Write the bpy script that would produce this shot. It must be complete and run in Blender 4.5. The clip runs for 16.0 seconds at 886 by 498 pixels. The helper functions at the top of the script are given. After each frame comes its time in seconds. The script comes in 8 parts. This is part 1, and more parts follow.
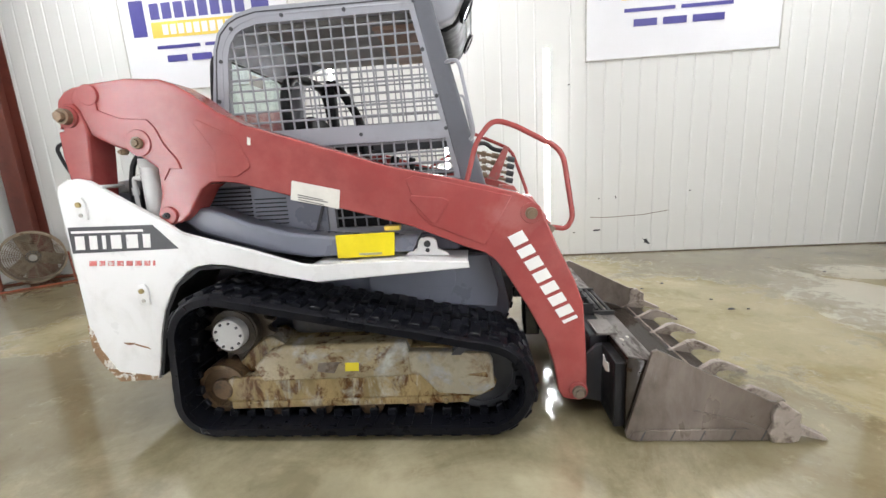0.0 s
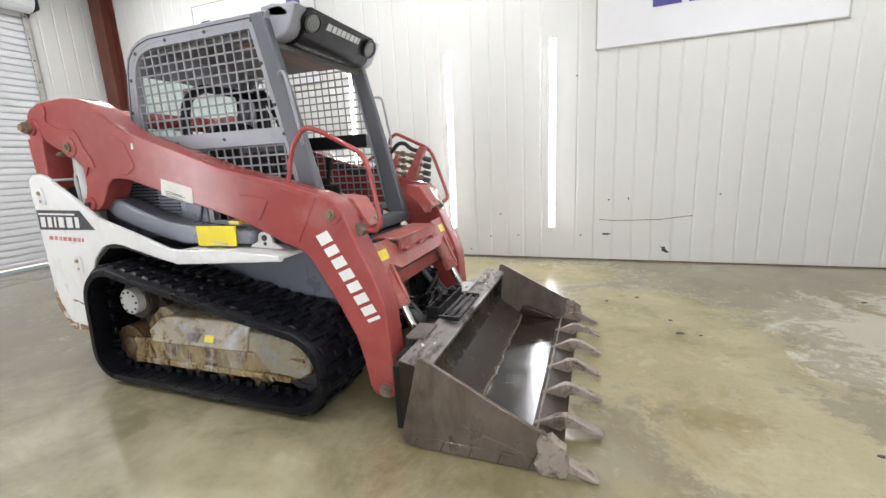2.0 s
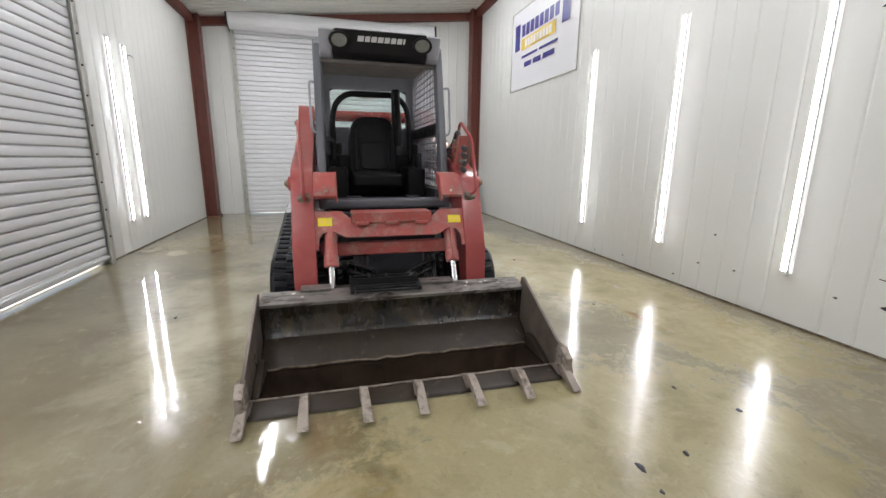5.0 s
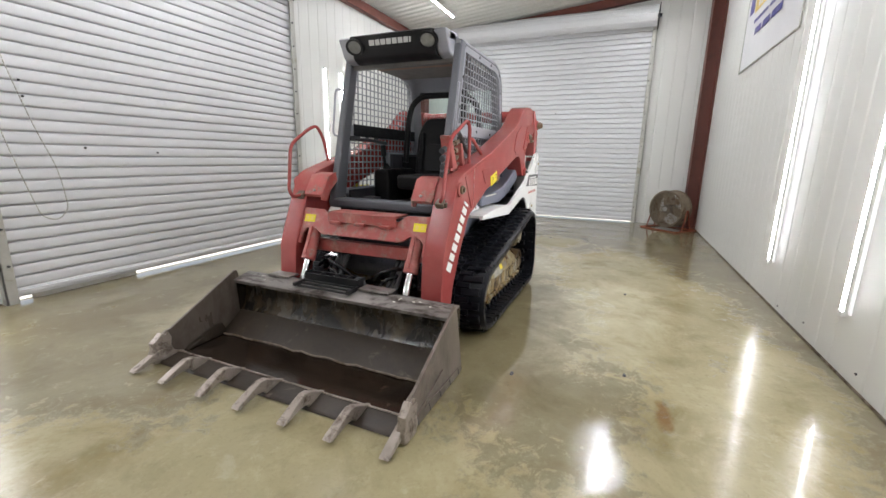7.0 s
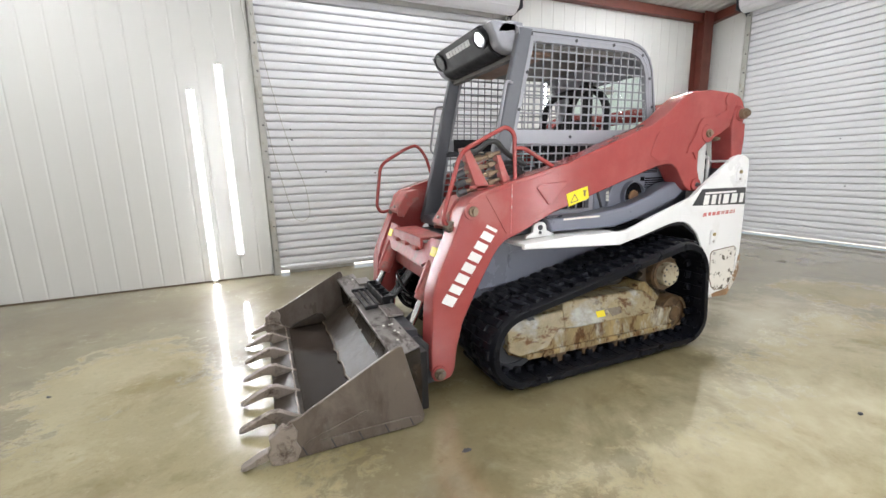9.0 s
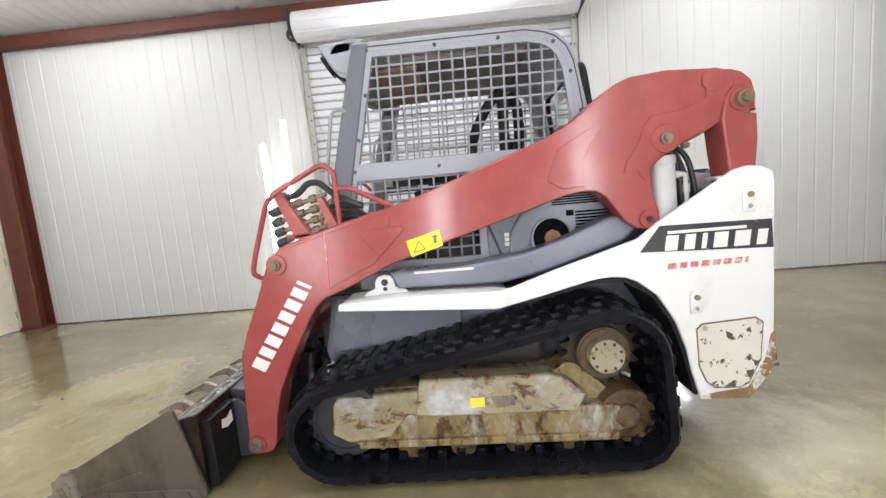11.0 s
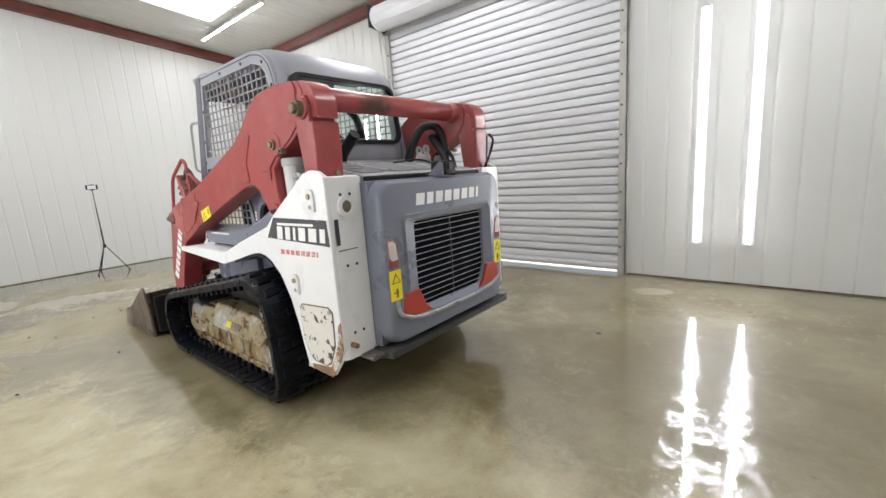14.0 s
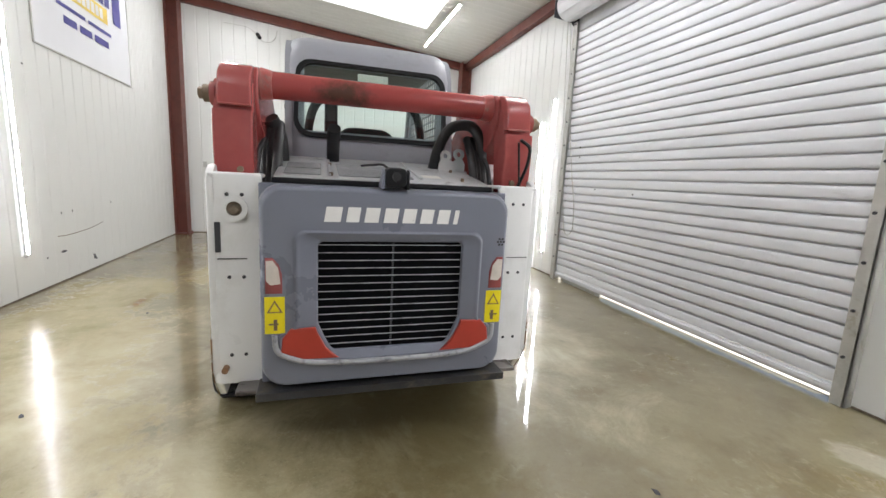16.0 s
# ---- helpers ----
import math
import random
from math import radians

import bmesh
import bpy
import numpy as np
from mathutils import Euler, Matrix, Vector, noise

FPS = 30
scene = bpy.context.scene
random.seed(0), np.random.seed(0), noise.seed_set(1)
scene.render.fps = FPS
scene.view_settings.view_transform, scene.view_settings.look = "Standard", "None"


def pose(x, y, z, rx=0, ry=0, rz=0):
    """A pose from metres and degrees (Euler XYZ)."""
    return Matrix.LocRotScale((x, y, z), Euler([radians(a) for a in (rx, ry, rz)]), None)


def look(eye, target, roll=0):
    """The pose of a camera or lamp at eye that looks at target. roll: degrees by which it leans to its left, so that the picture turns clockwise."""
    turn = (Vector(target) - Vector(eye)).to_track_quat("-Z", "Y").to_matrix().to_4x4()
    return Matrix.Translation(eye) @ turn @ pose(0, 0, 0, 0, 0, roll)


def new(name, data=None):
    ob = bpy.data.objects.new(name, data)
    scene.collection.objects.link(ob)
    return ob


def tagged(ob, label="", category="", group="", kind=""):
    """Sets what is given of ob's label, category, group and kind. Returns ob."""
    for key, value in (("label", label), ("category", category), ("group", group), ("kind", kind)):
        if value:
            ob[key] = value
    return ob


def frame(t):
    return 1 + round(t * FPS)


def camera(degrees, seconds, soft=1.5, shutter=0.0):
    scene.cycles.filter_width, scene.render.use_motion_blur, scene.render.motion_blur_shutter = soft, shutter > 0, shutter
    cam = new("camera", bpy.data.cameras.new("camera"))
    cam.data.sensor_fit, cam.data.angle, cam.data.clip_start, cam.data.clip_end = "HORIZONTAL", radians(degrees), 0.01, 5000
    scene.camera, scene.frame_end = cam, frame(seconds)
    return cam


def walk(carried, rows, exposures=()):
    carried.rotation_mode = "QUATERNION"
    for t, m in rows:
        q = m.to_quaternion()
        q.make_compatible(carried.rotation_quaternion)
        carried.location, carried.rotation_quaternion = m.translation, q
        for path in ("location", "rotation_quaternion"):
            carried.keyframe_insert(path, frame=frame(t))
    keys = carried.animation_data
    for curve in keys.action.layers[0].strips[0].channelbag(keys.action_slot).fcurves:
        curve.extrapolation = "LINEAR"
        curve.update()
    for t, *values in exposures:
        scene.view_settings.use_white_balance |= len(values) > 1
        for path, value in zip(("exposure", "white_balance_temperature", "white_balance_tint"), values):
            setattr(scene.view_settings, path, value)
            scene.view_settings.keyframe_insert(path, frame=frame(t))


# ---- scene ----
cam = camera(93.97, 16.0, shutter=0.0)
PATH = [
    (0.0, (0.596, -2.799, 1.395), (0.5144, -1.8220, 1.1955), -3.35),
    (0.5, (0.920, -2.761, 1.421), (0.7871, -1.7905, 1.2201), -3.41),
    (1.0, (1.364, -2.777, 1.400), (1.1726, -1.8180, 1.1925), -3.51),
    (1.5, (1.751, -2.702, 1.371), (1.4916, -1.7569, 1.1716), -3.22),
    (2.0, (2.171, -2.559, 1.380), (1.8286, -1.6422, 1.1741), -2.80),
    (2.5, (2.675, -2.487, 1.360), (2.2115, -1.6241, 1.1570), -2.09),
    (3.0, (3.116, -2.229, 1.324), (2.5248, -1.4473, 1.1283), -0.75),
    (3.5, (3.510, -1.907, 1.310), (2.7842, -1.2476, 1.1159), -0.42),
    (4.0, (3.825, -1.494, 1.325), (2.9952, -0.9757, 1.1168), -0.14),
    (4.5, (3.979, -0.959, 1.350), (3.0798, -0.5754, 1.1381), 0.15),
    (4.7, (4.040, -0.742, 1.325), (3.1206, -0.4118, 1.1126), 0.33),
    (5.2, (4.133, -0.182, 1.324), (3.1750, 0.0103, 1.1115), 0.72),
    (5.75, (4.102, 0.459, 1.318), (3.1253, 0.4991, 1.1069), 1.15),
    (6.3, (3.947, 1.082, 1.314), (2.9779, 0.9539, 1.1035), 1.38),
    (6.8, (3.712, 1.594, 1.321), (2.7839, 1.2882, 1.1056), 1.22),
    (7.0, (3.605, 1.775, 1.357), (2.7081, 1.3893, 1.1406), 1.02),
    (7.5, (3.325, 2.255, 1.347), (2.5259, 1.6980, 1.1219), 0.66),
    (8.0, (2.898, 2.563, 1.330), (2.2182, 1.8660, 1.1020), 0.38),
    (8.2, (2.717, 2.637, 1.370), (2.0943, 1.8866, 1.1496), -0.00),
    (8.7, (2.267, 2.833, 1.384), (1.7931, 1.9772, 1.1772), -0.87),
    (9.25, (1.738, 2.897, 1.403), (1.4280, 1.9627, 1.2275), -2.41),
    (9.8, (1.179, 2.872, 1.417), (1.0154, 1.8958, 1.2731), -3.90),
    (10.3, (0.652, 2.831, 1.415), (0.5888, 1.8411, 1.2882), -4.62),
    (10.5, (0.425, 2.831, 1.386), (0.3982, 1.8381, 1.2671), -4.89),
    (11.0, (-0.100, 2.791, 1.394), (-0.0483, 1.7996, 1.2771), -5.00),
    (11.5, (-0.676, 2.815, 1.414), (-0.5346, 1.8339, 1.2791), -5.27),
    (12.0, (-1.224, 2.716, 1.399), (-1.0250, 1.7497, 1.2342), -4.91),
    (12.5, (-1.777, 2.663, 1.362), (-1.4767, 1.7235, 1.1988), -4.64),
    (13.0, (-2.310, 2.541, 1.354), (-1.9114, 1.6402, 1.1808), -4.66),
    (13.5, (-2.817, 2.284, 1.383), (-2.3127, 1.4386, 1.2065), -4.27),
    (14.0, (-3.306, 2.015, 1.375), (-2.6740, 1.2618, 1.1937), -3.91),
    (14.5, (-3.622, 1.597, 1.361), (-2.8835, 0.9497, 1.1724), -2.75),
    (15.0, (-3.790, 1.136, 1.369), (-2.9560, 0.6180, 1.1805), -1.17),
    (15.5, (-3.793, 0.700, 1.398), (-2.8927, 0.3071, 1.2116), 0.76),
    (16.0, (-3.559, 0.338, 1.408), (-2.6166, 0.0471, 1.2438), 2.97),
]
walk(cam, [(t, look(e, g, r)) for t, e, g, r in PATH], [(0.0, 1.16), (1.5, 1.10), (2.5, 0.98), (3.5, 0.87), (4.5, 0.74), (7.0, 0.84), (8.0, 0.90), (11.0, 1.06), (13.0, 0.98), (14.5, 0.90), (16.0, 0.97)])

# ---- world and daylight behind the door gaps ----
world = bpy.data.worlds.new("sky")
scene.world = world
world.use_nodes = True
sky = world.node_tree.nodes.new("ShaderNodeTexSky")
sky.sky_type, sky.sun_disc = "NISHITA", False
sky.sun_elevation, sky.sun_rotation = radians(48), radians(210)
world.node_tree.links.new(sky.outputs[0], world.node_tree.nodes["Background"].inputs[0])
world.node_tree.nodes["Background"].inputs[1].default_value = 0.07
sun = new("sun", bpy.data.lights.new("sun", "SUN"))
sun.data.energy, sun.data.angle, sun.data.color = 5.0, radians(0.6), (1.0, 0.96, 0.9)
sun.matrix_world = pose(0, 0, 20, 42, 0, -30)

TUBE_POWER, CEILING_TUBE_POWER = 44.0, 106.0          # emission of the tubes on the walls and of the high-output tubes overhead
TUBE_TINT = (0.955, 0.965, 1.0)


# ---- helpers for meshes ----
def flattened(me):
    """Keeps large faces flat beside narrow rounded edges: corner normals weighted by the faces' areas."""
    n = len(me.polygons)
    if n < 8 or n > 2500:
        return
    areas = sorted(p.area for p in me.polygons)
    if areas[-1] < 25 * max(areas[n // 2], 1e-9):
        return
    around = [[] for _ in me.vertices]
    for p in me.polygons:
        for v in p.vertices:
            around[v].append((p.normal.copy(), p.area))
    out = []
    for p in me.polygons:
        for v in p.vertices:
            acc = Vector((0, 0, 0))
            for nrm, area in around[v]:
                if nrm.dot(p.normal) > 0.62:
                    acc += nrm * area
            out.append(acc.normalized() if acc.length > 0 else p.normal.copy())
    me.normals_split_custom_set(out)


def part(name, bm, material, parent=None, label="", sharp=38):
    """Links a bmesh as one mesh object under a thing or a part."""
    bmesh.ops.recalc_face_normals(bm, faces=bm.faces)
    me = bpy.data.meshes.new(name)
    bm.to_mesh(me)
    bm.free()
    for p in me.polygons:
        p.use_smooth = True
    me.set_sharp_from_angle(angle=radians(sharp))
    flattened(me)
    for m in (material if isinstance(material, (list, tuple)) else [material]):
        me.materials.append(m)
    ob = new(name, me)
    if parent is not None:
        ob.parent = parent
    if label:
        ob["label"] = label
    return ob


def piece(name, me, m, parent):
    """One more object on a shared mesh."""
    ob = new(name, me)
    ob.parent = parent
    ob.matrix_local = m
    return ob


def shared(bm, material, sharp=38):
    ob = part("shared", bm, material, None, "", sharp)
    me = ob.data
    bpy.data.objects.remove(ob)
    return me


def thing(name, label, category, group="", kind="", at=(0, 0, 0)):
    ob = new(name)
    ob.location = at
    ob.empty_display_size = 0.2
    return tagged(ob, label, category, group, kind)


def bevelled(bm, geom_faces, width, segments=2):
    if width > 0:
        es = {e for f in geom_faces for e in f.edges if len(e.link_faces) == 2 and e.calc_face_angle(0) > radians(25)}
        bmesh.ops.bevel(bm, geom=list(es), offset=width, segments=segments, profile=0.5, affect="EDGES", clamp_overlap=True)


def box(bm, x0, x1, y0, y1, z0, z1, bev=0.0, m=None, segments=2):
    sub = bmesh.new()
    vs = [sub.verts.new((x, y, z)) for x in (x0, x1) for y in (y0, y1) for z in (z0, z1)]
    for q in ((0, 1, 3, 2), (4, 6, 7, 5), (0, 4, 5, 1), (2, 3, 7, 6), (0, 2, 6, 4), (1, 5, 7, 3)):
        sub.faces.new([vs[i] for i in q])
    bmesh.ops.recalc_face_normals(sub, faces=sub.faces)
    bevelled(sub, sub.faces[:], bev, segments)
    if m is not None:
        bmesh.ops.transform(sub, matrix=m, verts=sub.verts)
    merge(bm, sub)
    return bm


def merge(bm, sub):
    me = bpy.data.meshes.new("tmp")
    sub.to_mesh(me)
    sub.free()
    bm.from_mesh(me)
    bpy.data.meshes.remove(me)


def prism(bm, poly, a, b, bev=0.0, axis="y", segments=2, m=None):
    """A polygon drawn out along an axis from a to b. poly: (x, z) for y, (y, z) for x, (x, y) for z."""
    sub = bmesh.new()
    put = {"y": lambda p, c: (p[0], c, p[1]), "x": lambda p, c: (c, p[0], p[1]), "z": lambda p, c: (p[0], p[1], c)}[axis]
    lo = [sub.verts.new(put(p, a)) for p in poly]
    hi = [sub.verts.new(put(p, b)) for p in poly]
    sub.faces.new(lo)
    sub.faces.new(hi)
    n = len(poly)
    for i in range(n):
        sub.faces.new((lo[i], lo[(i + 1) % n], hi[(i + 1) % n], hi[i]))
    bmesh.ops.recalc_face_normals(sub, faces=sub.faces)
    if bev > 0:
        es = [e for e in sub.edges if len(e.link_faces) == 2 and any(len(f.verts) == n for f in e.link_faces)] if n > 4 else list(sub.edges)
        bmesh.ops.bevel(sub, geom=es, offset=bev, segments=segments, profile=0.5, affect="EDGES", clamp_overlap=True)
    if m is not None:
        bmesh.ops.transform(sub, matrix=m, verts=sub.verts)
    merge(bm, sub)
    return bm


def frame_between(p0, p1):
    d = (Vector(p1) - Vector(p0)).normalized()
    return d.to_track_quat("Z", "Y").to_matrix().to_4x4()


def cyl(bm, p0, p1, r, n=20, r2=None, bev=0.0):
    """A round bar from p0 to p1."""
    sub = bmesh.new()
    length = (Vector(p1) - Vector(p0)).length
    bmesh.ops.create_cone(sub, cap_ends=True, segments=n, radius1=r, radius2=r if r2 is None else r2, depth=length)
    if bev > 0:
        es = [e for e in sub.edges if any(len(f.verts) == n for f in e.link_faces)]
        bmesh.ops.bevel(sub, geom=es, offset=bev, segments=2, profile=0.5, affect="EDGES")
    mid = (Vector(p0) + Vector(p1)) / 2
    bmesh.ops.transform(sub, matrix=Matrix.Translation(mid) @ frame_between(p0, p1), verts=sub.verts)
    merge(bm, sub)
    return bm


def ring(bm, c, axis, r_out, r_in, depth, n=28, bev=0.0):
    """A flat ring round a centre."""
    sub = bmesh.new()
    rows_ = []
    for rad, h in ((r_out, -depth / 2), (r_out, depth / 2), (r_in, depth / 2), (r_in, -depth / 2)):
        rows_.append([sub.verts.new((rad * math.cos(2 * math.pi * i / n), rad * math.sin(2 * math.pi * i / n), h)) for i in range(n)])
    for k in range(4):
        for i in range(n):
            sub.faces.new((rows_[k][i], rows_[k][(i + 1) % n], rows_[(k + 1) % 4][(i + 1) % n], rows_[(k + 1) % 4][i]))
    bmesh.ops.transform(sub, matrix=Matrix.Translation(c) @ frame_between((0, 0, 0), axis), verts=sub.verts)
    merge(bm, sub)
    return bm


def rounded(points, radius, steps=5):
    """A polyline with its corners rounded."""
    pts = [Vector(p) for p in points]
    out = [pts[0]]
    for a, b, c in zip(pts, pts[1:], pts[2:]):
        u, v = (a - b), (c - b)
        r = min(radius, u.length * 0.45, v.length * 0.45)
        p, q = b + u.normalized() * r, b + v.normalized() * r
        for i in range(steps + 1):
            t = i / steps
            out.append((1 - t) ** 2 * p + 2 * t * (1 - t) * b + t * t * q)
    out.append(pts[-1])
    return out


def rounded_loop(points, radius, steps=4):
    """A closed outline of (a, b) pairs with its corners rounded."""
    n = len(points)
    out = []
    for i in range(n):
        a, b, c = (Vector(points[(i + k) % n]) for k in (-1, 0, 1))
        u, v = a - b, c - b
        r = min(radius, u.length * 0.45, v.length * 0.45)
        p, q = b + u.normalized() * r, b + v.normalized() * r
        for k in range(steps + 1):
            t = k / steps
            out.append(tuple((1 - t) ** 2 * p + 2 * t * (1 - t) * b + t * t * q))
    return out


def sweep(bm, points, r, n=10, radius=0.05, closed=False):
    """A round tube along a path with rounded corners."""
    pts = rounded(points, radius) if radius > 0 and len(points) > 2 else [Vector(p) for p in points]
    sub = bmesh.new()
    ref = None
    rings = []
    for i, p in enumerate(pts):
        d = (pts[min(i + 1, len(pts) - 1)] - pts[max(i - 1, 0)]).normalized()
        if ref is None:
            ref = d.orthogonal().normalized()
        ref = (ref - d * ref.dot(d)).normalized()
        s = d.cross(ref)
        rings.append([sub.verts.new(p + r * (math.cos(2 * math.pi * k / n) * ref + math.sin(2 * math.pi * k / n) * s)) for k in range(n)])
    for a, b in zip(rings, rings[1:]):
        for k in range(n):
            sub.faces.new((a[k], a[(k + 1) % n], b[(k + 1) % n], b[k]))
    sub.faces.new(rings[0])
    sub.faces.new(rings[-1][::-1])
    merge(bm, sub)
    return bm


def mirrored(poly, s):
    return [(s * y, z) for y, z in poly]


# ---- materials ----
def nodes_of(name):
    m = bpy.data.materials.new(name)
    m.use_nodes = True
    nt = m.node_tree
    return m, nt, nt.nodes["Principled BSDF"]


def coords(nt, scale=(1, 1, 1)):
    g = nt.nodes.new("ShaderNodeNewGeometry")
    mp = nt.nodes.new("ShaderNodeMapping")
    mp.inputs["Scale"].default_value = scale
    nt.links.new(g.outputs["Position"], mp.inputs["Vector"])
    return mp.outputs["Vector"]


def noise_node(nt, vec, scale, detail=5, rough=0.6, distort=0.0):
    n = nt.nodes.new("ShaderNodeTexNoise")
    n.inputs["Scale"].default_value = scale
    n.inputs["Detail"].default_value = detail
    n.inputs["Roughness"].default_value = rough
    n.inputs["Distortion"].default_value = distort
    nt.links.new(vec, n.inputs["Vector"])
    return n.outputs["Fac"]


def ramp(nt, fac, lo, hi, a=0.0, b=1.0):
    r = nt.nodes.new("ShaderNodeMapRange")
    r.clamp = True
    for k, v in zip(("From Min", "From Max", "To Min", "To Max"), (lo, hi, a, b)):
        r.inputs[k].default_value = v
    nt.links.new(fac, r.inputs["Value"])
    return r.outputs["Result"]


def mixed(nt, fac, a, b, mode="MIX"):
    n = nt.nodes.new("ShaderNodeMix")
    n.data_type, n.blend_type = "RGBA", mode
    if isinstance(fac, (int, float)):
        n.inputs[0].default_value = fac
    else:
        nt.links.new(fac, n.inputs[0])
    for i, c in ((6, a), (7, b)):
        if isinstance(c, (tuple, list)):
            n.inputs[i].default_value = (*c[:3], 1)
        else:
            nt.links.new(c, n.inputs[i])
    return n.outputs[2]


def times(nt, a, b):
    n = nt.nodes.new("ShaderNodeMath")
    n.operation = "MULTIPLY"
    for i, v in ((0, a), (1, b)):
        if isinstance(v, (int, float)):
            n.inputs[i].default_value = v
        else:
            nt.links.new(v, n.inputs[i])
    return n.outputs[0]


def bump(nt, bsdf, height, strength, distance=0.01):
    b = nt.nodes.new("ShaderNodeBump")
    b.inputs["Strength"].default_value = strength
    b.inputs["Distance"].default_value = distance
    nt.links.new(height, b.inputs["Height"])
    nt.links.new(b.outputs["Normal"], bsdf.inputs["Normal"])


def surface(name, colour, vary=0.15, scale=3.0, rough=(0.3, 0.5), metal=0.0, fine=60.0, relief=0.0, wear=None, wear_at=(0.62, 0.7), wear_scale=8.0,
            wear2=None, wear2_at=(0.6, 0.75), wear2_scale=2.0, stretch=(1, 1, 1), spec=0.5, wear_rough=0.8):
    """A painted, worn or dirty surface: a base colour that varies at two scales, up to two kinds of wear, uneven gloss, fine relief."""
    m, nt, bsdf = nodes_of(name)
    v = coords(nt, stretch)
    big = noise_node(nt, v, scale, 4)
    small = noise_node(nt, v, fine, 6, 0.65)
    lo = tuple(c * (1 - vary) for c in colour)
    hi = tuple(min(1, c * (1 + vary)) for c in colour)
    col = mixed(nt, ramp(nt, big, 0.3, 0.7), lo, hi)
    col = mixed(nt, ramp(nt, small, 0.3, 0.75, 0.0, 0.5), col, tuple(c * (1 - vary) for c in colour))
    rgh = ramp(nt, noise_node(nt, v, scale * 2.3, 5), 0.3, 0.7, *rough)
    for w, at, sc in ((wear, wear_at, wear_scale), (wear2, wear2_at, wear2_scale)):
        if w is None:
            continue
        f = ramp(nt, noise_node(nt, v, sc, 9, 0.68, 0.4), *at)
        tone = mixed(nt, ramp(nt, noise_node(nt, v, sc * 5, 4), 0.35, 0.65), tuple(c * 0.6 for c in w), w)
        col = mixed(nt, f, col, tone)
        n = nt.nodes.new("ShaderNodeMix")
        n.data_type = "FLOAT"
        nt.links.new(f, n.inputs[0])
        nt.links.new(rgh, n.inputs[2])
        n.inputs[3].default_value = wear_rough
        rgh = n.outputs[0]
    nt.links.new(col, bsdf.inputs["Base Color"])
    nt.links.new(rgh, bsdf.inputs["Roughness"])
    bsdf.inputs["Metallic"].default_value = metal
    bsdf.inputs["Specular IOR Level"].default_value = spec
    if relief:
        bump(nt, bsdf, small, relief, 0.004)
    return m


RED = surface("loader_red_paint", (0.305, 0.051, 0.048), 0.06, 1.4, (0.15, 0.24), fine=30, wear=(0.36, 0.17, 0.155), wear_at=(0.69, 0.73), wear_scale=24, wear2=(0.38, 0.115, 0.105), wear2_at=(0.35, 1.0), wear2_scale=1.6, wear_rough=0.3)
RED_WORN = surface("worn_red_paint", (0.36, 0.075, 0.065), 0.2, 3, (0.32, 0.55), fine=40, wear=(0.30, 0.19, 0.16), wear_at=(0.53, 0.64), wear_scale=11, wear2=(0.46, 0.22, 0.19), wear2_at=(0.5, 0.7), wear2_scale=5, relief=0.1, wear_rough=0.6)
WHITE = surface("loader_white_paint", (0.72, 0.72, 0.712), 0.02, 1.2, (0.25, 0.36), fine=30, wear=(0.16, 0.09, 0.04), wear_at=(0.735, 0.76), wear_scale=16, wear2=(0.62, 0.60, 0.54), wear2_at=(0.5, 1.0), wear2_scale=3)
WHITE_CHIP = surface("chipped_white_paint", (0.66, 0.63, 0.57), 0.08, 2, (0.4, 0.6), fine=30, wear=(0.10, 0.085, 0.06), wear_at=(0.555, 0.575), wear_scale=15, wear2=(0.42, 0.32, 0.2), wear2_at=(0.58, 0.75), wear2_scale=5)
RUST = surface("rusty_edge", (0.22, 0.12, 0.06), 0.35, 12, (0.7, 0.9), fine=90, relief=0.3)
GREY = surface("loader_grey_paint", (0.16, 0.17, 0.21), 0.03, 1.2, (0.26, 0.31), fine=50)
CAB_DARK = surface("dark_cab_paint", (0.105, 0.110, 0.126), 0.06, 1.5, (0.32, 0.42), fine=50, wear=(0.14, 0.14, 0.15), wear_at=(0.5, 0.9), wear_scale=6, wear_rough=0.5)
RUST_PATCH = surface("white_paint_rusting_through", (0.24, 0.14, 0.07), 0.35, 12, (0.55, 0.8), fine=90, relief=0.25, wear=(0.68, 0.65, 0.58), wear_at=(0.50, 0.53), wear_scale=13, wear_rough=0.4)
CAB = surface("cab_grey_paint", (0.275, 0.28, 0.308), 0.04, 1.5, (0.34, 0.42), fine=50, wear=(0.30, 0.30, 0.315), wear_at=(0.5, 0.9), wear_scale=5, wear_rough=0.5)
DARK = surface("dark_grey_steel", (0.04, 0.042, 0.048), 0.2, 3, (0.4, 0.6), fine=50, wear=(0.09, 0.08, 0.07), wear_at=(0.6, 0.72), wear_scale=9)
BLACK = surface("black_plastic", (0.008, 0.008, 0.009), 0.2, 5, (0.35, 0.6), fine=80, relief=0.05, spec=0.25)
GLOSS_BLACK = surface("glossy_black_rubber", (0.010, 0.010, 0.012), 0.2, 6, (0.1, 0.25), fine=60, relief=0.05, wear=(0.05, 0.045, 0.04), wear_at=(0.6, 0.7), wear_scale=14)
SEAT = surface("black_vinyl", (0.008, 0.008, 0.009), 0.2, 5, (0.45, 0.65), fine=140, relief=0.15, spec=0.25)
RUBBER = surface("track_rubber", (0.0045, 0.005, 0.0075), 0.25, 6, (0.2, 0.5), fine=70, relief=0.2, wear=(0.010, 0.0095, 0.0105), wear_at=(0.6, 0.74), wear_scale=9, wear2=(0.022, 0.019, 0.014), wear2_at=(0.70, 0.82), wear2_scale=5, spec=0.15, wear_rough=0.5)
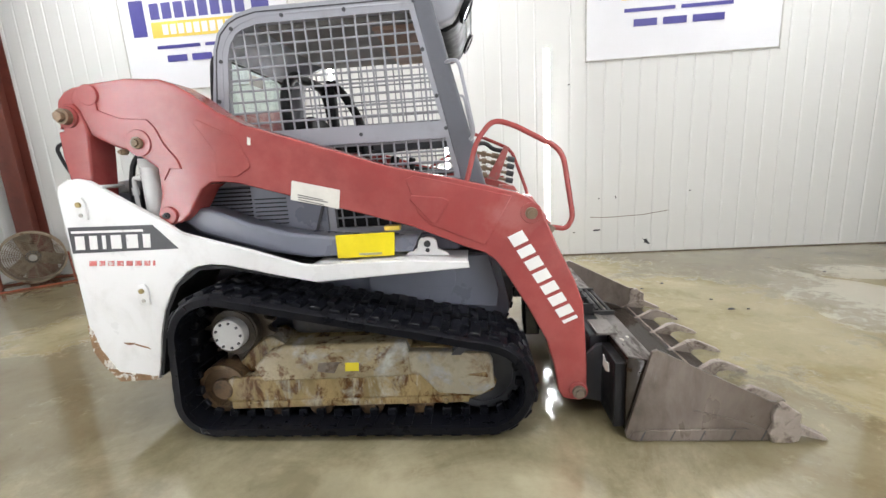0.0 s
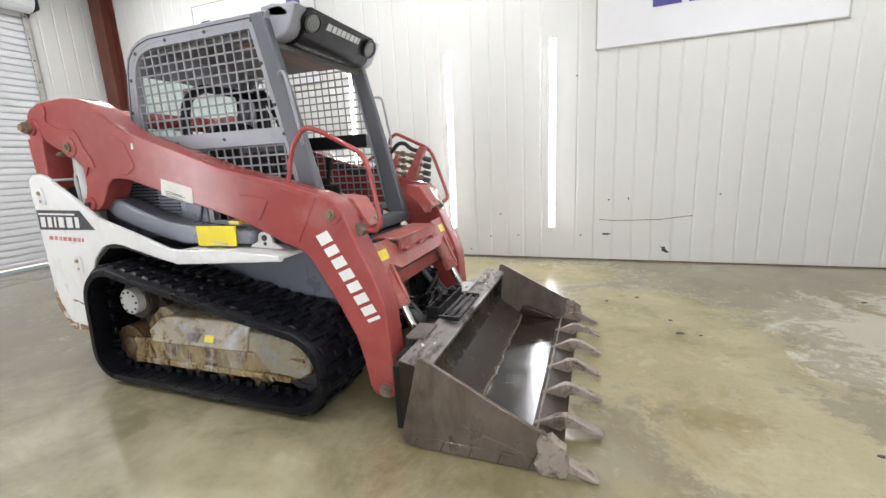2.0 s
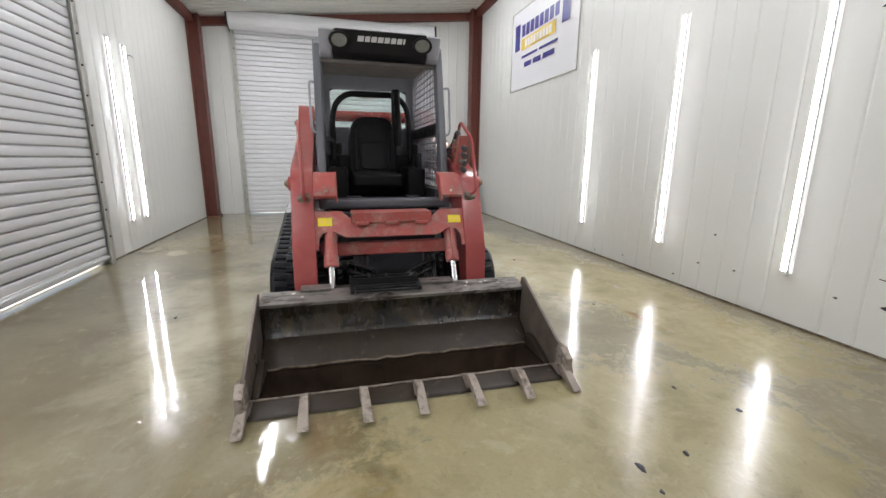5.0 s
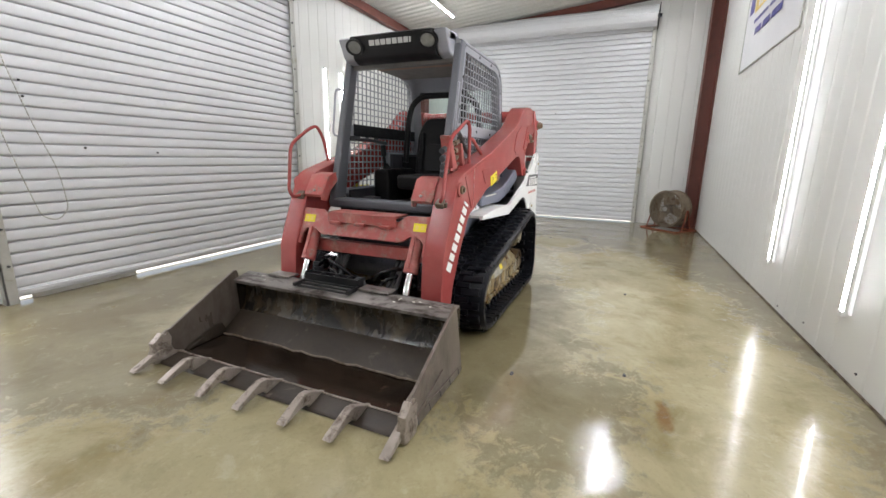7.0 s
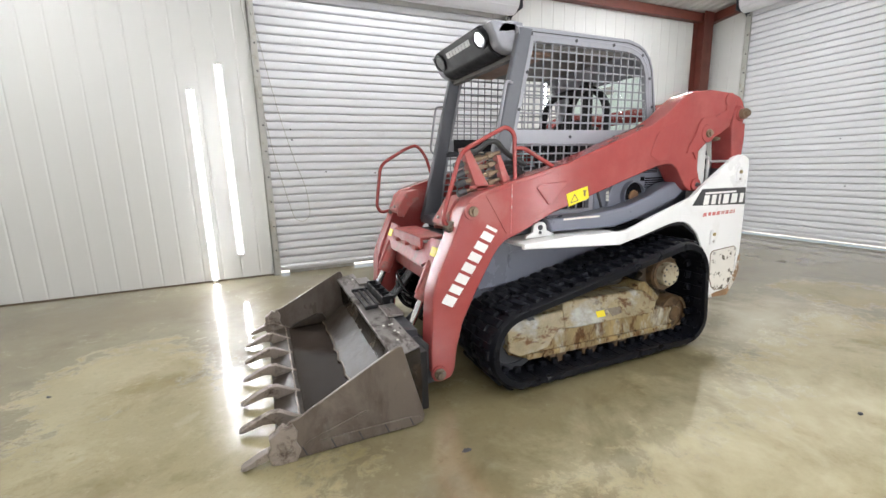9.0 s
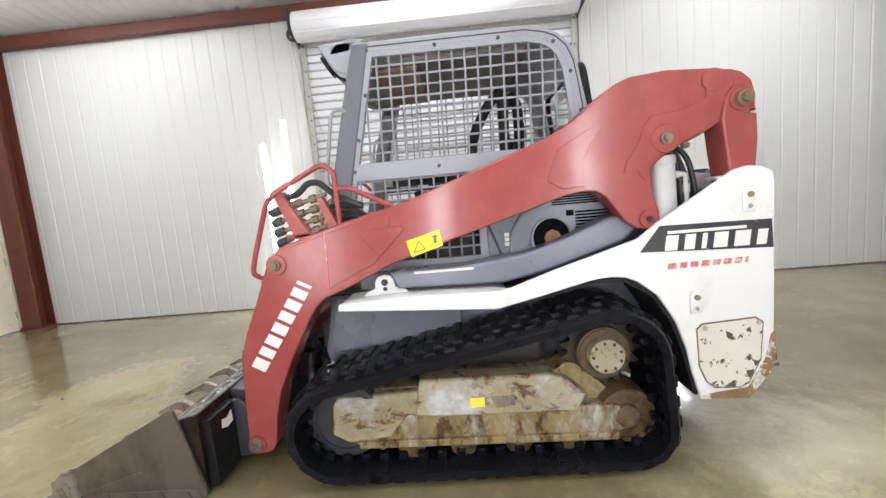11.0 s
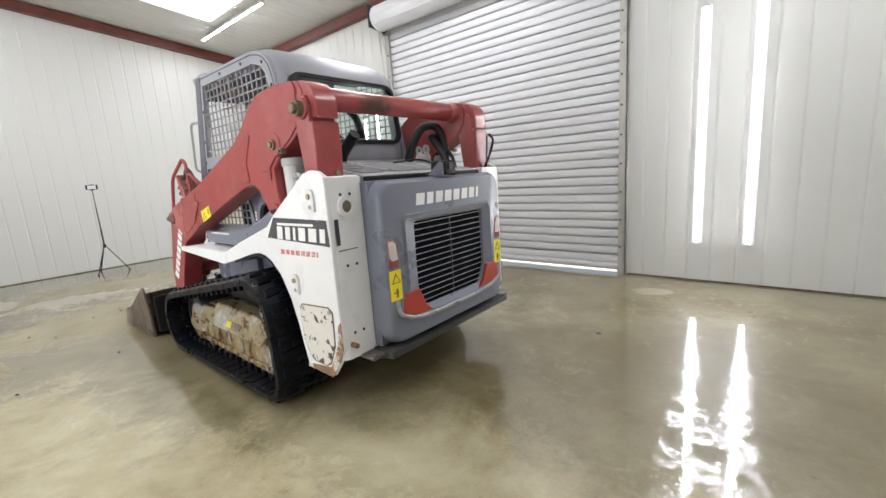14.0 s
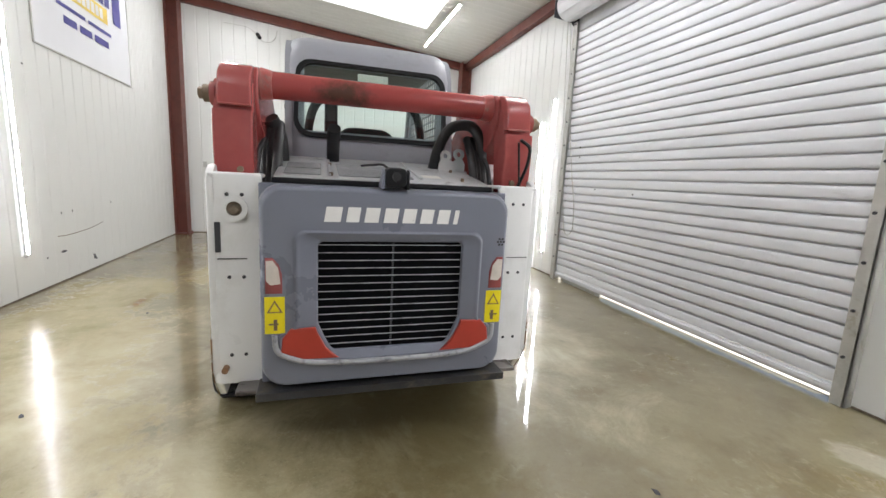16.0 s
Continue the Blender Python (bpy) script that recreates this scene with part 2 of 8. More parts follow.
MUD = surface("muddy_track_frame", (0.30, 0.245, 0.145), 0.3, 7, (0.06, 0.25), fine=70, relief=0.45, wear=(0.12, 0.052, 0.015), wear_at=(0.52, 0.61), wear_scale=13, wear2=(0.44, 0.43, 0.38), wear2_at=(0.50, 0.62), wear2_scale=4.0, stretch=(0.8, 1, 1.1), wear_rough=0.2)
MUD_RUST = surface("rusty_muddy_steel", (0.27, 0.20, 0.095), 0.35, 7, (0.06, 0.25), fine=70, relief=0.45, wear=(0.105, 0.046, 0.014), wear_at=(0.50, 0.60), wear_scale=11, wear2=(0.45, 0.425, 0.345), wear2_at=(0.52, 0.64), wear2_scale=5, stretch=(1.2, 1, 0.6), wear_rough=0.2)
HUB_RUST = surface("rusty_hub", (0.12, 0.075, 0.038), 0.35, 9, (0.3, 0.5), fine=80, relief=0.35, wear=(0.05, 0.03, 0.018), wear_at=(0.48, 0.60), wear_scale=14, wear2=(0.26, 0.20, 0.12), wear2_at=(0.58, 0.70), wear2_scale=11, wear_rough=0.45)
SPROCKET = surface("grimy_sprocket", (0.045, 0.033, 0.022), 0.35, 9, (0.25, 0.5), fine=80, relief=0.3, wear=(0.018, 0.014, 0.011), wear_at=(0.48, 0.60), wear_scale=12, wear2=(0.11, 0.08, 0.045), wear2_at=(0.62, 0.74), wear2_scale=10, wear_rough=0.35)
CAP_TAN = surface("pale_muddy_cap", (0.36, 0.315, 0.225), 0.2, 9, (0.3, 0.5), fine=80, relief=0.25, wear=(0.17, 0.105, 0.05), wear_at=(0.54, 0.66), wear_scale=16, wear_rough=0.45)
MUD_PALE = surface("pale_muddy_steel", (0.30, 0.265, 0.19), 0.2, 7, (0.2, 0.45), fine=60, relief=0.3, wear=(0.19, 0.12, 0.055), wear_at=(0.50, 0.64), wear_scale=7, wear2=(0.30, 0.305, 0.30), wear2_at=(0.52, 0.62), wear2_scale=5, wear_rough=0.4)
MUDGREY = surface("dried_mud_on_steel", (0.16, 0.125, 0.09), 0.35, 7, (0.4, 0.7), fine=60, relief=0.3, wear=(0.08, 0.05, 0.025), wear_at=(0.48, 0.6), wear_scale=10, wear2=(0.30, 0.26, 0.19), wear2_at=(0.6, 0.72), wear2_scale=9)
BUCKET = surface("bucket_worn_steel", (0.150, 0.122, 0.101), 0.15, 2.5, (0.24, 0.40), metal=0.35, fine=45, relief=0.18, wear=(0.075, 0.056, 0.043), wear_at=(0.46, 0.70), wear_scale=3, wear2=(0.26, 0.235, 0.21), wear2_at=(0.58, 0.80), wear2_scale=6, stretch=(1.3, 1, 0.6), wear_rough=0.42)
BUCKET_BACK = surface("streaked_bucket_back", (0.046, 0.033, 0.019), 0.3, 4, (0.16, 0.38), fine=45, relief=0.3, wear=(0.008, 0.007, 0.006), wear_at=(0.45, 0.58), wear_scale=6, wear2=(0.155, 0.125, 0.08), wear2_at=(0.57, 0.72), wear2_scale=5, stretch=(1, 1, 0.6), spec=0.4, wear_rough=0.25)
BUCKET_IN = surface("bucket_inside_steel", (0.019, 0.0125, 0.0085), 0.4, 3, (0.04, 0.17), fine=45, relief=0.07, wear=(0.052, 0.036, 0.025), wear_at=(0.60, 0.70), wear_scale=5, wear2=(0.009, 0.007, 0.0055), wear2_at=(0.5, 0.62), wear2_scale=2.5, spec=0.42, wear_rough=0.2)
BLADE = surface("scraped_steel", (0.20, 0.182, 0.17), 0.3, 5, (0.25, 0.45), metal=0.5, fine=70, relief=0.2, wear=(0.06, 0.045, 0.035), wear_at=(0.5, 0.62), wear_scale=8, wear2=(0.30, 0.28, 0.26), wear2_at=(0.62, 0.70), wear2_scale=12, stretch=(1, 0.4, 1))
TOOTH = surface("worn_tooth_steel", (0.30, 0.255, 0.22), 0.2, 10, (0.35, 0.55), metal=0.35, fine=90, relief=0.25, wear=(0.13, 0.095, 0.07), wear_at=(0.5, 0.66), wear_scale=14, wear2=(0.48, 0.44, 0.40), wear2_at=(0.6, 0.74), wear2_scale=12)
CHROME = surface("chrome_rod", (0.75, 0.75, 0.76), 0.04, 5, (0.08, 0.18), metal=1.0)
STEEL = surface("zinc_steel", (0.42, 0.41, 0.38), 0.2, 12, (0.3, 0.55), metal=0.7, fine=90)
BRASS = surface("brass_fitting", (0.38, 0.3, 0.14), 0.2, 12, (0.35, 0.55), metal=0.7)
PIN = surface("greasy_brown_pin", (0.20, 0.14, 0.09), 0.3, 14, (0.35, 0.6), metal=0.4, fine=90, wear=(0.42, 0.38, 0.3), wear_at=(0.6, 0.7), wear_scale=30)
CYL_GREY = surface("light_grey_cylinder_paint", (0.5, 0.5, 0.49), 0.1, 5, (0.35, 0.5), wear=(0.2, 0.17, 0.14), wear_at=(0.66, 0.74), wear_scale=12)
HOSE = surface("black_hose", (0.015, 0.015, 0.016), 0.2, 9, (0.35, 0.5))
YELLOW = surface("yellow_sticker", (0.75, 0.62, 0.01), 0.08, 8, (0.35, 0.5), wear=(0.5, 0.42, 0.1), wear_at=(0.66, 0.75), wear_scale=20)
# gloss-free black that stands in for the shade inside openings
SHADE_BLACK = surface("black_for_shaded_depth", (0.005, 0.005, 0.006), 0.2, 5, (0.8, 0.95), spec=0.05)
SILVER = surface("silver_grey_cover", (0.46, 0.465, 0.47), 0.1, 4, (0.3, 0.45), metal=0.35, fine=60, wear=(0.26, 0.25, 0.24), wear_at=(0.58, 0.72), wear_scale=9)
MESHGREY = surface("fine_grey_mesh", (0.22, 0.22, 0.225), 0.3, 5, (0.5, 0.7), metal=0.2, fine=220, relief=0.5)
GUARD = surface("mud_splashed_grey_guard", (0.026, 0.026, 0.028), 0.25, 4, (0.3, 0.5), fine=50, relief=0.2, wear=(0.14, 0.12, 0.085), wear_at=(0.56, 0.70), wear_scale=6, wear2=(0.04, 0.03, 0.02), wear2_at=(0.6, 0.72), wear2_scale=5)
RAMP = surface("scuffed_brown_steel", (0.033, 0.023, 0.015), 0.3, 4, (0.35, 0.55), metal=0.0, fine=45, relief=0.3, wear=(0.028, 0.019, 0.013), wear_at=(0.45, 0.60), wear_scale=6, wear2=(0.12, 0.098, 0.08), wear2_at=(0.6, 0.7), wear2_scale=9, spec=0.35, wear_rough=0.35)
STICKER = surface("white_sticker", (0.68, 0.66, 0.6), 0.1, 9, (0.4, 0.6), wear=(0.5, 0.45, 0.36), wear_at=(0.62, 0.72), wear_scale=18)
INK = surface("dark_print", (0.03, 0.03, 0.035), 0.2, 9, (0.5, 0.6))
DECAL = surface("black_decal", (0.035, 0.036, 0.04), 0.2, 8, (0.35, 0.5), wear=(0.5, 0.49, 0.46), wear_at=(0.66, 0.69), wear_scale=18)
LETTER = surface("white_lettering", (0.75, 0.74, 0.72), 0.06, 8, (0.35, 0.5), wear=(0.4, 0.3, 0.28), wear_at=(0.64, 0.72), wear_scale=25)
LETTER_RED = surface("red_lettering", (0.52, 0.12, 0.11), 0.1, 9, (0.4, 0.5), wear=(0.7, 0.62, 0.58), wear_at=(0.5, 0.62), wear_scale=30)
ORANGE = surface("orange_red_plastic", (0.36, 0.036, 0.02), 0.08, 8, (0.35, 0.5))
LAMP_RED = surface("red_lens", (0.26, 0.07, 0.07), 0.15, 12, (0.1, 0.2))
LAMP_CLEAR = surface("clear_lens", (0.60, 0.54, 0.48), 0.15, 14, (0.08, 0.2))
LAMP_GREY = surface("work_lamp_lens", (0.24, 0.245, 0.245), 0.25, 30, (0.05, 0.15), metal=0.4)
COLUMN = surface("red_oxide_steel", (0.135, 0.034, 0.022), 0.12, 2, (0.4, 0.55), fine=40, wear=(0.10, 0.03, 0.022), wear_at=(0.5, 0.8), wear_scale=6, wear_rough=0.5)
PANEL = surface("white_metal_panel", (0.635, 0.635, 0.612), 0.012, 0.6, (0.36, 0.42), fine=3)
CEILING = surface("white_ribbed_ceiling", (0.60, 0.595, 0.56), 0.04, 1, (0.3, 0.45), fine=14, wear=(0.5, 0.48, 0.4), wear_at=(0.6, 0.85), wear_scale=1.8)
SLAT = surface("white_door_slat", (0.665, 0.67, 0.69), 0.02, 1.2, (0.30, 0.38), fine=18, wear=(0.55, 0.54, 0.52), wear_at=(0.62, 0.82), wear_scale=3, stretch=(0.5, 0.5, 1), wear_rough=0.4)
GALV = surface("galvanised_steel", (0.46, 0.455, 0.42), 0.12, 6, (0.4, 0.55), metal=0.3, wear=(0.36, 0.31, 0.20), wear_at=(0.55, 0.75), wear_scale=7)
CREAM = surface("cream_door_paint", (0.72, 0.67, 0.52), 0.06, 2, (0.35, 0.5), fine=25, wear=(0.45, 0.38, 0.25), wear_at=(0.62, 0.8), wear_scale=4)
BANNER = surface("banner_vinyl", (0.69, 0.69, 0.71), 0.03, 2, (0.3, 0.4))
NAVY = surface("navy_print", (0.06, 0.055, 0.25), 0.1, 4, (0.3, 0.4))
GOLD = surface("gold_print", (0.75, 0.55, 0.10), 0.08, 4, (0.3, 0.4))
FAN = surface("rusty_fan_steel", (0.25, 0.2, 0.14), 0.3, 8, (0.5, 0.75), metal=0.3, fine=60, relief=0.15, wear=(0.12, 0.06, 0.03), wear_at=(0.5, 0.65), wear_scale=8)
FAN_RED = surface("rusty_red_stand", (0.22, 0.05, 0.02), 0.25, 9, (0.5, 0.7), fine=60)
GREEN = surface("green_plastic", (0.12, 0.4, 0.08), 0.15, 9, (0.35, 0.5))
MESH = surface("grey_mesh_wire", (0.25, 0.255, 0.275), 0.1, 6, (0.35, 0.5), fine=50)
LIP = surface("scuffed_grey_edge", (0.33, 0.335, 0.355), 0.15, 8, (0.3, 0.45), fine=60, wear=(0.2, 0.2, 0.22), wear_at=(0.5, 0.65), wear_scale=14, wear_rough=0.5)
LINER = surface("grey_headliner", (0.16, 0.15, 0.14), 0.12, 6, (0.7, 0.9), fine=120, relief=0.1)
TAN = surface("brown_headliner_board", (0.25, 0.16, 0.12), 0.15, 6, (0.7, 0.9), fine=120)


def stained(m, centre, size, colour, amount=0.8, scale=9.0):
    """Adds one ragged stain round a point to a finished surface."""
    nt = m.node_tree
    bsdf = nt.nodes["Principled BSDF"]
    v = coords(nt)
    mp = nt.nodes.new("ShaderNodeMapping")
    mp.inputs["Location"].default_value = tuple(-c / r for c, r in zip(centre, size))
    mp.inputs["Scale"].default_value = tuple(1 / r for r in size)
    nt.links.new(v, mp.inputs["Vector"])
    ln = nt.nodes.new("ShaderNodeVectorMath")
    ln.operation = "LENGTH"
    nt.links.new(mp.outputs[0], ln.inputs[0])
    reach = added(nt, ln.outputs["Value"], ramp(nt, noise_node(nt, v, scale, 7, 0.7), 0.25, 0.75, -0.5, 0.5))
    base = bsdf.inputs["Base Color"].links[0].from_socket
    nt.links.new(mixed(nt, ramp(nt, reach, 0.35, 1.0, amount, 0.0), base, colour), bsdf.inputs["Base Color"])
    return m


def tube_light(name, power):
    m, nt, bsdf = nodes_of(name)
    bsdf.inputs["Base Color"].default_value = (0.9, 0.9, 0.9, 1)
    bsdf.inputs["Emission Color"].default_value = (*TUBE_TINT, 1)
    bsdf.inputs["Emission Strength"].default_value = power
    return m


def glass(name, tint):
    m, nt, bsdf = nodes_of(name)
    nt.nodes.remove(bsdf)
    clear, gloss, mix = nt.nodes.new("ShaderNodeBsdfTransparent"), nt.nodes.new("ShaderNodeBsdfGlossy"), nt.nodes.new("ShaderNodeMixShader")
    lay = nt.nodes.new("ShaderNodeLayerWeight")
    clear.inputs[0].default_value = (*tint, 1)
    gloss.inputs["Roughness"].default_value = 0.02
    nt.links.new(ramp(nt, lay.outputs["Facing"], 0.35, 1.0, 0.04, 0.4), mix.inputs[0])
    nt.links.new(clear.outputs[0], mix.inputs[1])
    nt.links.new(gloss.outputs[0], mix.inputs[2])
    nt.links.new(mix.outputs[0], nt.nodes["Material Output"].inputs[0])
    return m


def patch(nt, vec, x, y, rx, ry, wobble, edge=0.12):
    """A ragged patch on the floor: 1 inside, 0 outside."""
    mp = nt.nodes.new("ShaderNodeMapping")
    mp.inputs["Location"].default_value = (-x / rx, -y / ry, 0)
    mp.inputs["Scale"].default_value = (1 / rx, 1 / ry, 0)
    nt.links.new(vec, mp.inputs["Vector"])
    ln = nt.nodes.new("ShaderNodeVectorMath")
    ln.operation = "LENGTH"
    nt.links.new(mp.outputs[0], ln.inputs[0])
    add = nt.nodes.new("ShaderNodeMath")
    add.operation = "ADD"
    nt.links.new(ln.outputs["Value"], add.inputs[0])
    nt.links.new(ramp(nt, wobble, 0.25, 0.75, -0.6, 0.6), add.inputs[1])
    return ramp(nt, add.outputs[0], 1.0 - edge, 1.0, 1.0, 0.0)


def added(nt, a, b):
    n = nt.nodes.new("ShaderNodeMath")
    n.operation = "ADD"
    nt.links.new(a, n.inputs[0])
    nt.links.new(b, n.inputs[1])
    return n.outputs[0]


def highest(nt, a, b):
    n = nt.nodes.new("ShaderNodeMath")
    n.operation = "MAXIMUM"
    nt.links.new(a, n.inputs[0])
    nt.links.new(b, n.inputs[1])
    return n.outputs[0]


def patches(nt, v, spots, wobble, edge):
    """Several ragged patches in one mask; spots: (x, y, half width, half depth)."""
    out = None
    for x, y, rx, ry in spots:
        p = patch(nt, v, x, y, rx, ry, wobble, edge)
        out = p if out is None else highest(nt, out, p)
    return out


def wet_concrete():
    """Olive-tan sealed concrete under a film of water: stretches that mirror, stretches where grit breaks the film, pale dry patches, silt."""
    m, nt, bsdf = nodes_of("wet_concrete")
    v = coords(nt)
    big = noise_node(nt, v, 0.45, 5, 0.55, 0.2)
    mid = noise_node(nt, v, 1.7, 8, 0.62, 0.35)
    blot = noise_node(nt, v, 5.0, 8, 0.68, 0.4)
    fine = noise_node(nt, v, 42, 8, 0.7)
    silt = noise_node(nt, v, 1.1, 9, 0.72, 0.5)
    ragged = noise_node(nt, v, 9.0, 9, 0.75, 0.6)
    # colour
    col = mixed(nt, ramp(nt, big, 0.32, 0.68), (0.245, 0.207, 0.110), (0.325, 0.286, 0.178))
    col = mixed(nt, ramp(nt, mid, 0.52, 0.72, 0, 0.6), col, (0.43, 0.385, 0.25))
    col = mixed(nt, ramp(nt, mid, 0.47, 0.30, 0, 0.6), col, (0.138, 0.108, 0.044))
    col = mixed(nt, ramp(nt, silt, 0.55, 0.66, 0, 0.6), col, (0.212, 0.158, 0.066))
    grit = ramp(nt, noise_node(nt, v, 64, 5, 0.7), 0.56, 0.68)
    sandy = patches(nt, v, ((-1.9, 0.65, 1.3, 1.0), (-2.7, 1.2, 0.9, 0.7)), silt, 0.7)
    col = mixed(nt, times(nt, times(nt, sandy, ramp(nt, blot, 0.35, 0.6, 0.35, 1.0)), 0.85), col, (0.33, 0.262, 0.125))
    col = mixed(nt, times(nt, times(nt, sandy, grit), 0.7), col, (0.56, 0.50, 0.34))
    col = mixed(nt, times(nt, times(nt, sandy, ramp(nt, noise_node(nt, v, 38, 4, 0.6), 0.60, 0.66)), 0.6), col, (0.10, 0.075, 0.03))
    col = mixed(nt, ramp(nt, blot, 0.58, 0.70, 0, 0.45), col, (0.375, 0.345, 0.245))
    col = mixed(nt, ramp(nt, blot, 0.42, 0.30, 0, 0.35), col, (0.150, 0.117, 0.053))
    col = mixed(nt, times(nt, ramp(nt, ragged, 0.53, 0.70, 0, 0.5), ramp(nt, silt, 0.40, 0.62)), col, (0.48, 0.44, 0.31))
    col = mixed(nt, ramp(nt, noise_node(nt, v, 14, 7, 0.7, 0.3), 0.62, 0.72, 0, 0.5), col, (0.13, 0.098, 0.04))
    dry = patches(nt, v, ((3.95, 1.15, 0.48, 0.85), (-2.3, -2.58, 0.22, 0.19), (4.9, 1.9, 0.8, 0.4), (3.75, 0.55, 0.35, 0.35)), silt, 0.28)
    col = mixed(nt, times(nt, dry, 0.65), col, (0.455, 0.44, 0.385))
    arc = patch(nt, v, 1.27, 2.10, 0.17, 0.05, blot, 0.6)
    col = mixed(nt, times(nt, arc, 0.7), col, (0.17, 0.085, 0.025))
    col = mixed(nt, ramp(nt, fine, 0.5, 0.8, 0, 0.3), col, (0.150, 0.122, 0.058))
    # darker olive painted in to dim wet stretches, one in shade under the loader's rear
    dimmed = patches(nt, v, ((-3.0, -0.9, 1.2, 1.0), (3.6, -2.2, 2.2, 0.9), (1.7, -2.15, 0.9, 0.6), (-1.3, -0.1, 0.7, 0.6)), silt, 0.7)
    col = mixed(nt, times(nt, dimmed, 0.55), col, (0.165, 0.128, 0.056))
    # a smooth film of water, gone in ragged stretches that are only damp
    torn = added(nt, times(nt, ramp(nt, silt, 0.2, 0.8), 0.5), times(nt, ramp(nt, ragged, 0.2, 0.8), 0.5))
    damp = patches(nt, v, ((2.65, 0.75, 0.95, 1.45), (-3.45, 0.75, 0.60, 0.55), (-0.5, 2.25, 1.7, 0.75), (1.5, 2.45, 1.2, 0.6), (4.6, 0.6, 0.9, 1.6), (-1.95, 1.75, 1.3, 0.80), (2.95, -0.40, 0.60, 0.75), (0.55, 2.78, 1.2, 0.35)), torn, 0.22)
    col = mixed(nt, ramp(nt, damp, 0.0, 1.0, 0.8, 0.0), col, (0.57, 0.555, 0.505), "MULTIPLY")
    # no real scuffs: paler colour painted in to brighten stretches that come out dark
    lightened = times(nt, patches(nt, v, ((0.2, -1.45, 1.9, 0.75), (-1.9, 0.85, 1.2, 0.9), (-0.4, 1.7, 1.4, 0.65)), silt, 0.7), ramp(nt, mid, 0.35, 0.6, 0.35, 1.0))
    col = mixed(nt, times(nt, lightened, 0.86), col, (0.47, 0.425, 0.29))
    damp = highest(nt, damp, ramp(nt, torn, 0.62, 0.68, 0.0, 0.8))
    nt.links.new(col, bsdf.inputs["Base Color"])
    nt.links.new(added(nt, ramp(nt, damp, 0.0, 1.0, 0.42, 0.19), times(nt, dry, 0.25)), bsdf.inputs["Roughness"])
    nt.links.new(ramp(nt, damp, 0.0, 1.0, 0.12, 0.25), bsdf.inputs["Specular IOR Level"])
    nt.links.new(added(nt, ramp(nt, blot, 0.3, 0.7, 0.003, 0.012), times(nt, dry, 0.2)), bsdf.inputs["Coat Roughness"])
    nt.links.new(times(nt, ramp(nt, damp, 0.0, 1.0, 1.0, 0.08), ramp(nt, dry, 0.0, 1.0, 1.0, 0.3)), bsdf.inputs["Coat Weight"])
    bsdf.inputs["Coat IOR"].default_value = 1.9
    ripple = noise_node(nt, v, 26, 6, 0.72, 0.5)
    rough_at = patches(nt, v, ((-2.65, 0.15, 1.0, 0.85), (2.5, 1.5, 1.3, 1.1), (1.0, -2.2, 0.5, 0.5)), silt, 0.4)
    edge = times(nt, ramp(nt, torn, 0.47, 0.54), highest(nt, ramp(nt, noise_node(nt, v, 0.7, 4, 0.5), 0.48, 0.62, 0.0, 0.8), rough_at))
    waves = times(nt, noise_node(nt, v, 72, 4, 0.6, 0.4), ramp(nt, edge, 0.0, 1.0, 0.006, 0.27))
    comb = times(nt, noise_node(nt, coords(nt, (2.4, 0.9, 1.0)), 6.5, 2, 0.5, 0.3), ramp(nt, edge, 0.0, 1.0, 0.10, 0.25))
    skin = times(nt, ripple, ramp(nt, torn, 0.40, 0.60, 0.02, 0.09))
    h = added(nt, added(nt, waves, times(nt, comb, 0.40)), skin)
    film = nt.nodes.new("ShaderNodeBump")
    film.inputs["Strength"].default_value, film.inputs["Distance"].default_value = 0.085, 0.013
    nt.links.new(h, film.inputs["Height"])
    nt.links.new(film.outputs["Normal"], bsdf.inputs["Coat Normal"])
    bump(nt, bsdf, added(nt, fine, times(nt, ragged, 0.6)), 0.12, 0.006)
    return m


TUBE = tube_light("wall_tube", TUBE_POWER)
TUBE_CEILING = tube_light("ceiling_tube", CEILING_TUBE_POWER)
TUBE_RED = stained(surface("tube_red_paint", (0.305, 0.051, 0.048), 0.06, 1.4, (0.16, 0.26), fine=30, wear=(0.36, 0.17, 0.155), wear_at=(0.66, 0.71), wear_scale=20), (-1.33, 0.19, 1.80), (0.12, 0.17, 0.09), (0.045, 0.03, 0.02), 0.85, 7.0)
stained(RED, (0.78, 0.0, 1.14), (0.17, 9.0, 0.13), (0.40, 0.15, 0.135), 0.6, 8.0)
# weak glow added behind the wall tubes to imitate their soft halo
HALO_GLOW = tube_light("halo_strip", 0.25)
SKYLIGHT = tube_light("milky_skylight", 0.55)
GLASS = glass("window_glass", (0.88, 0.95, 0.93))
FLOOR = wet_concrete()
APRON = surface("outdoor_concrete", (0.55, 0.53, 0.49), 0.12, 1.5, (0.7, 0.9), fine=30)


# ---- the room: x -6.60 to 6.65, y -3.20 to 3.20; the ceiling rises from south to north ----
WX, EX, SY, NY = -6.60, 6.65, -3.20, 3.20
PITCH = 0.2286


def ceiling_z(y):
    return 4.55 + 0.10 * y


def setting(name, bm, material, label, category="structure"):
    return tagged(part(name, bm, material), label, category, kind="structure")


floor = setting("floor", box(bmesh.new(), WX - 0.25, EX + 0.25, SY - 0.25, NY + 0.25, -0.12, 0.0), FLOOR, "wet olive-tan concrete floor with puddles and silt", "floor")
ground = setting("ground", box(bmesh.new(), -400, 400, -400, 400, -0.6, -0.125), APRON, "pale concrete yard outside the doors", "ground")

S_DOOR = (-1.79, 1.89, 3.66)
W_DOOR = (-2.40, 2.02, 4.0)
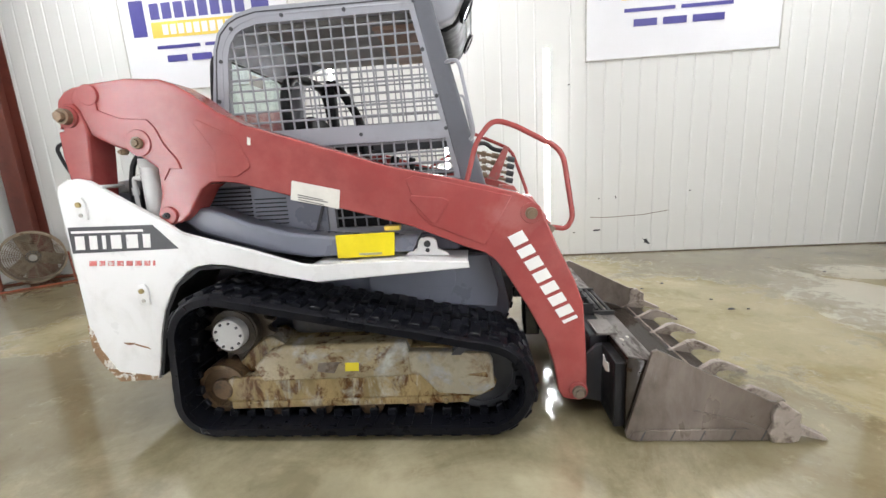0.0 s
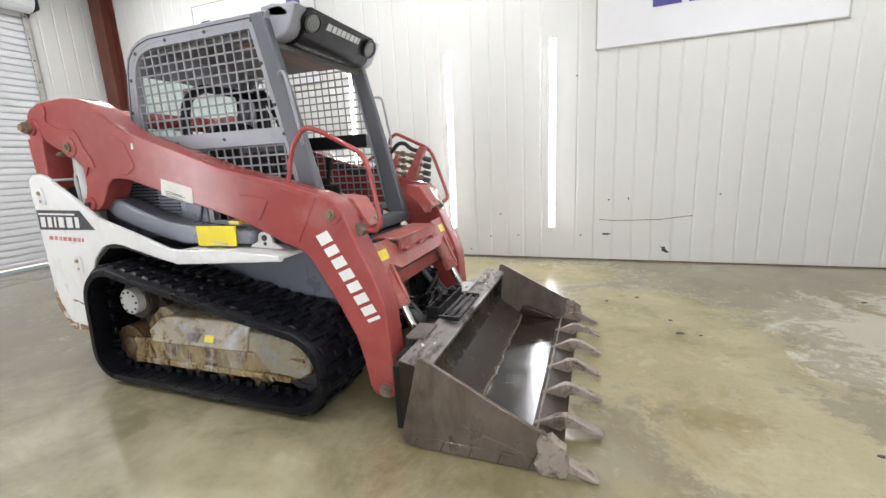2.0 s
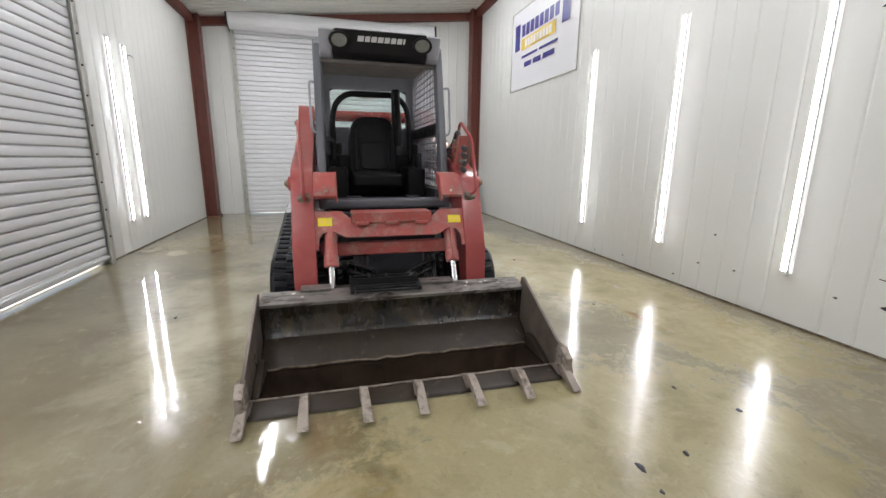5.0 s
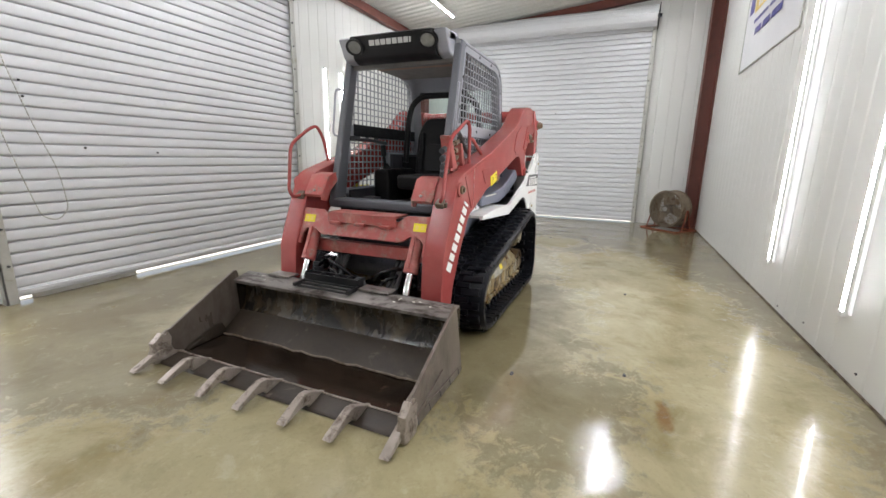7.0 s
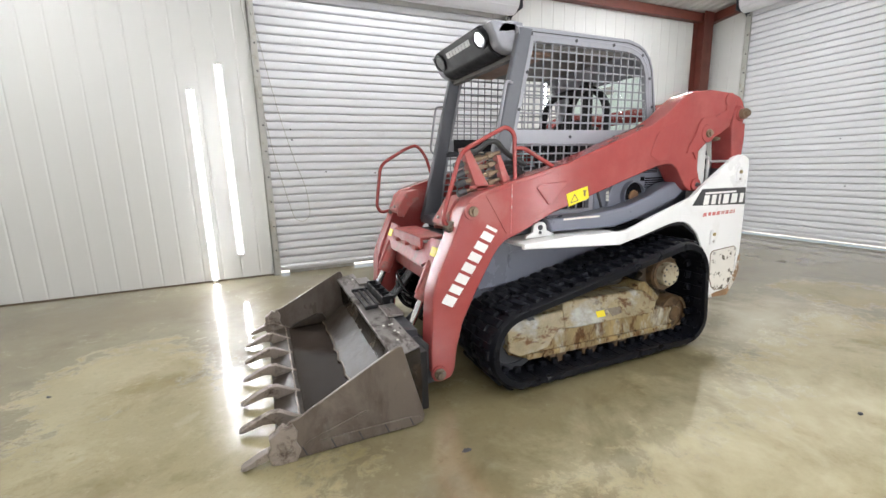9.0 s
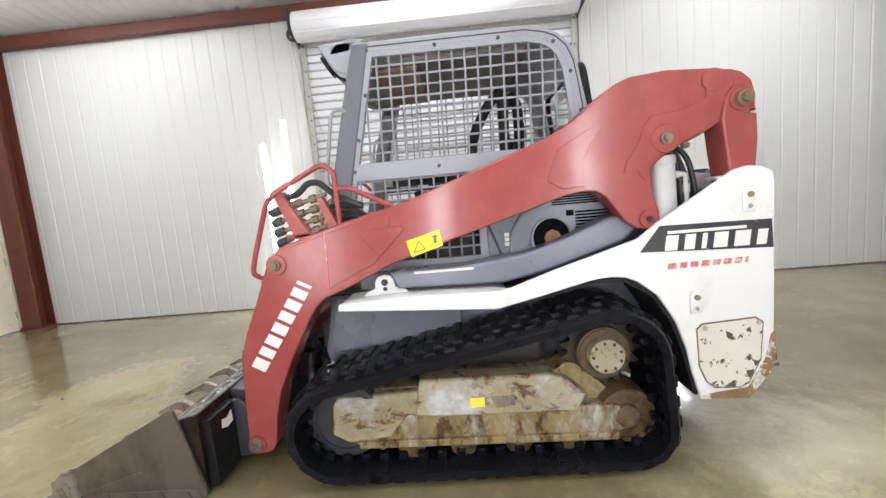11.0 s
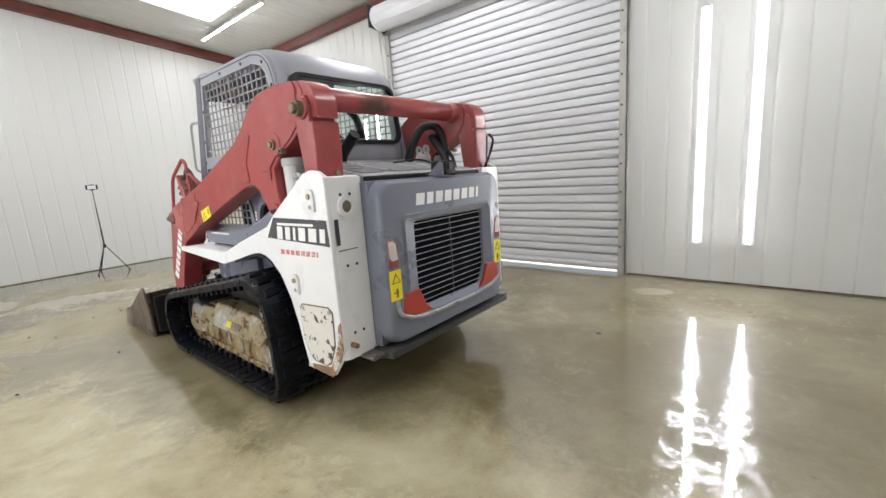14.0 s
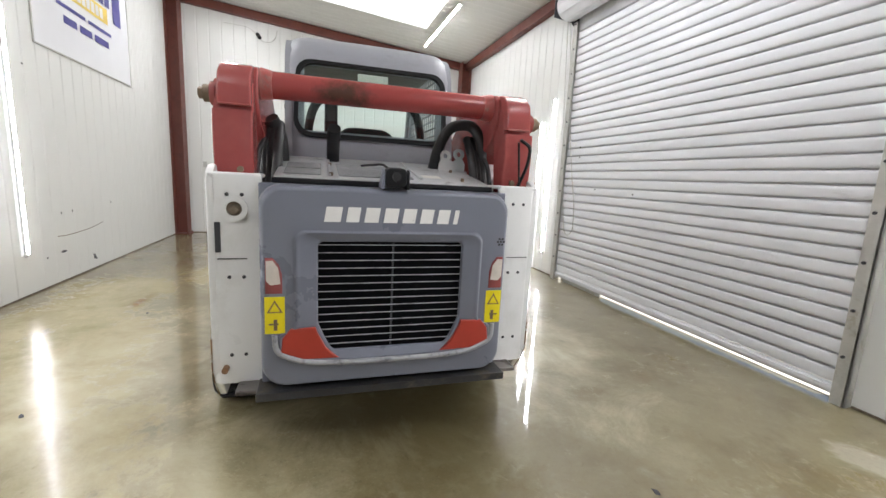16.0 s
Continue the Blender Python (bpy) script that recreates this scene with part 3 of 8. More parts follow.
E_DOOR = (-2.99, -2.08, 2.14)


def wall_core(name, axis, at, a, b, hole, label):
    """A wall 0.2 m thick behind its panels, with an opening through it. axis: the way that the wall faces."""
    bm = bmesh.new()
    lo, hi = (at, at + 0.2) if at > 0 else (at - 0.2, at)
    lo, hi = (lo + 0.03, hi) if at > 0 else (lo, hi - 0.03)
    spans = [(a, hole[0], 0, 5.2), (hole[1], b, 0, 5.2), (hole[0], hole[1], hole[2], 5.2)] if hole else [(a, b, 0, 5.2)]
    for u, v, z0, z1 in spans:
        if axis == "y":
            box(bm, u, v, lo, hi, z0 - 0.12, z1)
        else:
            box(bm, lo, hi, u, v, z0 - 0.12, z1)
    return setting(name, bm, PANEL, label, "wall")


wall_north = wall_core("wall_north", "y", NY, WX - 0.2, EX + 0.2, None, "white metal wall of upright panels with dents")
wall_south = wall_core("wall_south", "y", SY, WX - 0.2, EX + 0.2, S_DOOR, "white metal wall with a roller door opening")
wall_west = wall_core("wall_west", "x", WX, SY, NY, W_DOOR, "white metal end wall with a wide roller door opening")
wall_east = wall_core("wall_east", "x", EX, SY, NY, E_DOOR, "white metal end wall with a small door")


def ceiling_mesh():
    """Ribbed sheets; ribs run up the slope."""
    bm = bmesh.new()
    prof = []
    x = WX - 0.1
    while x < EX + 0.1:
        prof += [(x, 0.0), (x + 0.10, 0.0), (x + 0.125, -0.022), (x + 0.175, -0.022), (x + 0.20, 0.0)]
        x += 0.20
    rows_ = []
    for y in (SY - 0.1, NY + 0.1):
        rows_.append([bm.verts.new((px, y, ceiling_z(y) + dz)) for px, dz in prof])
    top = [[bm.verts.new((v.co.x, v.co.y, v.co.z + 0.12)) for v in (r[0], r[-1])] for r in rows_]
    for i in range(len(prof) - 1):
        if prof[i + 1][0] - prof[i][0] > 1e-6:
            bm.faces.new((rows_[0][i], rows_[0][i + 1], rows_[1][i + 1], rows_[1][i]))
    bm.faces.new((top[0][0], top[0][1], top[1][1], top[1][0]))
    return bm


ceiling = setting("ceiling", ceiling_mesh(), CEILING, "white ribbed metal ceiling sheets under a sloping roof", "ceiling")

# translucent sheet that lets daylight in
bm = prism(bmesh.new(), [(-1.72, ceiling_z(-1.72) - 0.040), (0.62, ceiling_z(0.62) - 0.040), (0.62, ceiling_z(0.62) - 0.026), (-1.72, ceiling_z(-1.72) - 0.026)], 3.55, 4.98, 0, "x")
skylight = setting("window_1", bm, SKYLIGHT, "milky translucent skylight sheet in the ribbed ceiling", "skylight")

# eave beams and columns of the steel frame
bm = bmesh.new()
for y, s in ((SY, 1), (NY, -1)):
    z = ceiling_z(y) - 0.025
    box(bm, WX, EX, min(y, y + s * 0.12), max(y, y + s * 0.12), z - 0.16, z, 0.006)
trim_eaves = setting("trim_eaves", bm, COLUMN, "red oxide steel eave beam under the ceiling", "beam")
bm = bmesh.new()
for x, s in ((WX, 1), (EX, -1)):
    poly = [(SY + 0.12, ceiling_z(SY + 0.12) - 0.185), (NY - 0.12, ceiling_z(NY - 0.12) - 0.185), (NY - 0.12, ceiling_z(NY - 0.12) - 0.025), (SY + 0.12, ceiling_z(SY + 0.12) - 0.025)]
    prism(bm, poly, min(x, x + s * 0.12), max(x, x + s * 0.12), 0.0, "x")
trim_rafters = setting("trim_rafters", bm, COLUMN, "red oxide steel rafter along the end wall", "beam")


def steel_column(x0, x1, y):
    """A welded column: two flanges and a web, standing on a base plate with four nuts."""
    s = -1 if y > 0 else 1
    ya, yb = y + s * 0.002, y + s * 0.235
    bm = bmesh.new()
    for a in (ya, yb - s * 0.014):
        box(bm, x0, x1, min(a, a + s * 0.014), max(a, a + s * 0.014), 0.02, ceiling_z(y) - 0.03, 0.003)
    mid = (x0 + x1) / 2
    box(bm, mid - 0.006, mid + 0.006, min(ya, yb), max(ya, yb), 0.02, ceiling_z(y) - 0.03)
    ob = thing("steel_column", "red oxide painted steel column in the corner of the shed", "column", "corner columns", "structure", (mid, y, 0))
    flange = part("shaft", bm, COLUMN, ob)
    flange.matrix_parent_inverse = Matrix.Translation((-mid, -y, 0))
    bm = bmesh.new()
    box(bm, x0 - 0.03, x1 + 0.03, min(ya, yb + s * 0.03), max(ya, yb + s * 0.03), 0.0, 0.02, 0.003)
    for px in (x0 - 0.005, x1 + 0.005):
        cyl(bm, (px, yb + s * 0.012, 0.02), (px, yb + s * 0.012, 0.045), 0.014, 6)
    plate = part("base_plate", bm, COLUMN, ob)
    plate.matrix_parent_inverse = Matrix.Translation((-mid, -y, 0))


for x0, x1, y in ((-6.42, -6.12, NY), (-6.36, -6.10, SY), (6.31, 6.60, NY), (6.31, 6.60, SY)):
    steel_column(x0, x1, y)


# ---- roller doors ----
def roller_door(name, label, width, height, m, slat_pitch=0.107, gap=0.03, seals=()):
    """A steel curtain of curved slats in two guides under a coiled drum with end brackets. Built in its own frame: x along the
    wall, y into the room, z up."""
    ob = thing(name, label, "roller door", kind="structure")
    ob.matrix_world = m
    h = width / 2
    outline = [(y, z * slat_pitch) for y, z in ((-0.034, 0.0), (-0.034, 0.100), (-0.006, 0.125), (0.004, 0.16), (0.0075, 0.24), (0.0088, 0.40), (0.0092, 0.58), (0.0085, 0.78), (0.0065, 0.93), (0.0030, 0.985), (-0.034, 1.0))]
    sub = bmesh.new()
    rows_ = [[sub.verts.new((x, y, z)) for y, z in outline] for x in (-h, h)]
    back = [[sub.verts.new((x, -0.040, z)) for z in (0.0, slat_pitch)] for x in (-h, h)]
    for i in range(len(outline) - 1):
        sub.faces.new((rows_[0][i], rows_[1][i], rows_[1][i + 1], rows_[0][i + 1]))
    sub.faces.new((back[0][0], back[0][1], back[1][1], back[1][0]))
    sub.faces.new((rows_[0][0], back[0][0], back[1][0], rows_[1][0]))
    sub.faces.new((rows_[0][-1], rows_[1][-1], back[1][1], back[0][1]))
    me = shared(sub, SLAT, 50)
    z = gap + 0.075
    while z < height - 0.02:
        piece("slat", me, pose(0, 0.02, z), ob)
        z += slat_pitch
    bm = bmesh.new()
    box(bm, -h, h, -0.012, 0.022, gap, gap + 0.075, 0.006)
    box(bm, -h, h, 0.016, 0.05, gap + 0.03, gap + 0.066, 0.004)
    part("bottom_bar", bm, SLAT, ob, "white bottom bar")
    for a, b in seals:
        part("bottom_seal", box(bmesh.new(), a, b, -0.006, 0.012, 0.001, gap + 0.004, 0.002), GALV, ob, "grey rubber seal under the door")
    for s in (-1, 1):
        bm = bmesh.new()
        x = s * (h + 0.02)
        box(bm, x - 0.045, x + 0.045, 0.055, 0.075, 0.0, height + 0.02, 0.003)
        box(bm, x - 0.045, x + 0.045, -0.03, -0.012, 0.0, height + 0.02, 0.003)
        box(bm, x + s * 0.03, x + s * 0.045, -0.03, 0.075, 0.0, height + 0.02)
        g = part("guide_rail", bm, GALV, ob, "galvanised guide rail with bolts")
        bm = bmesh.new()
        z = 0.35
        while z < height:
            cyl(bm, (x - s * 0.015, 0.07, z), (x - s * 0.015, 0.088, z), 0.012, 6)
            z += 0.33
        part("bolt_row", bm, INK, g)
    bm = bmesh.new()
    cyl(bm, (-h - 0.03, 0.2, height + 0.2), (h + 0.03, 0.2, height + 0.2), 0.19, 40)
    for k in range(9):
        a = 2 * math.pi * k / 9
        cyl(bm, (-h - 0.02, 0.2 + 0.185 * math.cos(a), height + 0.2 + 0.185 * math.sin(a)), (h + 0.02, 0.2 + 0.185 * math.cos(a), height + 0.2 + 0.185 * math.sin(a)), 0.014, 6)
    part("coil", bm, SLAT, ob, "coiled white curtain")
    for s in (-1, 1):
        bm = bmesh.new()
        x = s * (h + 0.06)
        prism(bm, [(0.0, height - 0.1), (0.12, height + 0.02), (0.40, height + 0.05), (0.40, height + 0.38), (0.0, height + 0.38)], x - 0.006, x + 0.006, 0, "x")
        cyl(bm, (x - 0.05, 0.2, height + 0.2), (x + 0.05, 0.2, height + 0.2), 0.035, 16)
        part("bracket", bm, DARK, ob, "dark steel end bracket")
    return ob


south_door = roller_door("door_1", "closed white corrugated steel roller door, daylight under it", S_DOOR[1] - S_DOOR[0], S_DOOR[2], pose((S_DOOR[0] + S_DOOR[1]) / 2, SY, 0, 0, 0, 0), gap=0.045, seals=((0.79, 1.70),))
west_door = roller_door("door_2", "closed wide white corrugated roller door in the end wall", W_DOOR[1] - W_DOOR[0], W_DOOR[2], pose(WX, (W_DOOR[0] + W_DOOR[1]) / 2, 0, 0, 0, -90), 0.107, 0.03)


for door, spots in ((south_door, ((1.563, 1.955), (1.556, 1.82), (1.146, 1.387), (0.446, 1.352))), (west_door, ((-0.83, 1.68), (-0.68, 0.93), (0.16, 2.38)))):
    for u, z in spots:
        p = Vector((u, SY + 0.03, z)) if door is south_door else Vector((WX + 0.03, u, z))
        d = Vector((0, 0.006, 0)) if door is south_door else Vector((0.006, 0, 0))
        hole = part("rivet", cyl(bmesh.new(), p, p + d, 0.011, 10), INK, door)
        hole.matrix_parent_inverse = door.matrix_world.inverted()


# unseen pale sills, added to bounce sunlight into the gaps under the doors
for name, (a, b, c, d) in (("threshold_south", (S_DOOR[0], S_DOOR[1], SY - 0.9, SY - 0.03)), ("threshold_west", (WX - 0.9, WX - 0.03, W_DOOR[0], W_DOOR[1]))):
    setting(name, box(bmesh.new(), a, b, c, d, -0.10, 0.006), APRON, "unseen pale concrete sill added to brighten the gap under the roller door", "threshold")


# ---- small panelled door in the east wall ----
def panelled_door():
    y0, y1, h = E_DOOR
    ob = thing("door_3", "cream six-panel hinged door with a brass knob, closed", "door", kind="structure", at=(EX, (y0 + y1) / 2, 0))
    inv = Matrix.Translation((-EX, -(y0 + y1) / 2, 0))
    bm = bmesh.new()
    box(bm, EX - 0.01, EX + 0.05, y0 + 0.05, y1 - 0.05, 0.015, h - 0.05, 0.004)
    w = (y1 - y0 - 0.1)
    for z0, z1 in ((0.18, 0.78), (0.92, 1.52), (1.64, 1.95)):
        for k in (0, 1):
            a = y0 + 0.05 + 0.09 + k * (w / 2 - 0.02)
            b = a + w / 2 - 0.16
            for inset, x in ((0.0, -0.016), (0.03, -0.020)):
                box(bm, EX + x, EX, a + inset, b - inset, z0 + inset, z1 - inset, 0.004)
    leaf = part("leaf", bm, CREAM, ob)
    leaf.matrix_parent_inverse = inv
    bm = bmesh.new()
    for a, b, z0, z1 in ((y0 - 0.02, y0 + 0.046, 0, h), (y1 - 0.046, y1 + 0.02, 0, h), (y0 - 0.02, y1 + 0.02, h - 0.046, h + 0.02)):
        box(bm, EX - 0.025, EX + 0.06, a, b, z0, z1, 0.005)
    fr = part("door_frame", bm, CREAM, ob)
    fr.matrix_parent_inverse = inv
    bm = bmesh.new()
    cyl(bm, (EX - 0.06, y1 - 0.12, 1.0), (EX - 0.008, y1 - 0.12, 1.0), 0.014, 14)
    cyl(bm, (EX - 0.075, y1 - 0.12, 1.0), (EX - 0.045, y1 - 0.12, 1.0), 0.03, 18, bev=0.008)
    cyl(bm, (EX - 0.016, y1 - 0.12, 1.0), (EX - 0.008, y1 - 0.12, 1.0), 0.032, 18)
    kn = part("knob", bm, BRASS, ob, "brass knob")
    kn.matrix_parent_inverse = inv
    bm = bmesh.new()
    for z in (0.25, 1.05, 1.85):
        cyl(bm, (EX - 0.024, y0 + 0.052, z - 0.05), (EX - 0.024, y0 + 0.052, z + 0.05), 0.01, 10)
    hg = part("hinge_row", bm, STEEL, ob, "steel hinges")
    hg.matrix_parent_inverse = inv


panelled_door()


# ---- fluorescent tubes on the walls and under the ceiling ----
def tube_fixture(m, length=2.40, label="", glow=TUBE, wide=1.1):
    """A bare tube between two lamp holders on a white batten; on wall tubes it is wider and glows in place of their
    halo. Built along z, facing +y.
    """
    ob = thing("tube_light", label, "lamp", "tube lights")
    ob.matrix_world = m
    h = length / 2
    bm = bmesh.new()
    half = 0.048 if wide > 1 else 0.028
    box(bm, -half, half, -0.001, 0.010, -h, h, 0.004)
    part("batten", bm, HALO_GLOW if wide > 1 else PANEL, ob, "white strip behind the tube, glowing on wall tubes as their halo")
    bm = bmesh.new()
    front = [(0.025 * wide * math.cos(radians(38 + 104 * k / 8)), 0.022 + 0.021 * math.sin(radians(38 + 104 * k / 8))) for k in range(9)]
    prism(bm, front, -h + 0.02, h - 0.02, 0, "z")
    part("tube", bm, glow, ob, "lit white tube")
    bm = bmesh.new()
    prism(bm, [(x * wide, y) for x, y in ((0.0196, 0.0347), (0.0248, 0.0275), (0.0255, 0.020), (0.022, 0.012), (-0.022, 0.012), (-0.0255, 0.020), (-0.0248, 0.0275), (-0.0196, 0.0347))], -h + 0.02, h - 0.02, 0, "z")
    part("tube_back", bm, PANEL, ob, "white heat sink behind the tube")
    for s in (-1, 1):
        bm = bmesh.new()
        box(bm, -0.027 * wide, 0.027 * wide, 0.008, 0.046, s * h - 0.018, s * h + 0.018, 0.005)
        part("lamp_holder", bm, PANEL, ob, "white lamp holder")
    return ob


for x, z0 in ((-1.32, 0.41), (0.225, 0.41), (1.625, 0.43)):
    tube_fixture(pose(x, NY - 0.004, z0 + 1.2, 0, 0, 180), label="upright lit tube light on the white panel wall")
for x, z0 in ((-2.58, 0.43), (-3.035, 0.43), (2.34, 0.33), (2.675, 0.02)):
    tube_fixture(pose(x, SY + 0.004, z0 + 1.2), label="upright lit tube light beside the roller door")
# middle pair and north-east tube are unseen, added at even spacing for light overhead
for x in (-4.12, 0.25, 4.65):
    for y in (-1.92, 1.88):
        tube_fixture(Matrix.Translation((x, y, ceiling_z(y) - 0.05)) @ Matrix.Rotation(math.atan(0.10), 4, "X") @ pose(0, 0, 0, 90, 0, 90) @ pose(0, 0, 0, 0, 0, 180), label="lit tube light under the ribbed ceiling, in a row partly added unseen", glow=TUBE_CEILING, wide=1.0)


# ---- the track loader: x forward, y to its left, on its two rubber tracks ----
loader = thing("track_loader", "red, white and grey compact track loader with a toothed steel bucket", "loader")


def arm_y(x, y):
    """The arms splay a little towards the rear."""
    return y - 0.018 * x


def sheared(bm, s):
    """Splays an arm's mesh and puts it on the side s."""
    for v in bm.verts:
        v.co.y = s * arm_y(v.co.x, v.co.y)
    return bm


def strip(bm, p, q, width, y, thick=0.003):
    """A flat bar in a plane of constant y from p to q, both (x, z)."""
    d = Vector((q[0] - p[0], q[1] - p[1])).normalized()
    n = Vector((-d.y, d.x)) * width / 2
    prism(bm, [(p[0] + n.x, p[1] + n.y), (q[0] + n.x, q[1] + n.y), (q[0] - n.x, q[1] - n.y), (p[0] - n.x, p[1] - n.y)], y, y + thick)


WORD = (1, 0.8, 0.9, 0.9, 0.85, 0.85, 0.8, 0.3)

def mark_parts(name, start, run, height, out, widths, material, parent, label, warp=None, gap=0.22, slant=0.15):
    """Plain slanted blocks in a row that stands for a word mark; each is a part of its own."""
    start, run, height, out = Vector(start), Vector(run), Vector(height), Vector(out)
    total = sum(widths) + gap * (len(widths) - 1)
    u = 0.0
    for k, w in enumerate(widths):
        bm = bmesh.new()
        vs = [bm.verts.new(start + run * ((u + w * p + slant * q) / total) + height * q + out * r) for p in (0, 1) for q in (-0.5, 0.5) for r in (0, 1)]
        for q in ((0, 1, 3, 2), (4, 6, 7, 5), (0, 4, 5, 1), (2, 3, 7, 6), (0, 2, 6, 4), (1, 5, 7, 3)):
            bm.faces.new([vs[i] for i in q])
        part(name, warp(bm) if warp else bm, material, parent, label if k == 0 else "")
        u += w + gap


ARM = [(-1.40, 1.83), (-1.37, 1.875), (-1.33, 1.887), (-1.10, 1.902), (-0.93, 1.887), (-0.86, 1.86), (-0.78, 1.81), (-0.66, 1.715), (-0.53, 1.645), (-0.04, 1.478), (0.17, 1.405),
       (0.53, 1.318), (0.80, 1.242), (0.87, 1.212), (0.925, 1.15), (1.01, 0.95), (1.09, 0.78), (1.135, 0.65), (1.158, 0.30), (1.158, 0.17), (1.13, 0.115), (1.08, 0.10), (1.03, 0.115),
       (1.005, 0.16), (0.985, 0.30), (0.945, 0.45), (0.85, 0.64), (0.73, 0.845), (0.69, 0.90), (0.64, 0.94), (0.53, 0.98), (0.28, 1.092), (-0.20, 1.24), (-0.60, 1.36), (-0.68, 1.373),
       (-0.75, 1.372), (-0.80, 1.34), (-0.89, 1.215), (-0.94, 1.178), (-1.0, 1.165), (-1.045, 1.185), (-1.05, 1.25), (-1.02, 1.33), (-1.015, 1.46), (-1.07, 1.505), (-1.12, 1.54), (-1.23, 1.585), (-1.33, 1.64), (-1.39, 1.72)]
LINK = [(-1.33, 1.66), (-1.345, 1.75), (-1.385, 1.80), (-1.43, 1.80), (-1.455, 1.765), (-1.460, 1.672), (-1.487, 1.668), (-1.492, 1.55), (-1.475, 1.33), (-1.375, 1.33), (-1.35, 1.50)]
PRESSING = [(-0.785, 1.672), (-0.765, 1.685), (-0.60, 1.60), (-0.575, 1.58), (-0.525, 1.455), (-0.53, 1.435), (-0.60, 1.395), (-0.70, 1.40), (-0.705, 1.42), (-0.695, 1.52)]
FRONT_PLATE = [(0.78, 1.225), (0.52, 1.295), (0.30, 1.352), (0.255, 1.335), (0.31, 1.16), (0.36, 1.105), (0.55, 1.02), (0.64, 0.985)]
REAR_PLATE = [(-1.345, 1.845), (-1.30, 1.86), (-1.265, 1.83), (-1.265, 1.76), (-1.16, 1.715), (-1.02, 1.70), (-0.985, 1.66), (-0.955, 1.575), (-0.90, 1.50), (-0.885, 1.45), (-0.945, 1.455), (-0.985, 1.40), (-0.99, 1.47), (-1.06, 1.52), (-1.23, 1.60), (-1.32, 1.66), (-1.35, 1.75)]


def loader_arm(s):
    arm = part("loader_arm", sheared(prism(bmesh.new(), ARM, 0.575, 0.735, 0.010), s), RED, loader, "dusty red lift arm with worn paint")
    part("pressed_panel", sheared(prism(bmesh.new(), PRESSING, 0.734, 0.742, 0.004), s), RED, arm)
    part("front_plate", sheared(prism(bmesh.new(), FRONT_PLATE, 0.734, 0.741, 0.003), s), RED, arm)
    part("rear_plate", sheared(prism(bmesh.new(), REAR_PLATE, 0.734, 0.744, 0.003), s), RED, arm)
    for (x, z), r, y1 in (((0.872, 1.137), 0.052, 0.75), ((-1.08, 1.59), 0.066, 0.752), ((-0.997, 1.218), 0.046, 0.752), ((1.112, 0.158), 0.05, 0.748), ((-1.30, 1.835), 0.052, 0.746)):
        part("pin_boss", sheared(cyl(bmesh.new(), (x, 0.72, z), (x, y1, z), r, 26, bev=0.004), s), RED, arm, "raised red pin boss")
    for (x, z), r, mat_ in (((0.872, 1.137), 0.030, PIN), ((-1.08, 1.59), 0.030, PIN), ((-1.165, 1.55), 0.015, PIN), ((1.112, 0.158), 0.036, MUDGREY), ((-0.997, 1.218), 0.016, INK)):
        bm = bmesh.new()
        cyl(bm, (x, 0.73, z), (x, 0.766, z), r, 18, bev=0.004)
        cyl(bm, (x, 0.76, z), (x, 0.778, z), r * 0.62, 6)
        part("pin", sheared(bm, s), mat_, arm, "greased steel pivot pin")
    p, q = ((1.048, 0.585), (0.735, 1.03)) if s > 0 else ((0.79, 1.035), (1.07, 0.56))
    d = Vector((q[0] - p[0], 0, q[1] - p[1]))
    across = Vector((-d.z, 0, d.x)).normalized() * 0.080
    mark_parts("word_mark", (p[0], 0.7352, p[1]), d, across, (0, 0.003, 0), WORD, LETTER, arm, "worn white slanted block painted on the arm", lambda b: sheared(b, s), 0.34)
    bm = bmesh.new()
    if s > 0:
        prism(bm, [(0.19, 1.205), (0.02, 1.25), (0.005, 1.17), (0.168, 1.122)], 0.7352, 0.738)
        part("warning_sticker", sheared(bm, s), YELLOW, arm, "yellow warning sticker")
        bm = bmesh.new()
        for p, q in (((0.155, 1.145), (0.125, 1.20)), ((0.125, 1.20), (0.095, 1.16)), ((0.095, 1.16), (0.155, 1.145))):
            strip(bm, p, q, 0.005, 0.738, 0.001)
        part("sticker_print", sheared(bm, s), PIN, arm)
        bm = bmesh.new()
        box(bm, 0.035, 0.05, 0.738, 0.739, 1.185, 1.225)
        box(bm, 0.028, 0.06, 0.738, 0.739, 1.215, 1.222)
        part("sticker_print", sheared(bm, s), PIN, arm)
        bm = bmesh.new()
        strip(bm, (0.60, 1.285), (0.61, 0.985), 0.006, 0.741, 0.003)
        part("weld_seam", sheared(bm, s), LETTER_RED, arm)
    else:
        prism(bm, [(-0.322, 1.361), (-0.08, 1.300), (-0.095, 1.205), (-0.34, 1.265)], 0.7352, 0.738)
        part("capacity_sticker", sheared(bm, s), STICKER, arm, "torn white sticker")
        bm = bmesh.new()
        for k in range(4):
            z = 1.30 - 0.012 * k
            strip(bm, (-0.30, z - 0.012), (-0.17 + 0.02 * (k % 2), z - 0.046), 0.004, 0.738, 0.001)
        part("sticker_print", sheared(bm, s), INK, arm)
        bm = bmesh.new()
        prism(bm, [(-0.52, 1.585), (-0.505, 1.58), (-0.51, 1.545), (-0.525, 1.55)], 0.7352, 0.737)
        part("tape_bit", sheared(bm, s), STICKER, arm)

    bm = bmesh.new()
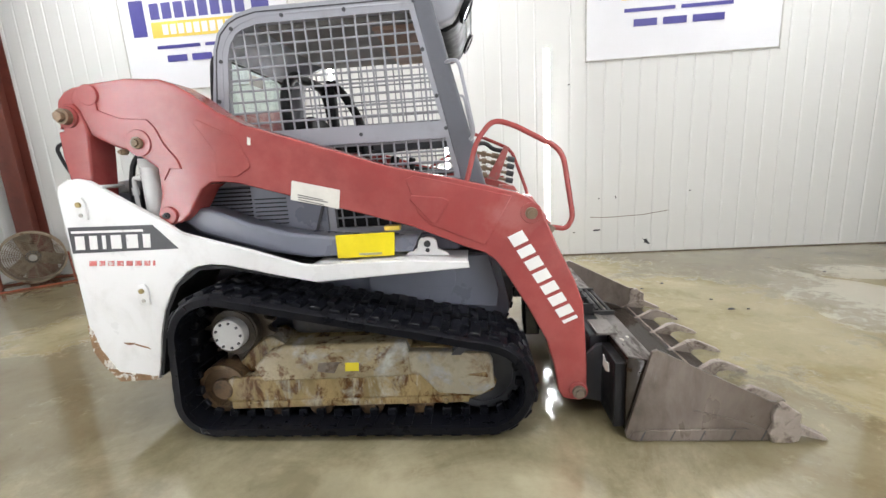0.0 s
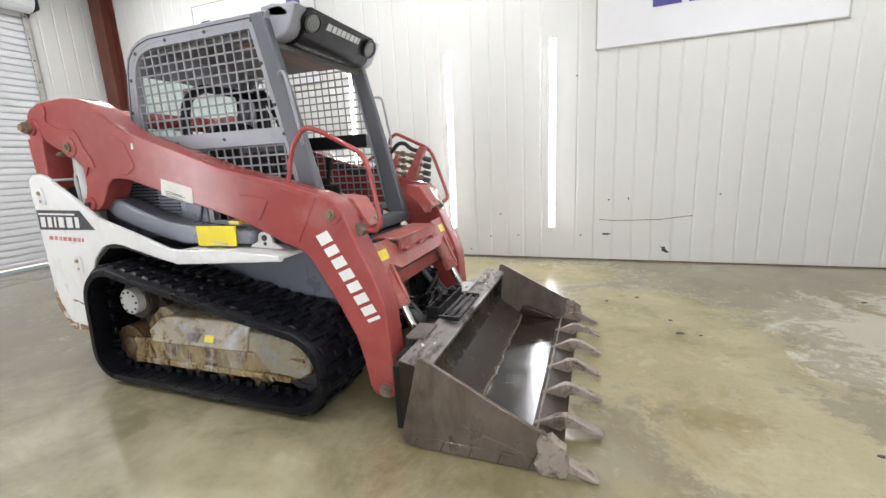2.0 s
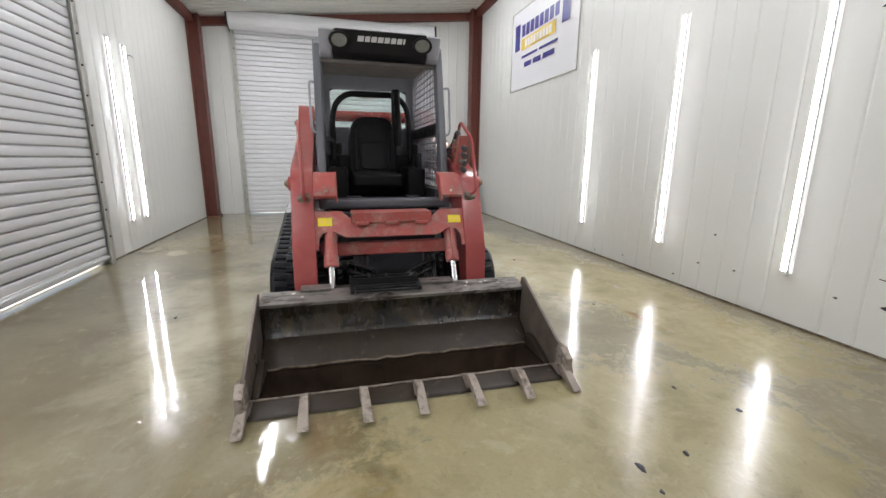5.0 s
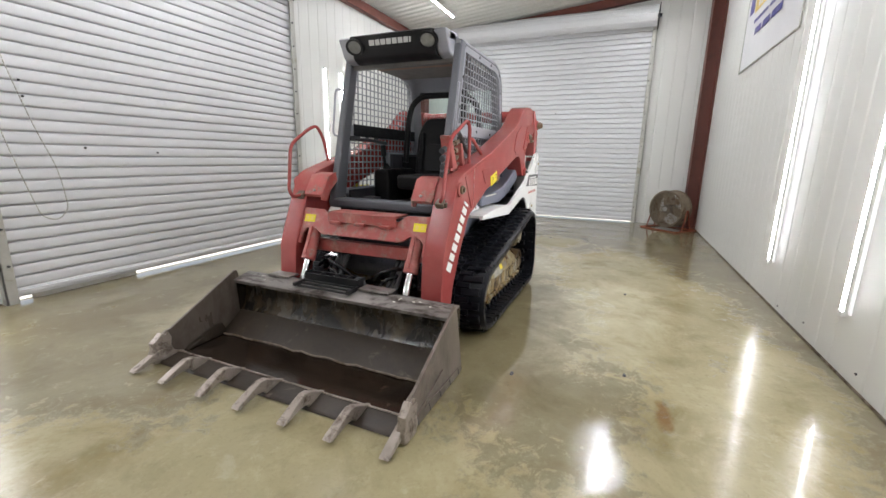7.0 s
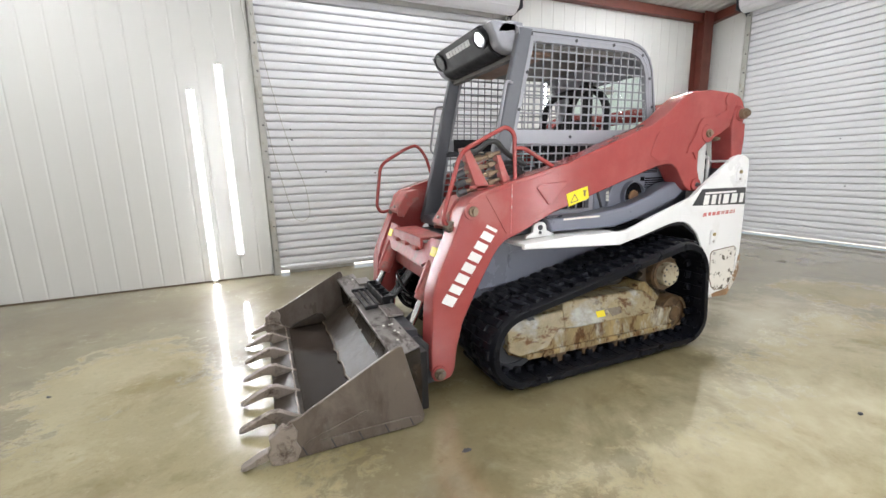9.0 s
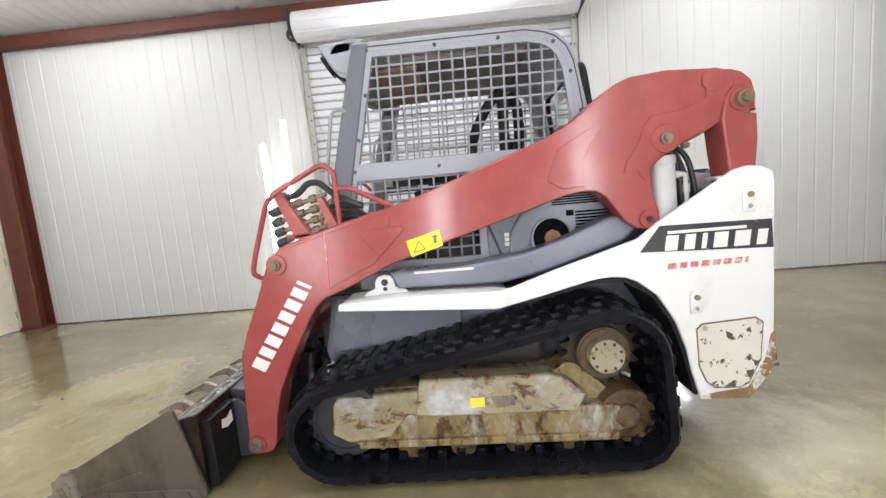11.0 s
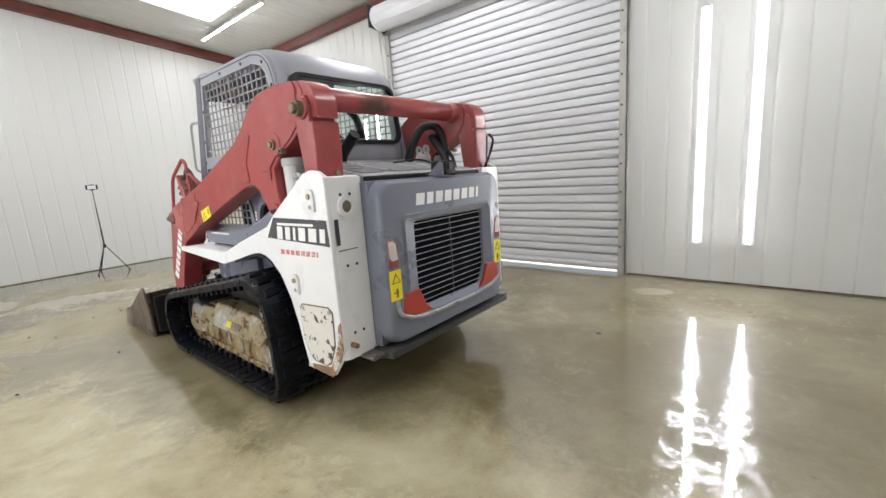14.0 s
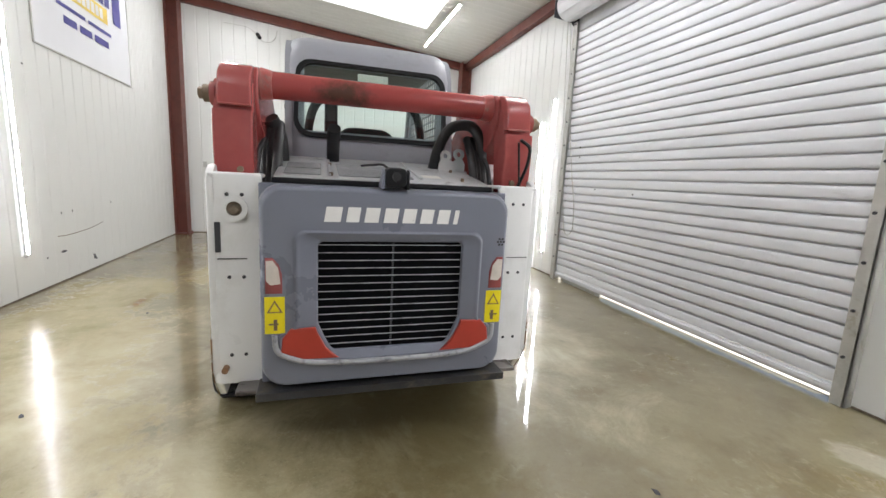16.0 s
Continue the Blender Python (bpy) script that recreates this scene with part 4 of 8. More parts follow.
    prism(bm, [(0.28, 1.255), (0.44, 1.235), (0.47, 1.215), (0.40, 1.11), (0.375, 1.11), (0.27, 1.235)] if s < 0 else [(0.20, 1.288), (0.40, 1.275), (0.425, 1.255), (0.34, 1.15), (0.315, 1.148), (0.19, 1.27)], 0.740, 0.748, 0.004)
    part("pressed_panel", sheared(bm, s), RED, arm)
    link = part("rear_link", sheared(prism(bmesh.new(), LINK, 0.588, 0.752, 0.012), s), RED, loader, "red rear link between arm and body")
    bm = bmesh.new()
    cyl(bm, (-1.412, 0.74, 1.735), (-1.412, 0.765, 1.735), 0.052, 24, bev=0.005)
    part("boss", sheared(bm, s), RED, link)
    bm = bmesh.new()
    cyl(bm, (-1.412, 0.76, 1.735), (-1.412, 0.795, 1.735), 0.038, 20, bev=0.004)
    cyl(bm, (-1.412, 0.79, 1.735), (-1.412, 0.815, 1.735), 0.026, 6, bev=0.003)
    part("pin", sheared(bm, s), PIN, link, "greasy pivot pin with a nut")
    bm = bmesh.new()
    cyl(bm, (-1.49, 0.64, 1.41), (-1.505, 0.64, 1.41), 0.014, 12)
    part("bolt", sheared(bm, s), PIN, link)
    bm = bmesh.new()
    prism(bm, [(-1.22, 1.872), (-1.25, 1.884), (-1.385, 1.880), (-1.435, 1.862), (-1.478, 1.822), (-1.494, 1.765), (-1.496, 1.688), (-1.40, 1.684), (-1.22, 1.75)], 0.592, 0.728, 0.010, segments=3)
    part("top_cap", sheared(bm, s), RED, link, "folded red cap over the link's head")
    part("cap_edge", sheared(sweep(bmesh.new(), [(-1.496, 0.60, 1.688), (-1.496, 0.722, 1.688)], 0.005, 6), s), RED_WORN, link, "chipped lower edge of the cap")

    # lift cylinder behind the side panel
    bm = bmesh.new()
    cyl(bm, (-1.10, s * 0.675, 1.50), (-1.12, s * 0.675, 0.95), 0.058, 28, bev=0.006)
    cyl(bm, (-1.098, s * 0.675, 1.515), (-1.10, s * 0.675, 1.47), 0.064, 28, bev=0.006)
    lift = part("lift_cylinder", bm, CYL_GREY, loader, "light grey hydraulic lift cylinder")
    bm = bmesh.new()
    sweep(bm, [(-1.16, s * 0.70, 1.42), (-1.20, s * 0.70, 1.42), (-1.205, s * 0.70, 1.30), (-1.20, s * 0.70, 1.05)], 0.011, 10, 0.03)
    cyl(bm, (-1.15, s * 0.70, 1.42), (-1.175, s * 0.70, 1.42), 0.017, 6)
    cyl(bm, (-1.203, s * 0.70, 1.37), (-1.203, s * 0.70, 1.33), 0.017, 6)
    part("oil_pipe", bm, CYL_GREY, lift)
    hose = sweep(bmesh.new(), [(-1.27, s * 0.64, 1.05), (-1.28, s * 0.64, 1.35), (-1.25, s * 0.62, 1.52), (-1.15, s * 0.58, 1.60)], 0.014, 8, 0.08)
    part("hose", hose, HOSE, lift, "black hydraulic hose")

    for k in range(3):
        hose = sweep(bmesh.new(), [(-1.235 - 0.035 * k, s * (0.60 - 0.03 * k), 1.00), (-1.24 - 0.03 * k, s * (0.60 - 0.03 * k), 1.30), (-1.20 - 0.02 * k, s * (0.59 - 0.03 * k), 1.52), (-1.12, s * (0.57 - 0.02 * k), 1.66)], 0.026, 10, 0.1)
        part("hose", hose, HOSE, loader, "thick black hose beside the lift cylinder")

    # tilt cylinder, front guard and hose bracket
    bm = bmesh.new()
    cyl(bm, (0.945, s * 0.455, 0.90), (1.105, s * 0.455, 0.573), 0.047, 24, bev=0.006)
    cyl(bm, (1.08, s * 0.455, 0.624), (1.115, s * 0.455, 0.552), 0.053, 24, bev=0.006)
    prism(bm, [(1.02, 0.80), (1.06, 0.815), (1.155, 0.61), (1.125, 0.58)], s * 0.455 - 0.012, s * 0.455 + 0.012)
    tilt = part("tilt_cylinder", bm, RED_WORN, loader, "worn red bucket cylinder")
    bm = bmesh.new()
    cyl(bm, (1.11, s * 0.455, 0.562), (1.235, s * 0.455, 0.31), 0.024, 18)
    part("rod", bm, CHROME, tilt, "polished chrome rod")
    bm = bmesh.new()
    prism(bm, [(0.80, 1.225), (0.90, 1.20), (0.99, 1.06), (0.985, 1.01), (0.93, 1.0), (0.88, 1.08), (0.79, 1.15)], s * 0.40 - 0.008, s * 0.40 + 0.008, 0.006)
    prism(bm, [(0.79, 1.22), (0.90, 1.205), (1.0, 1.055), (0.985, 1.035), (0.89, 1.18), (0.79, 1.20)], min(s * 0.40, s * 0.56), max(s * 0.40, s * 0.56), 0.004)
    cover = part("cylinder_cover", bm, RED_WORN, loader, "faded red cover plate with scuffs")
    bm = bmesh.new()
    cyl(bm, (0.98, s * 0.47, 1.085), (0.992, s * 0.47, 1.09), 0.010, 8)
    part("bolt", bm, STEEL, cover)
    bm = bmesh.new()
    box(bm, -0.03, 0.03, -0.03, 0.03, -0.035, 0.035, 0.005, pose(0.965, s * 0.62, 1.03, 0, 35, 0))
    cyl(bm, (0.965, s * 0.58, 1.03), (0.965, s * 0.67, 1.03), 0.022, 14)
    part("latch_block", bm, MUDGREY, cover, "dirty steel latch")


for side in (1, -1):
    loader_arm(side)

# cross tube and front cross member
bm = bmesh.new()
cyl(bm, (-1.28, -0.60, 1.822), (-1.28, 0.60, 1.822), 0.064, 32)
tube = part("cross_tube", bm, TUBE_RED, loader, "red tube between the arms, sooty in the middle")
for s in (1, -1):
    part("weld_collar", cyl(bmesh.new(), (-1.28, s * 0.545, 1.822), (-1.28, s * 0.60, 1.822), 0.066, 32, r2=0.076), RED_WORN, tube, "worn collar welded to the arm")
bm = bmesh.new()
CROSS = [(-0.57, 0.95), (-0.37, 0.945), (-0.31, 0.895), (0.31, 0.895), (0.37, 0.945), (0.57, 0.95), (0.57, 0.66), (0.535, 0.66), (0.53, 0.745), (0.50, 0.785), (0.42, 0.79), (0.375, 0.76), (0.34, 0.745),
         (-0.34, 0.745), (-0.375, 0.76), (-0.42, 0.79), (-0.50, 0.785), (-0.53, 0.745), (-0.535, 0.66), (-0.57, 0.66)]
tilted = Matrix.Translation((1.03, 0, 0.8)) @ Matrix.Rotation(radians(-22), 4, "Y") @ Matrix.Translation((0, 0, -0.8))
prism(bm, CROSS, 0.0, 0.022, 0.004, "x", m=tilted)
cross = part("cross_member", bm, RED_WORN, loader, "worn red plate between the arms")
bm = bmesh.new()
box(bm, 0.92, 0.985, -0.53, 0.53, 0.60, 0.70, 0.012)
part("lower_bar", bm, RED_WORN, cross)
bm = bmesh.new()
box(bm, 0.86, 1.05, -0.30, 0.30, 0.915, 0.935, 0.006)
box(bm, 1.03, 1.05, -0.30, 0.30, 0.86, 0.93, 0.004)
for y in (-0.22, 0.0, 0.22):
    box(bm, 1.04, 1.075, y - 0.045, y + 0.045, 0.845, 0.868, 0.004)
part("step_plate", bm, RED_WORN, cross, "scuffed pinkish step plate")
for s, x in ((-1, 1.058), (1, 1.058)):
    bm = bmesh.new()
    box(bm, 0.0225, 0.0255, s * 0.487 - 0.05, s * 0.487 + 0.05, 0.835, 0.895, 0, tilted)
    part("warning_sticker", bm, YELLOW, cross, "small yellow warning sticker")
    for k in range(2):
        bm = bmesh.new()
        box(bm, 0.0255, 0.0265, s * 0.487 - 0.035 + 0.045 * k, s * 0.487 - 0.01 + 0.045 * k, 0.85, 0.88, 0, tilted)
        part("sticker_print", bm, GOLD, cross)


# guard rails over the arms' front ends
def guard_rail(paths, label):
    bm = bmesh.new()
    for pts in paths:
        sweep(bm, pts, 0.0135, 12, 0.07)
    return part("guard_rail", bm, RED, loader, label)


guard_rail([[(0.56, -0.66, 1.31), (0.615, -0.66, 1.50), (0.70, -0.655, 1.60), (0.80, -0.65, 1.57), (1.045, -0.63, 1.435), (1.10, -0.62, 1.09), (1.07, -0.615, 1.03), (0.965, -0.60, 1.045)]], "bent red tube guard over the arm")
guard_rail([[(1.00, 0.63, 1.06), (1.035, 0.66, 1.09), (1.015, 0.66, 1.17), (0.905, 0.655, 1.485), (0.60, 0.66, 1.63), (0.54, 0.66, 1.59), (0.535, 0.66, 1.31)],
            [(0.535, 0.66, 1.50), (0.47, 0.66, 1.50), (0.25, 0.665, 1.385)]], "bent red tube guard round the hydraulic couplers")


# hydraulic couplers
coupler = part("coupler_bracket", box(bmesh.new(), 0.55, 0.84, 0.625, 0.637, 1.262, 1.282, 0.003), RED_WORN, loader, "red bracket with hydraulic couplers")
for poly, y0, y1 in (([(0.886, 1.505), (0.842, 1.510), (0.700, 1.265), (0.790, 1.250)], 0.565, 0.637), ([(0.655, 1.462), (0.622, 1.462), (0.545, 1.29), (0.60, 1.275)], 0.58, 0.637)):
    part("upright", prism(bmesh.new(), poly, y0, y1, 0.005), RED_WORN, coupler)
for k in range(4):
    bm = bmesh.new()
    z = 1.240 + 0.055 * k
    x = 0.885 + 0.006 * k
    cyl(bm, (x, 0.60, z), (0.61, 0.60, z + 0.075), 0.0125, 12)
    cyl(bm, (x - 0.10, 0.60, z + 0.028), (x - 0.16, 0.60, z + 0.044), 0.021, 12, bev=0.003)
    cyl(bm, (0.70, 0.60, z + 0.051), (0.665, 0.60, z + 0.060), 0.023, 6)
    body = part("coupler", bm, PIN, coupler, "steel quick coupler")
    bm = cyl(bmesh.new(), (x + 0.022, 0.60, z - 0.006), (x - 0.035, 0.60, z + 0.010), 0.022, 14, bev=0.004)
    part("cap", bm, DARK, body, "dark dust cap")
for k in range(3):
    hose = sweep(bmesh.new(), [(0.60, 0.585, 1.33 + 0.04 * k), (0.50, 0.575, 1.36 + 0.03 * k), (0.40, 0.57, 1.33), (0.25, 0.565, 1.36 - 0.03 * k), (0.05, 0.56, 1.40)], 0.014, 8, 0.1)
    part("hose", hose, HOSE, coupler, "black hydraulic hose")
hose = sweep(bmesh.new(), [(0.42, 0.60, 1.40), (0.55, 0.61, 1.46), (0.64, 0.61, 1.545), (0.70, 0.61, 1.545), (0.76, 0.60, 1.49), (0.84, 0.60, 1.475)], 0.017, 10, 0.05)
part("hose", hose, HOSE, coupler, "black hydraulic hose")

# ---- white side bodies ----
BODY = [(-1.553, 1.36), (-1.54, 1.40), (-1.49, 1.425), (-1.43, 1.432), (-1.37, 1.418), (-1.32, 1.385), (-1.02, 1.20), (-0.927, 1.13), (-0.74, 1.074), (-0.52, 1.008), (-0.31, 0.938), (-0.243, 0.930), (0.20, 0.937),
        (0.55, 0.918), (0.556, 0.885), (-0.236, 0.838), (-0.432, 0.881), (-0.707, 0.947), (-0.788, 0.955), (-0.86, 0.947), (-0.92, 0.922), (-1.012, 0.845), (-1.09, 0.713), (-1.14, 0.567), (-1.165, 0.449), (-1.203, 0.315),
        (-1.433, 0.305), (-1.515, 0.41), (-1.553, 0.48)]
REAR_POST = [(-1.558, 0.575), (-1.558, 0.76), (-1.545, 0.785), (-1.52, 0.797), (-1.30, 0.797), (-1.30, 0.775), (-1.50, 0.775), (-1.53, 0.75), (-1.53, 0.575)]
WEAR_PANEL = [(-1.19, 0.665), (-1.215, 0.69), (-1.46, 0.705), (-1.495, 0.68), (-1.485, 0.50), (-1.43, 0.385), (-1.39, 0.365), (-1.275, 0.37), (-1.235, 0.40), (-1.20, 0.48)]


def side_body(s):
    bm = bmesh.new()
    prism(bm, BODY, s * 0.765, s * 0.80, 0.008)
    side = part("side_panel", bm, WHITE, loader, "white painted side panel, chipped near the bottom")
    bm = bmesh.new()
    prism(bm, [(x, s * y) for x, y in REAR_POST], 0.42, 1.385, 0.0, "z")
    box(bm, -1.555, -1.36, min(s * 0.58, s * 0.79), max(s * 0.58, s * 0.79), 1.375, 1.395, 0.008)
    part("rear_post", bm, WHITE, side)
    for z in (1.30, 0.93, 0.56):
        for y in (0.655, 0.715):
            part("bolt_hole", cyl(bmesh.new(), (-1.556, s * y, z), (-1.5605, s * y, z), 0.0085, 10), INK, side)
    part("panel_joint", box(bmesh.new(), -1.5615, -1.558, min(s * 0.64, s * 0.76), max(s * 0.64, s * 0.76), 1.012, 1.016), INK, side)
    if s > 0:
        bm = bmesh.new()
        ring(bm, (-1.564, 0.686, 1.238), (1, 0, 0), 0.056, 0.032, 0.014, 32)
        part("hole_ring", bm, WHITE, side)
        bm = bmesh.new()
        cyl(bm, (-1.556, 0.686, 1.238), (-1.5595, 0.686, 1.238), 0.033, 24)
        cyl(bm, (-1.5595, 0.686, 1.232), (-1.566, 0.686, 1.232), 0.020, 6, bev=0.003)
        part("hole_back", bm, MUDGREY, side, "brown shadowed hole")
    if s > 0:
        part("wear_panel", prism(bmesh.new(), WEAR_PANEL, 0.80, 0.806, 0.003), WHITE_CHIP, side, "white access panel with flaking paint")
        part("panel_gap", prism(bmesh.new(), [(-1.34 + (x + 1.34) * 1.035, 0.53 + (z - 0.53) * 1.04) for x, z in WEAR_PANEL], 0.80, 0.8035, 0), MUDGREY, side, "dirty gap round the access panel")
        for x, z in ((-1.225, 0.675), (-1.475, 0.685)):
            part("screw", cyl(bmesh.new(), (x, 0.80, z), (x, 0.812, z), 0.012, 6), STEEL, side)
    else:
        for poly in ([(-1.305, 0.520), (-1.30, 0.528), (-1.23, 0.505), (-1.215, 0.492), (-1.27, 0.508)], [(-1.37, 0.535), (-1.30, 0.532), (-1.31, 0.522), (-1.345, 0.519)]):
            part("paint_chip", prism(bmesh.new(), poly, -0.8012, -0.80), RUST, side, "rusty chip in the paint")
    bm = bmesh.new()
    prism(bm, [(-1.205, 0.33), (-1.20, 0.312), (-1.435, 0.302), (-1.52, 0.412), (-1.556, 0.49), (-1.556, 0.64), (-1.535, 0.62), (-1.51, 0.50), (-1.43, 0.36), (-1.30, 0.345)], s * 0.798, s * 0.803, 0)
    part("rust_edge", bm, RUST_PATCH, side, "rust along the bottom edge")
    for x, z in ((-1.43, 1.29), (-1.185, 0.82)):
        bm = bmesh.new()
        prism(bm, [(x - 0.028, z - 0.07), (x + 0.028, z - 0.07), (x + 0.03, z + 0.02), (x + 0.016, z + 0.045), (x - 0.016, z + 0.045), (x - 0.03, z + 0.02)], s * 0.798, s * 0.815, 0.006)
        part("bolt_pad", bm, WHITE, side)
        bm = bmesh.new()
        cyl(bm, (x, s * 0.812, z + 0.01), (x, s * 0.824, z + 0.01), 0.014, 10)
        part("bolt", bm, BRASS, side, "yellow zinc bolt")
        bm = bmesh.new()
        cyl(bm, (x, s * 0.812, z - 0.045), (x, s * 0.82, z - 0.045), 0.011, 6)
        part("bolt", bm, STEEL, side)
    # model plate and word mark
    bm = bmesh.new()
    if s > 0:
        prism(bm, [(-0.93, 1.065), (-1.025, 1.185), (-1.535, 1.178), (-1.545, 1.043)], 0.8, 0.8025)
        prism(bm, [(-1.557, 1.178), (-1.557, 1.043), (-1.5605, 1.043), (-1.5605, 1.178)], 0.745, 0.768)
    else:
        prism(bm, [(-0.945, 1.048), (-1.065, 1.178), (-1.535, 1.185), (-1.54, 1.045)], -0.8025, -0.8)
    plate = part("model_decal", bm, DECAL, side, "black stripe decal with scuffed white shapes")
    bm = bmesh.new()
    y = 0.8025 if s > 0 else -0.8045
    if s > 0:
        strip(bm, (-1.06, 1.150), (-1.42, 1.150), 0.014, y, 0.002)
    else:
        strip(bm, (-1.12, 1.152), (-1.52, 1.158), 0.012, y, 0.002)
    part("decal_line", bm, LETTER, side)
    a, b = (-1.05, -1.515) if s > 0 else (-1.51, -1.09)
    mark_parts("decal_shape", (a, s * 0.8025, 1.10), (b - a, 0, -0.003), (0, 0, 0.072), (0, s * 0.002, 0), (0.9, 0.75, 0.35, 1.0, 1.1, 0.7), LETTER, side, "white shape on the black decal", None, 0.5)
    a, b = (-1.06, -1.43) if s > 0 else (-1.46, -1.09)
    mark_parts("word_mark", (a, s * 0.80, 0.988), (b - a, 0, 0.006 if s > 0 else -0.012), (0, 0, 0.027), (0, s * 0.002, 0), WORD, LETTER_RED, side, "small red slanted block", None, 0.4)
    # fender shelf with tie-down lug
    bm = bmesh.new()
    prism(bm, [(-0.30, 0.905), (-0.24, 0.925), (0.20, 0.932), (0.546, 0.914), (0.546, 0.895), (-0.24, 0.90)], min(s * 0.50, s * 0.765), max(s * 0.50, s * 0.765), 0.004)
    part("fender", bm, WHITE, side, "white fender shelf above the track")
    bm = bmesh.new()
    prism(bm, [(0.21, 0.93), (0.45, 0.922), (0.44, 0.94), (0.39, 0.96), (0.385, 1.0), (0.37, 1.02), (0.335, 1.028), (0.30, 1.02), (0.285, 1.0), (0.28, 0.965), (0.235, 0.95)], s * 0.645 - 0.012, s * 0.645 + 0.012, 0.004)
    part("tie_down_lug", bm, WHITE, side, "white tie-down lug")
    bm = bmesh.new()
    cyl(bm, (0.335, s * 0.656, 0.99), (0.335, s * 0.664, 0.99), 0.018, 16)
    cyl(bm, (0.335, s * 0.65, 0.955), (0.335, s * 0.66, 0.955), 0.012, 8)
    part("eye", bm, INK, side)


for side in (1, -1):
    side_body(side)

# ---- chassis, engine covers, rear hood ----
bm = bmesh.new()
prism(bm, [(-1.50, 0.46), (-1.45, 0.36), (-1.1, 0.30), (0.55, 0.30), (0.74, 0.42), (0.78, 0.55), (0.70, 0.90), (0.55, 0.93), (-1.50, 0.93)], -0.42, 0.42, 0.012)
chassis = part("chassis", bm, GREY, loader, "dark grey chassis between the tracks")
for s in (1, -1):
    bm = bmesh.new()
    prism(bm, [(0.66, 0.88), (0.10, 0.86), (-0.05, 0.80), (-0.05, 0.64), (0.45, 0.58), (0.70, 0.56), (0.72, 0.66)], s * 0.42, s * 0.47, 0.008)
    part("side_plate", bm, GREY, chassis)
    bm = bmesh.new()
    prism(bm, rounded_loop([(0.22, 0.70), (0.46, 0.68), (0.47, 0.80), (0.22, 0.82)], 0.04), min(s * 0.468, s * 0.474), max(s * 0.468, s * 0.474), 0.002)
    part("hatch", bm, GREY, chassis, "pressed grey hatch")
    bm = bmesh.new()
    prism(bm, [(-0.40, 0.86), (-0.72, 0.93), (-0.86, 0.925), (-0.99, 0.84), (-1.07, 0.71), (-1.12, 0.56), (-1.18, 0.33), (-1.20, 0.33), (-1.145, 0.57), (-1.09, 0.72), (-1.00, 0.86), (-0.87, 0.945), (-0.72, 0.945), (-0.40, 0.88)], min(s * 0.42, s * 0.79), max(s * 0.42, s * 0.79), 0)
    part("wheel_arch", bm, BLACK, chassis, "black wheel arch liner")
    bm = bmesh.new()
    prism(bm, [(-0.05, 0.86), (-0.60, 0.96), (-1.50, 0.96), (-1.50, 0.42), (-1.20, 0.34), (-1.22, 0.80), (-0.9, 0.96)], s * 0.42, s * 0.60, 0)
    part("inner_panel", bm, BLACK, chassis)
bm = bmesh.new()
box(bm, 0.66, 0.80, -0.40, 0.40, 0.56, 0.72, 0.02)
box(bm, 0.50, 0.78, -0.46, 0.46, 0.86, 0.895, 0.008)
part("front_plate", bm, DARK, chassis, "dark front plate under the cab")
for k in range(7):
    y = -0.30 + 0.03 * k if k < 4 else 0.12 + 0.04 * k
    hose = sweep(bmesh.new(), [(0.74, y, 0.66), (0.90, y * 0.95, 0.62), (1.02, y * 0.9, 0.50 - 0.02 * (k % 3)), (1.10, y * 0.9, 0.40), (1.20, y, 0.34)], 0.017, 8, 0.1)
    part("hose", hose, HOSE, chassis, "black hose to the bucket carrier")
for s in (1, -1):
    bm = box(bmesh.new(), 0.86, 0.95, s * 0.36 - 0.075, s * 0.36 + 0.075, 0.36, 0.56, 0.012)
    for z in (0.41, 0.47, 0.53):
        for y in (-0.04, 0.035):
            cyl(bm, (0.94, s * 0.36 + y, z), (0.992, s * 0.36 + y, z + 0.008), 0.024, 12, bev=0.004)
            cyl(bm, (0.985, s * 0.36 + y, z + 0.007), (1.012, s * 0.36 + y, z + 0.010), 0.018, 6, bev=0.003)
    valve = part("valve_block", bm, GLOSS_BLACK, chassis, "glossy black valve block with fittings")
    for k, z in enumerate((0.42, 0.48, 0.54)):
        part("hose", sweep(bmesh.new(), [(1.005, s * 0.325, z), (1.05, s * 0.30, z + 0.01), (1.06, s * (0.24 - 0.03 * k), z - 0.03), (1.03, s * (0.18 - 0.04 * k), z - 0.10), (0.95, s * (0.16 - 0.03 * k), z - 0.14)], 0.015, 10, 0.04), GLOSS_BLACK, valve)

bm = bmesh.new()
for s in (1, -1):
    box(bm, -1.50, -0.23, min(s * 0.488, s * 0.535), max(s * 0.488, s * 0.535), 0.93, 1.338, 0.01)
    box(bm, -0.235, 0.50, min(s * 0.488, s * 0.533), max(s * 0.488, s * 0.533), 0.93, 1.028, 0.01)
box(bm, -1.50, -0.88, -0.487, 0.487, 0.93, 1.33, 0.01)
engine = part("engine_cover", bm, GREY, loader, "grey side covers under the lift arms")
BAND = [(0.30, 1.045), (-0.08, 1.05), (-0.40, 1.085), (-0.62, 1.15), (-0.82, 1.235), (-0.97, 1.25), (-0.98, 1.18), (-0.90, 1.11), (-0.72, 1.05), (-0.50, 0.985), (-0.30, 0.945), (0.26, 0.955)]
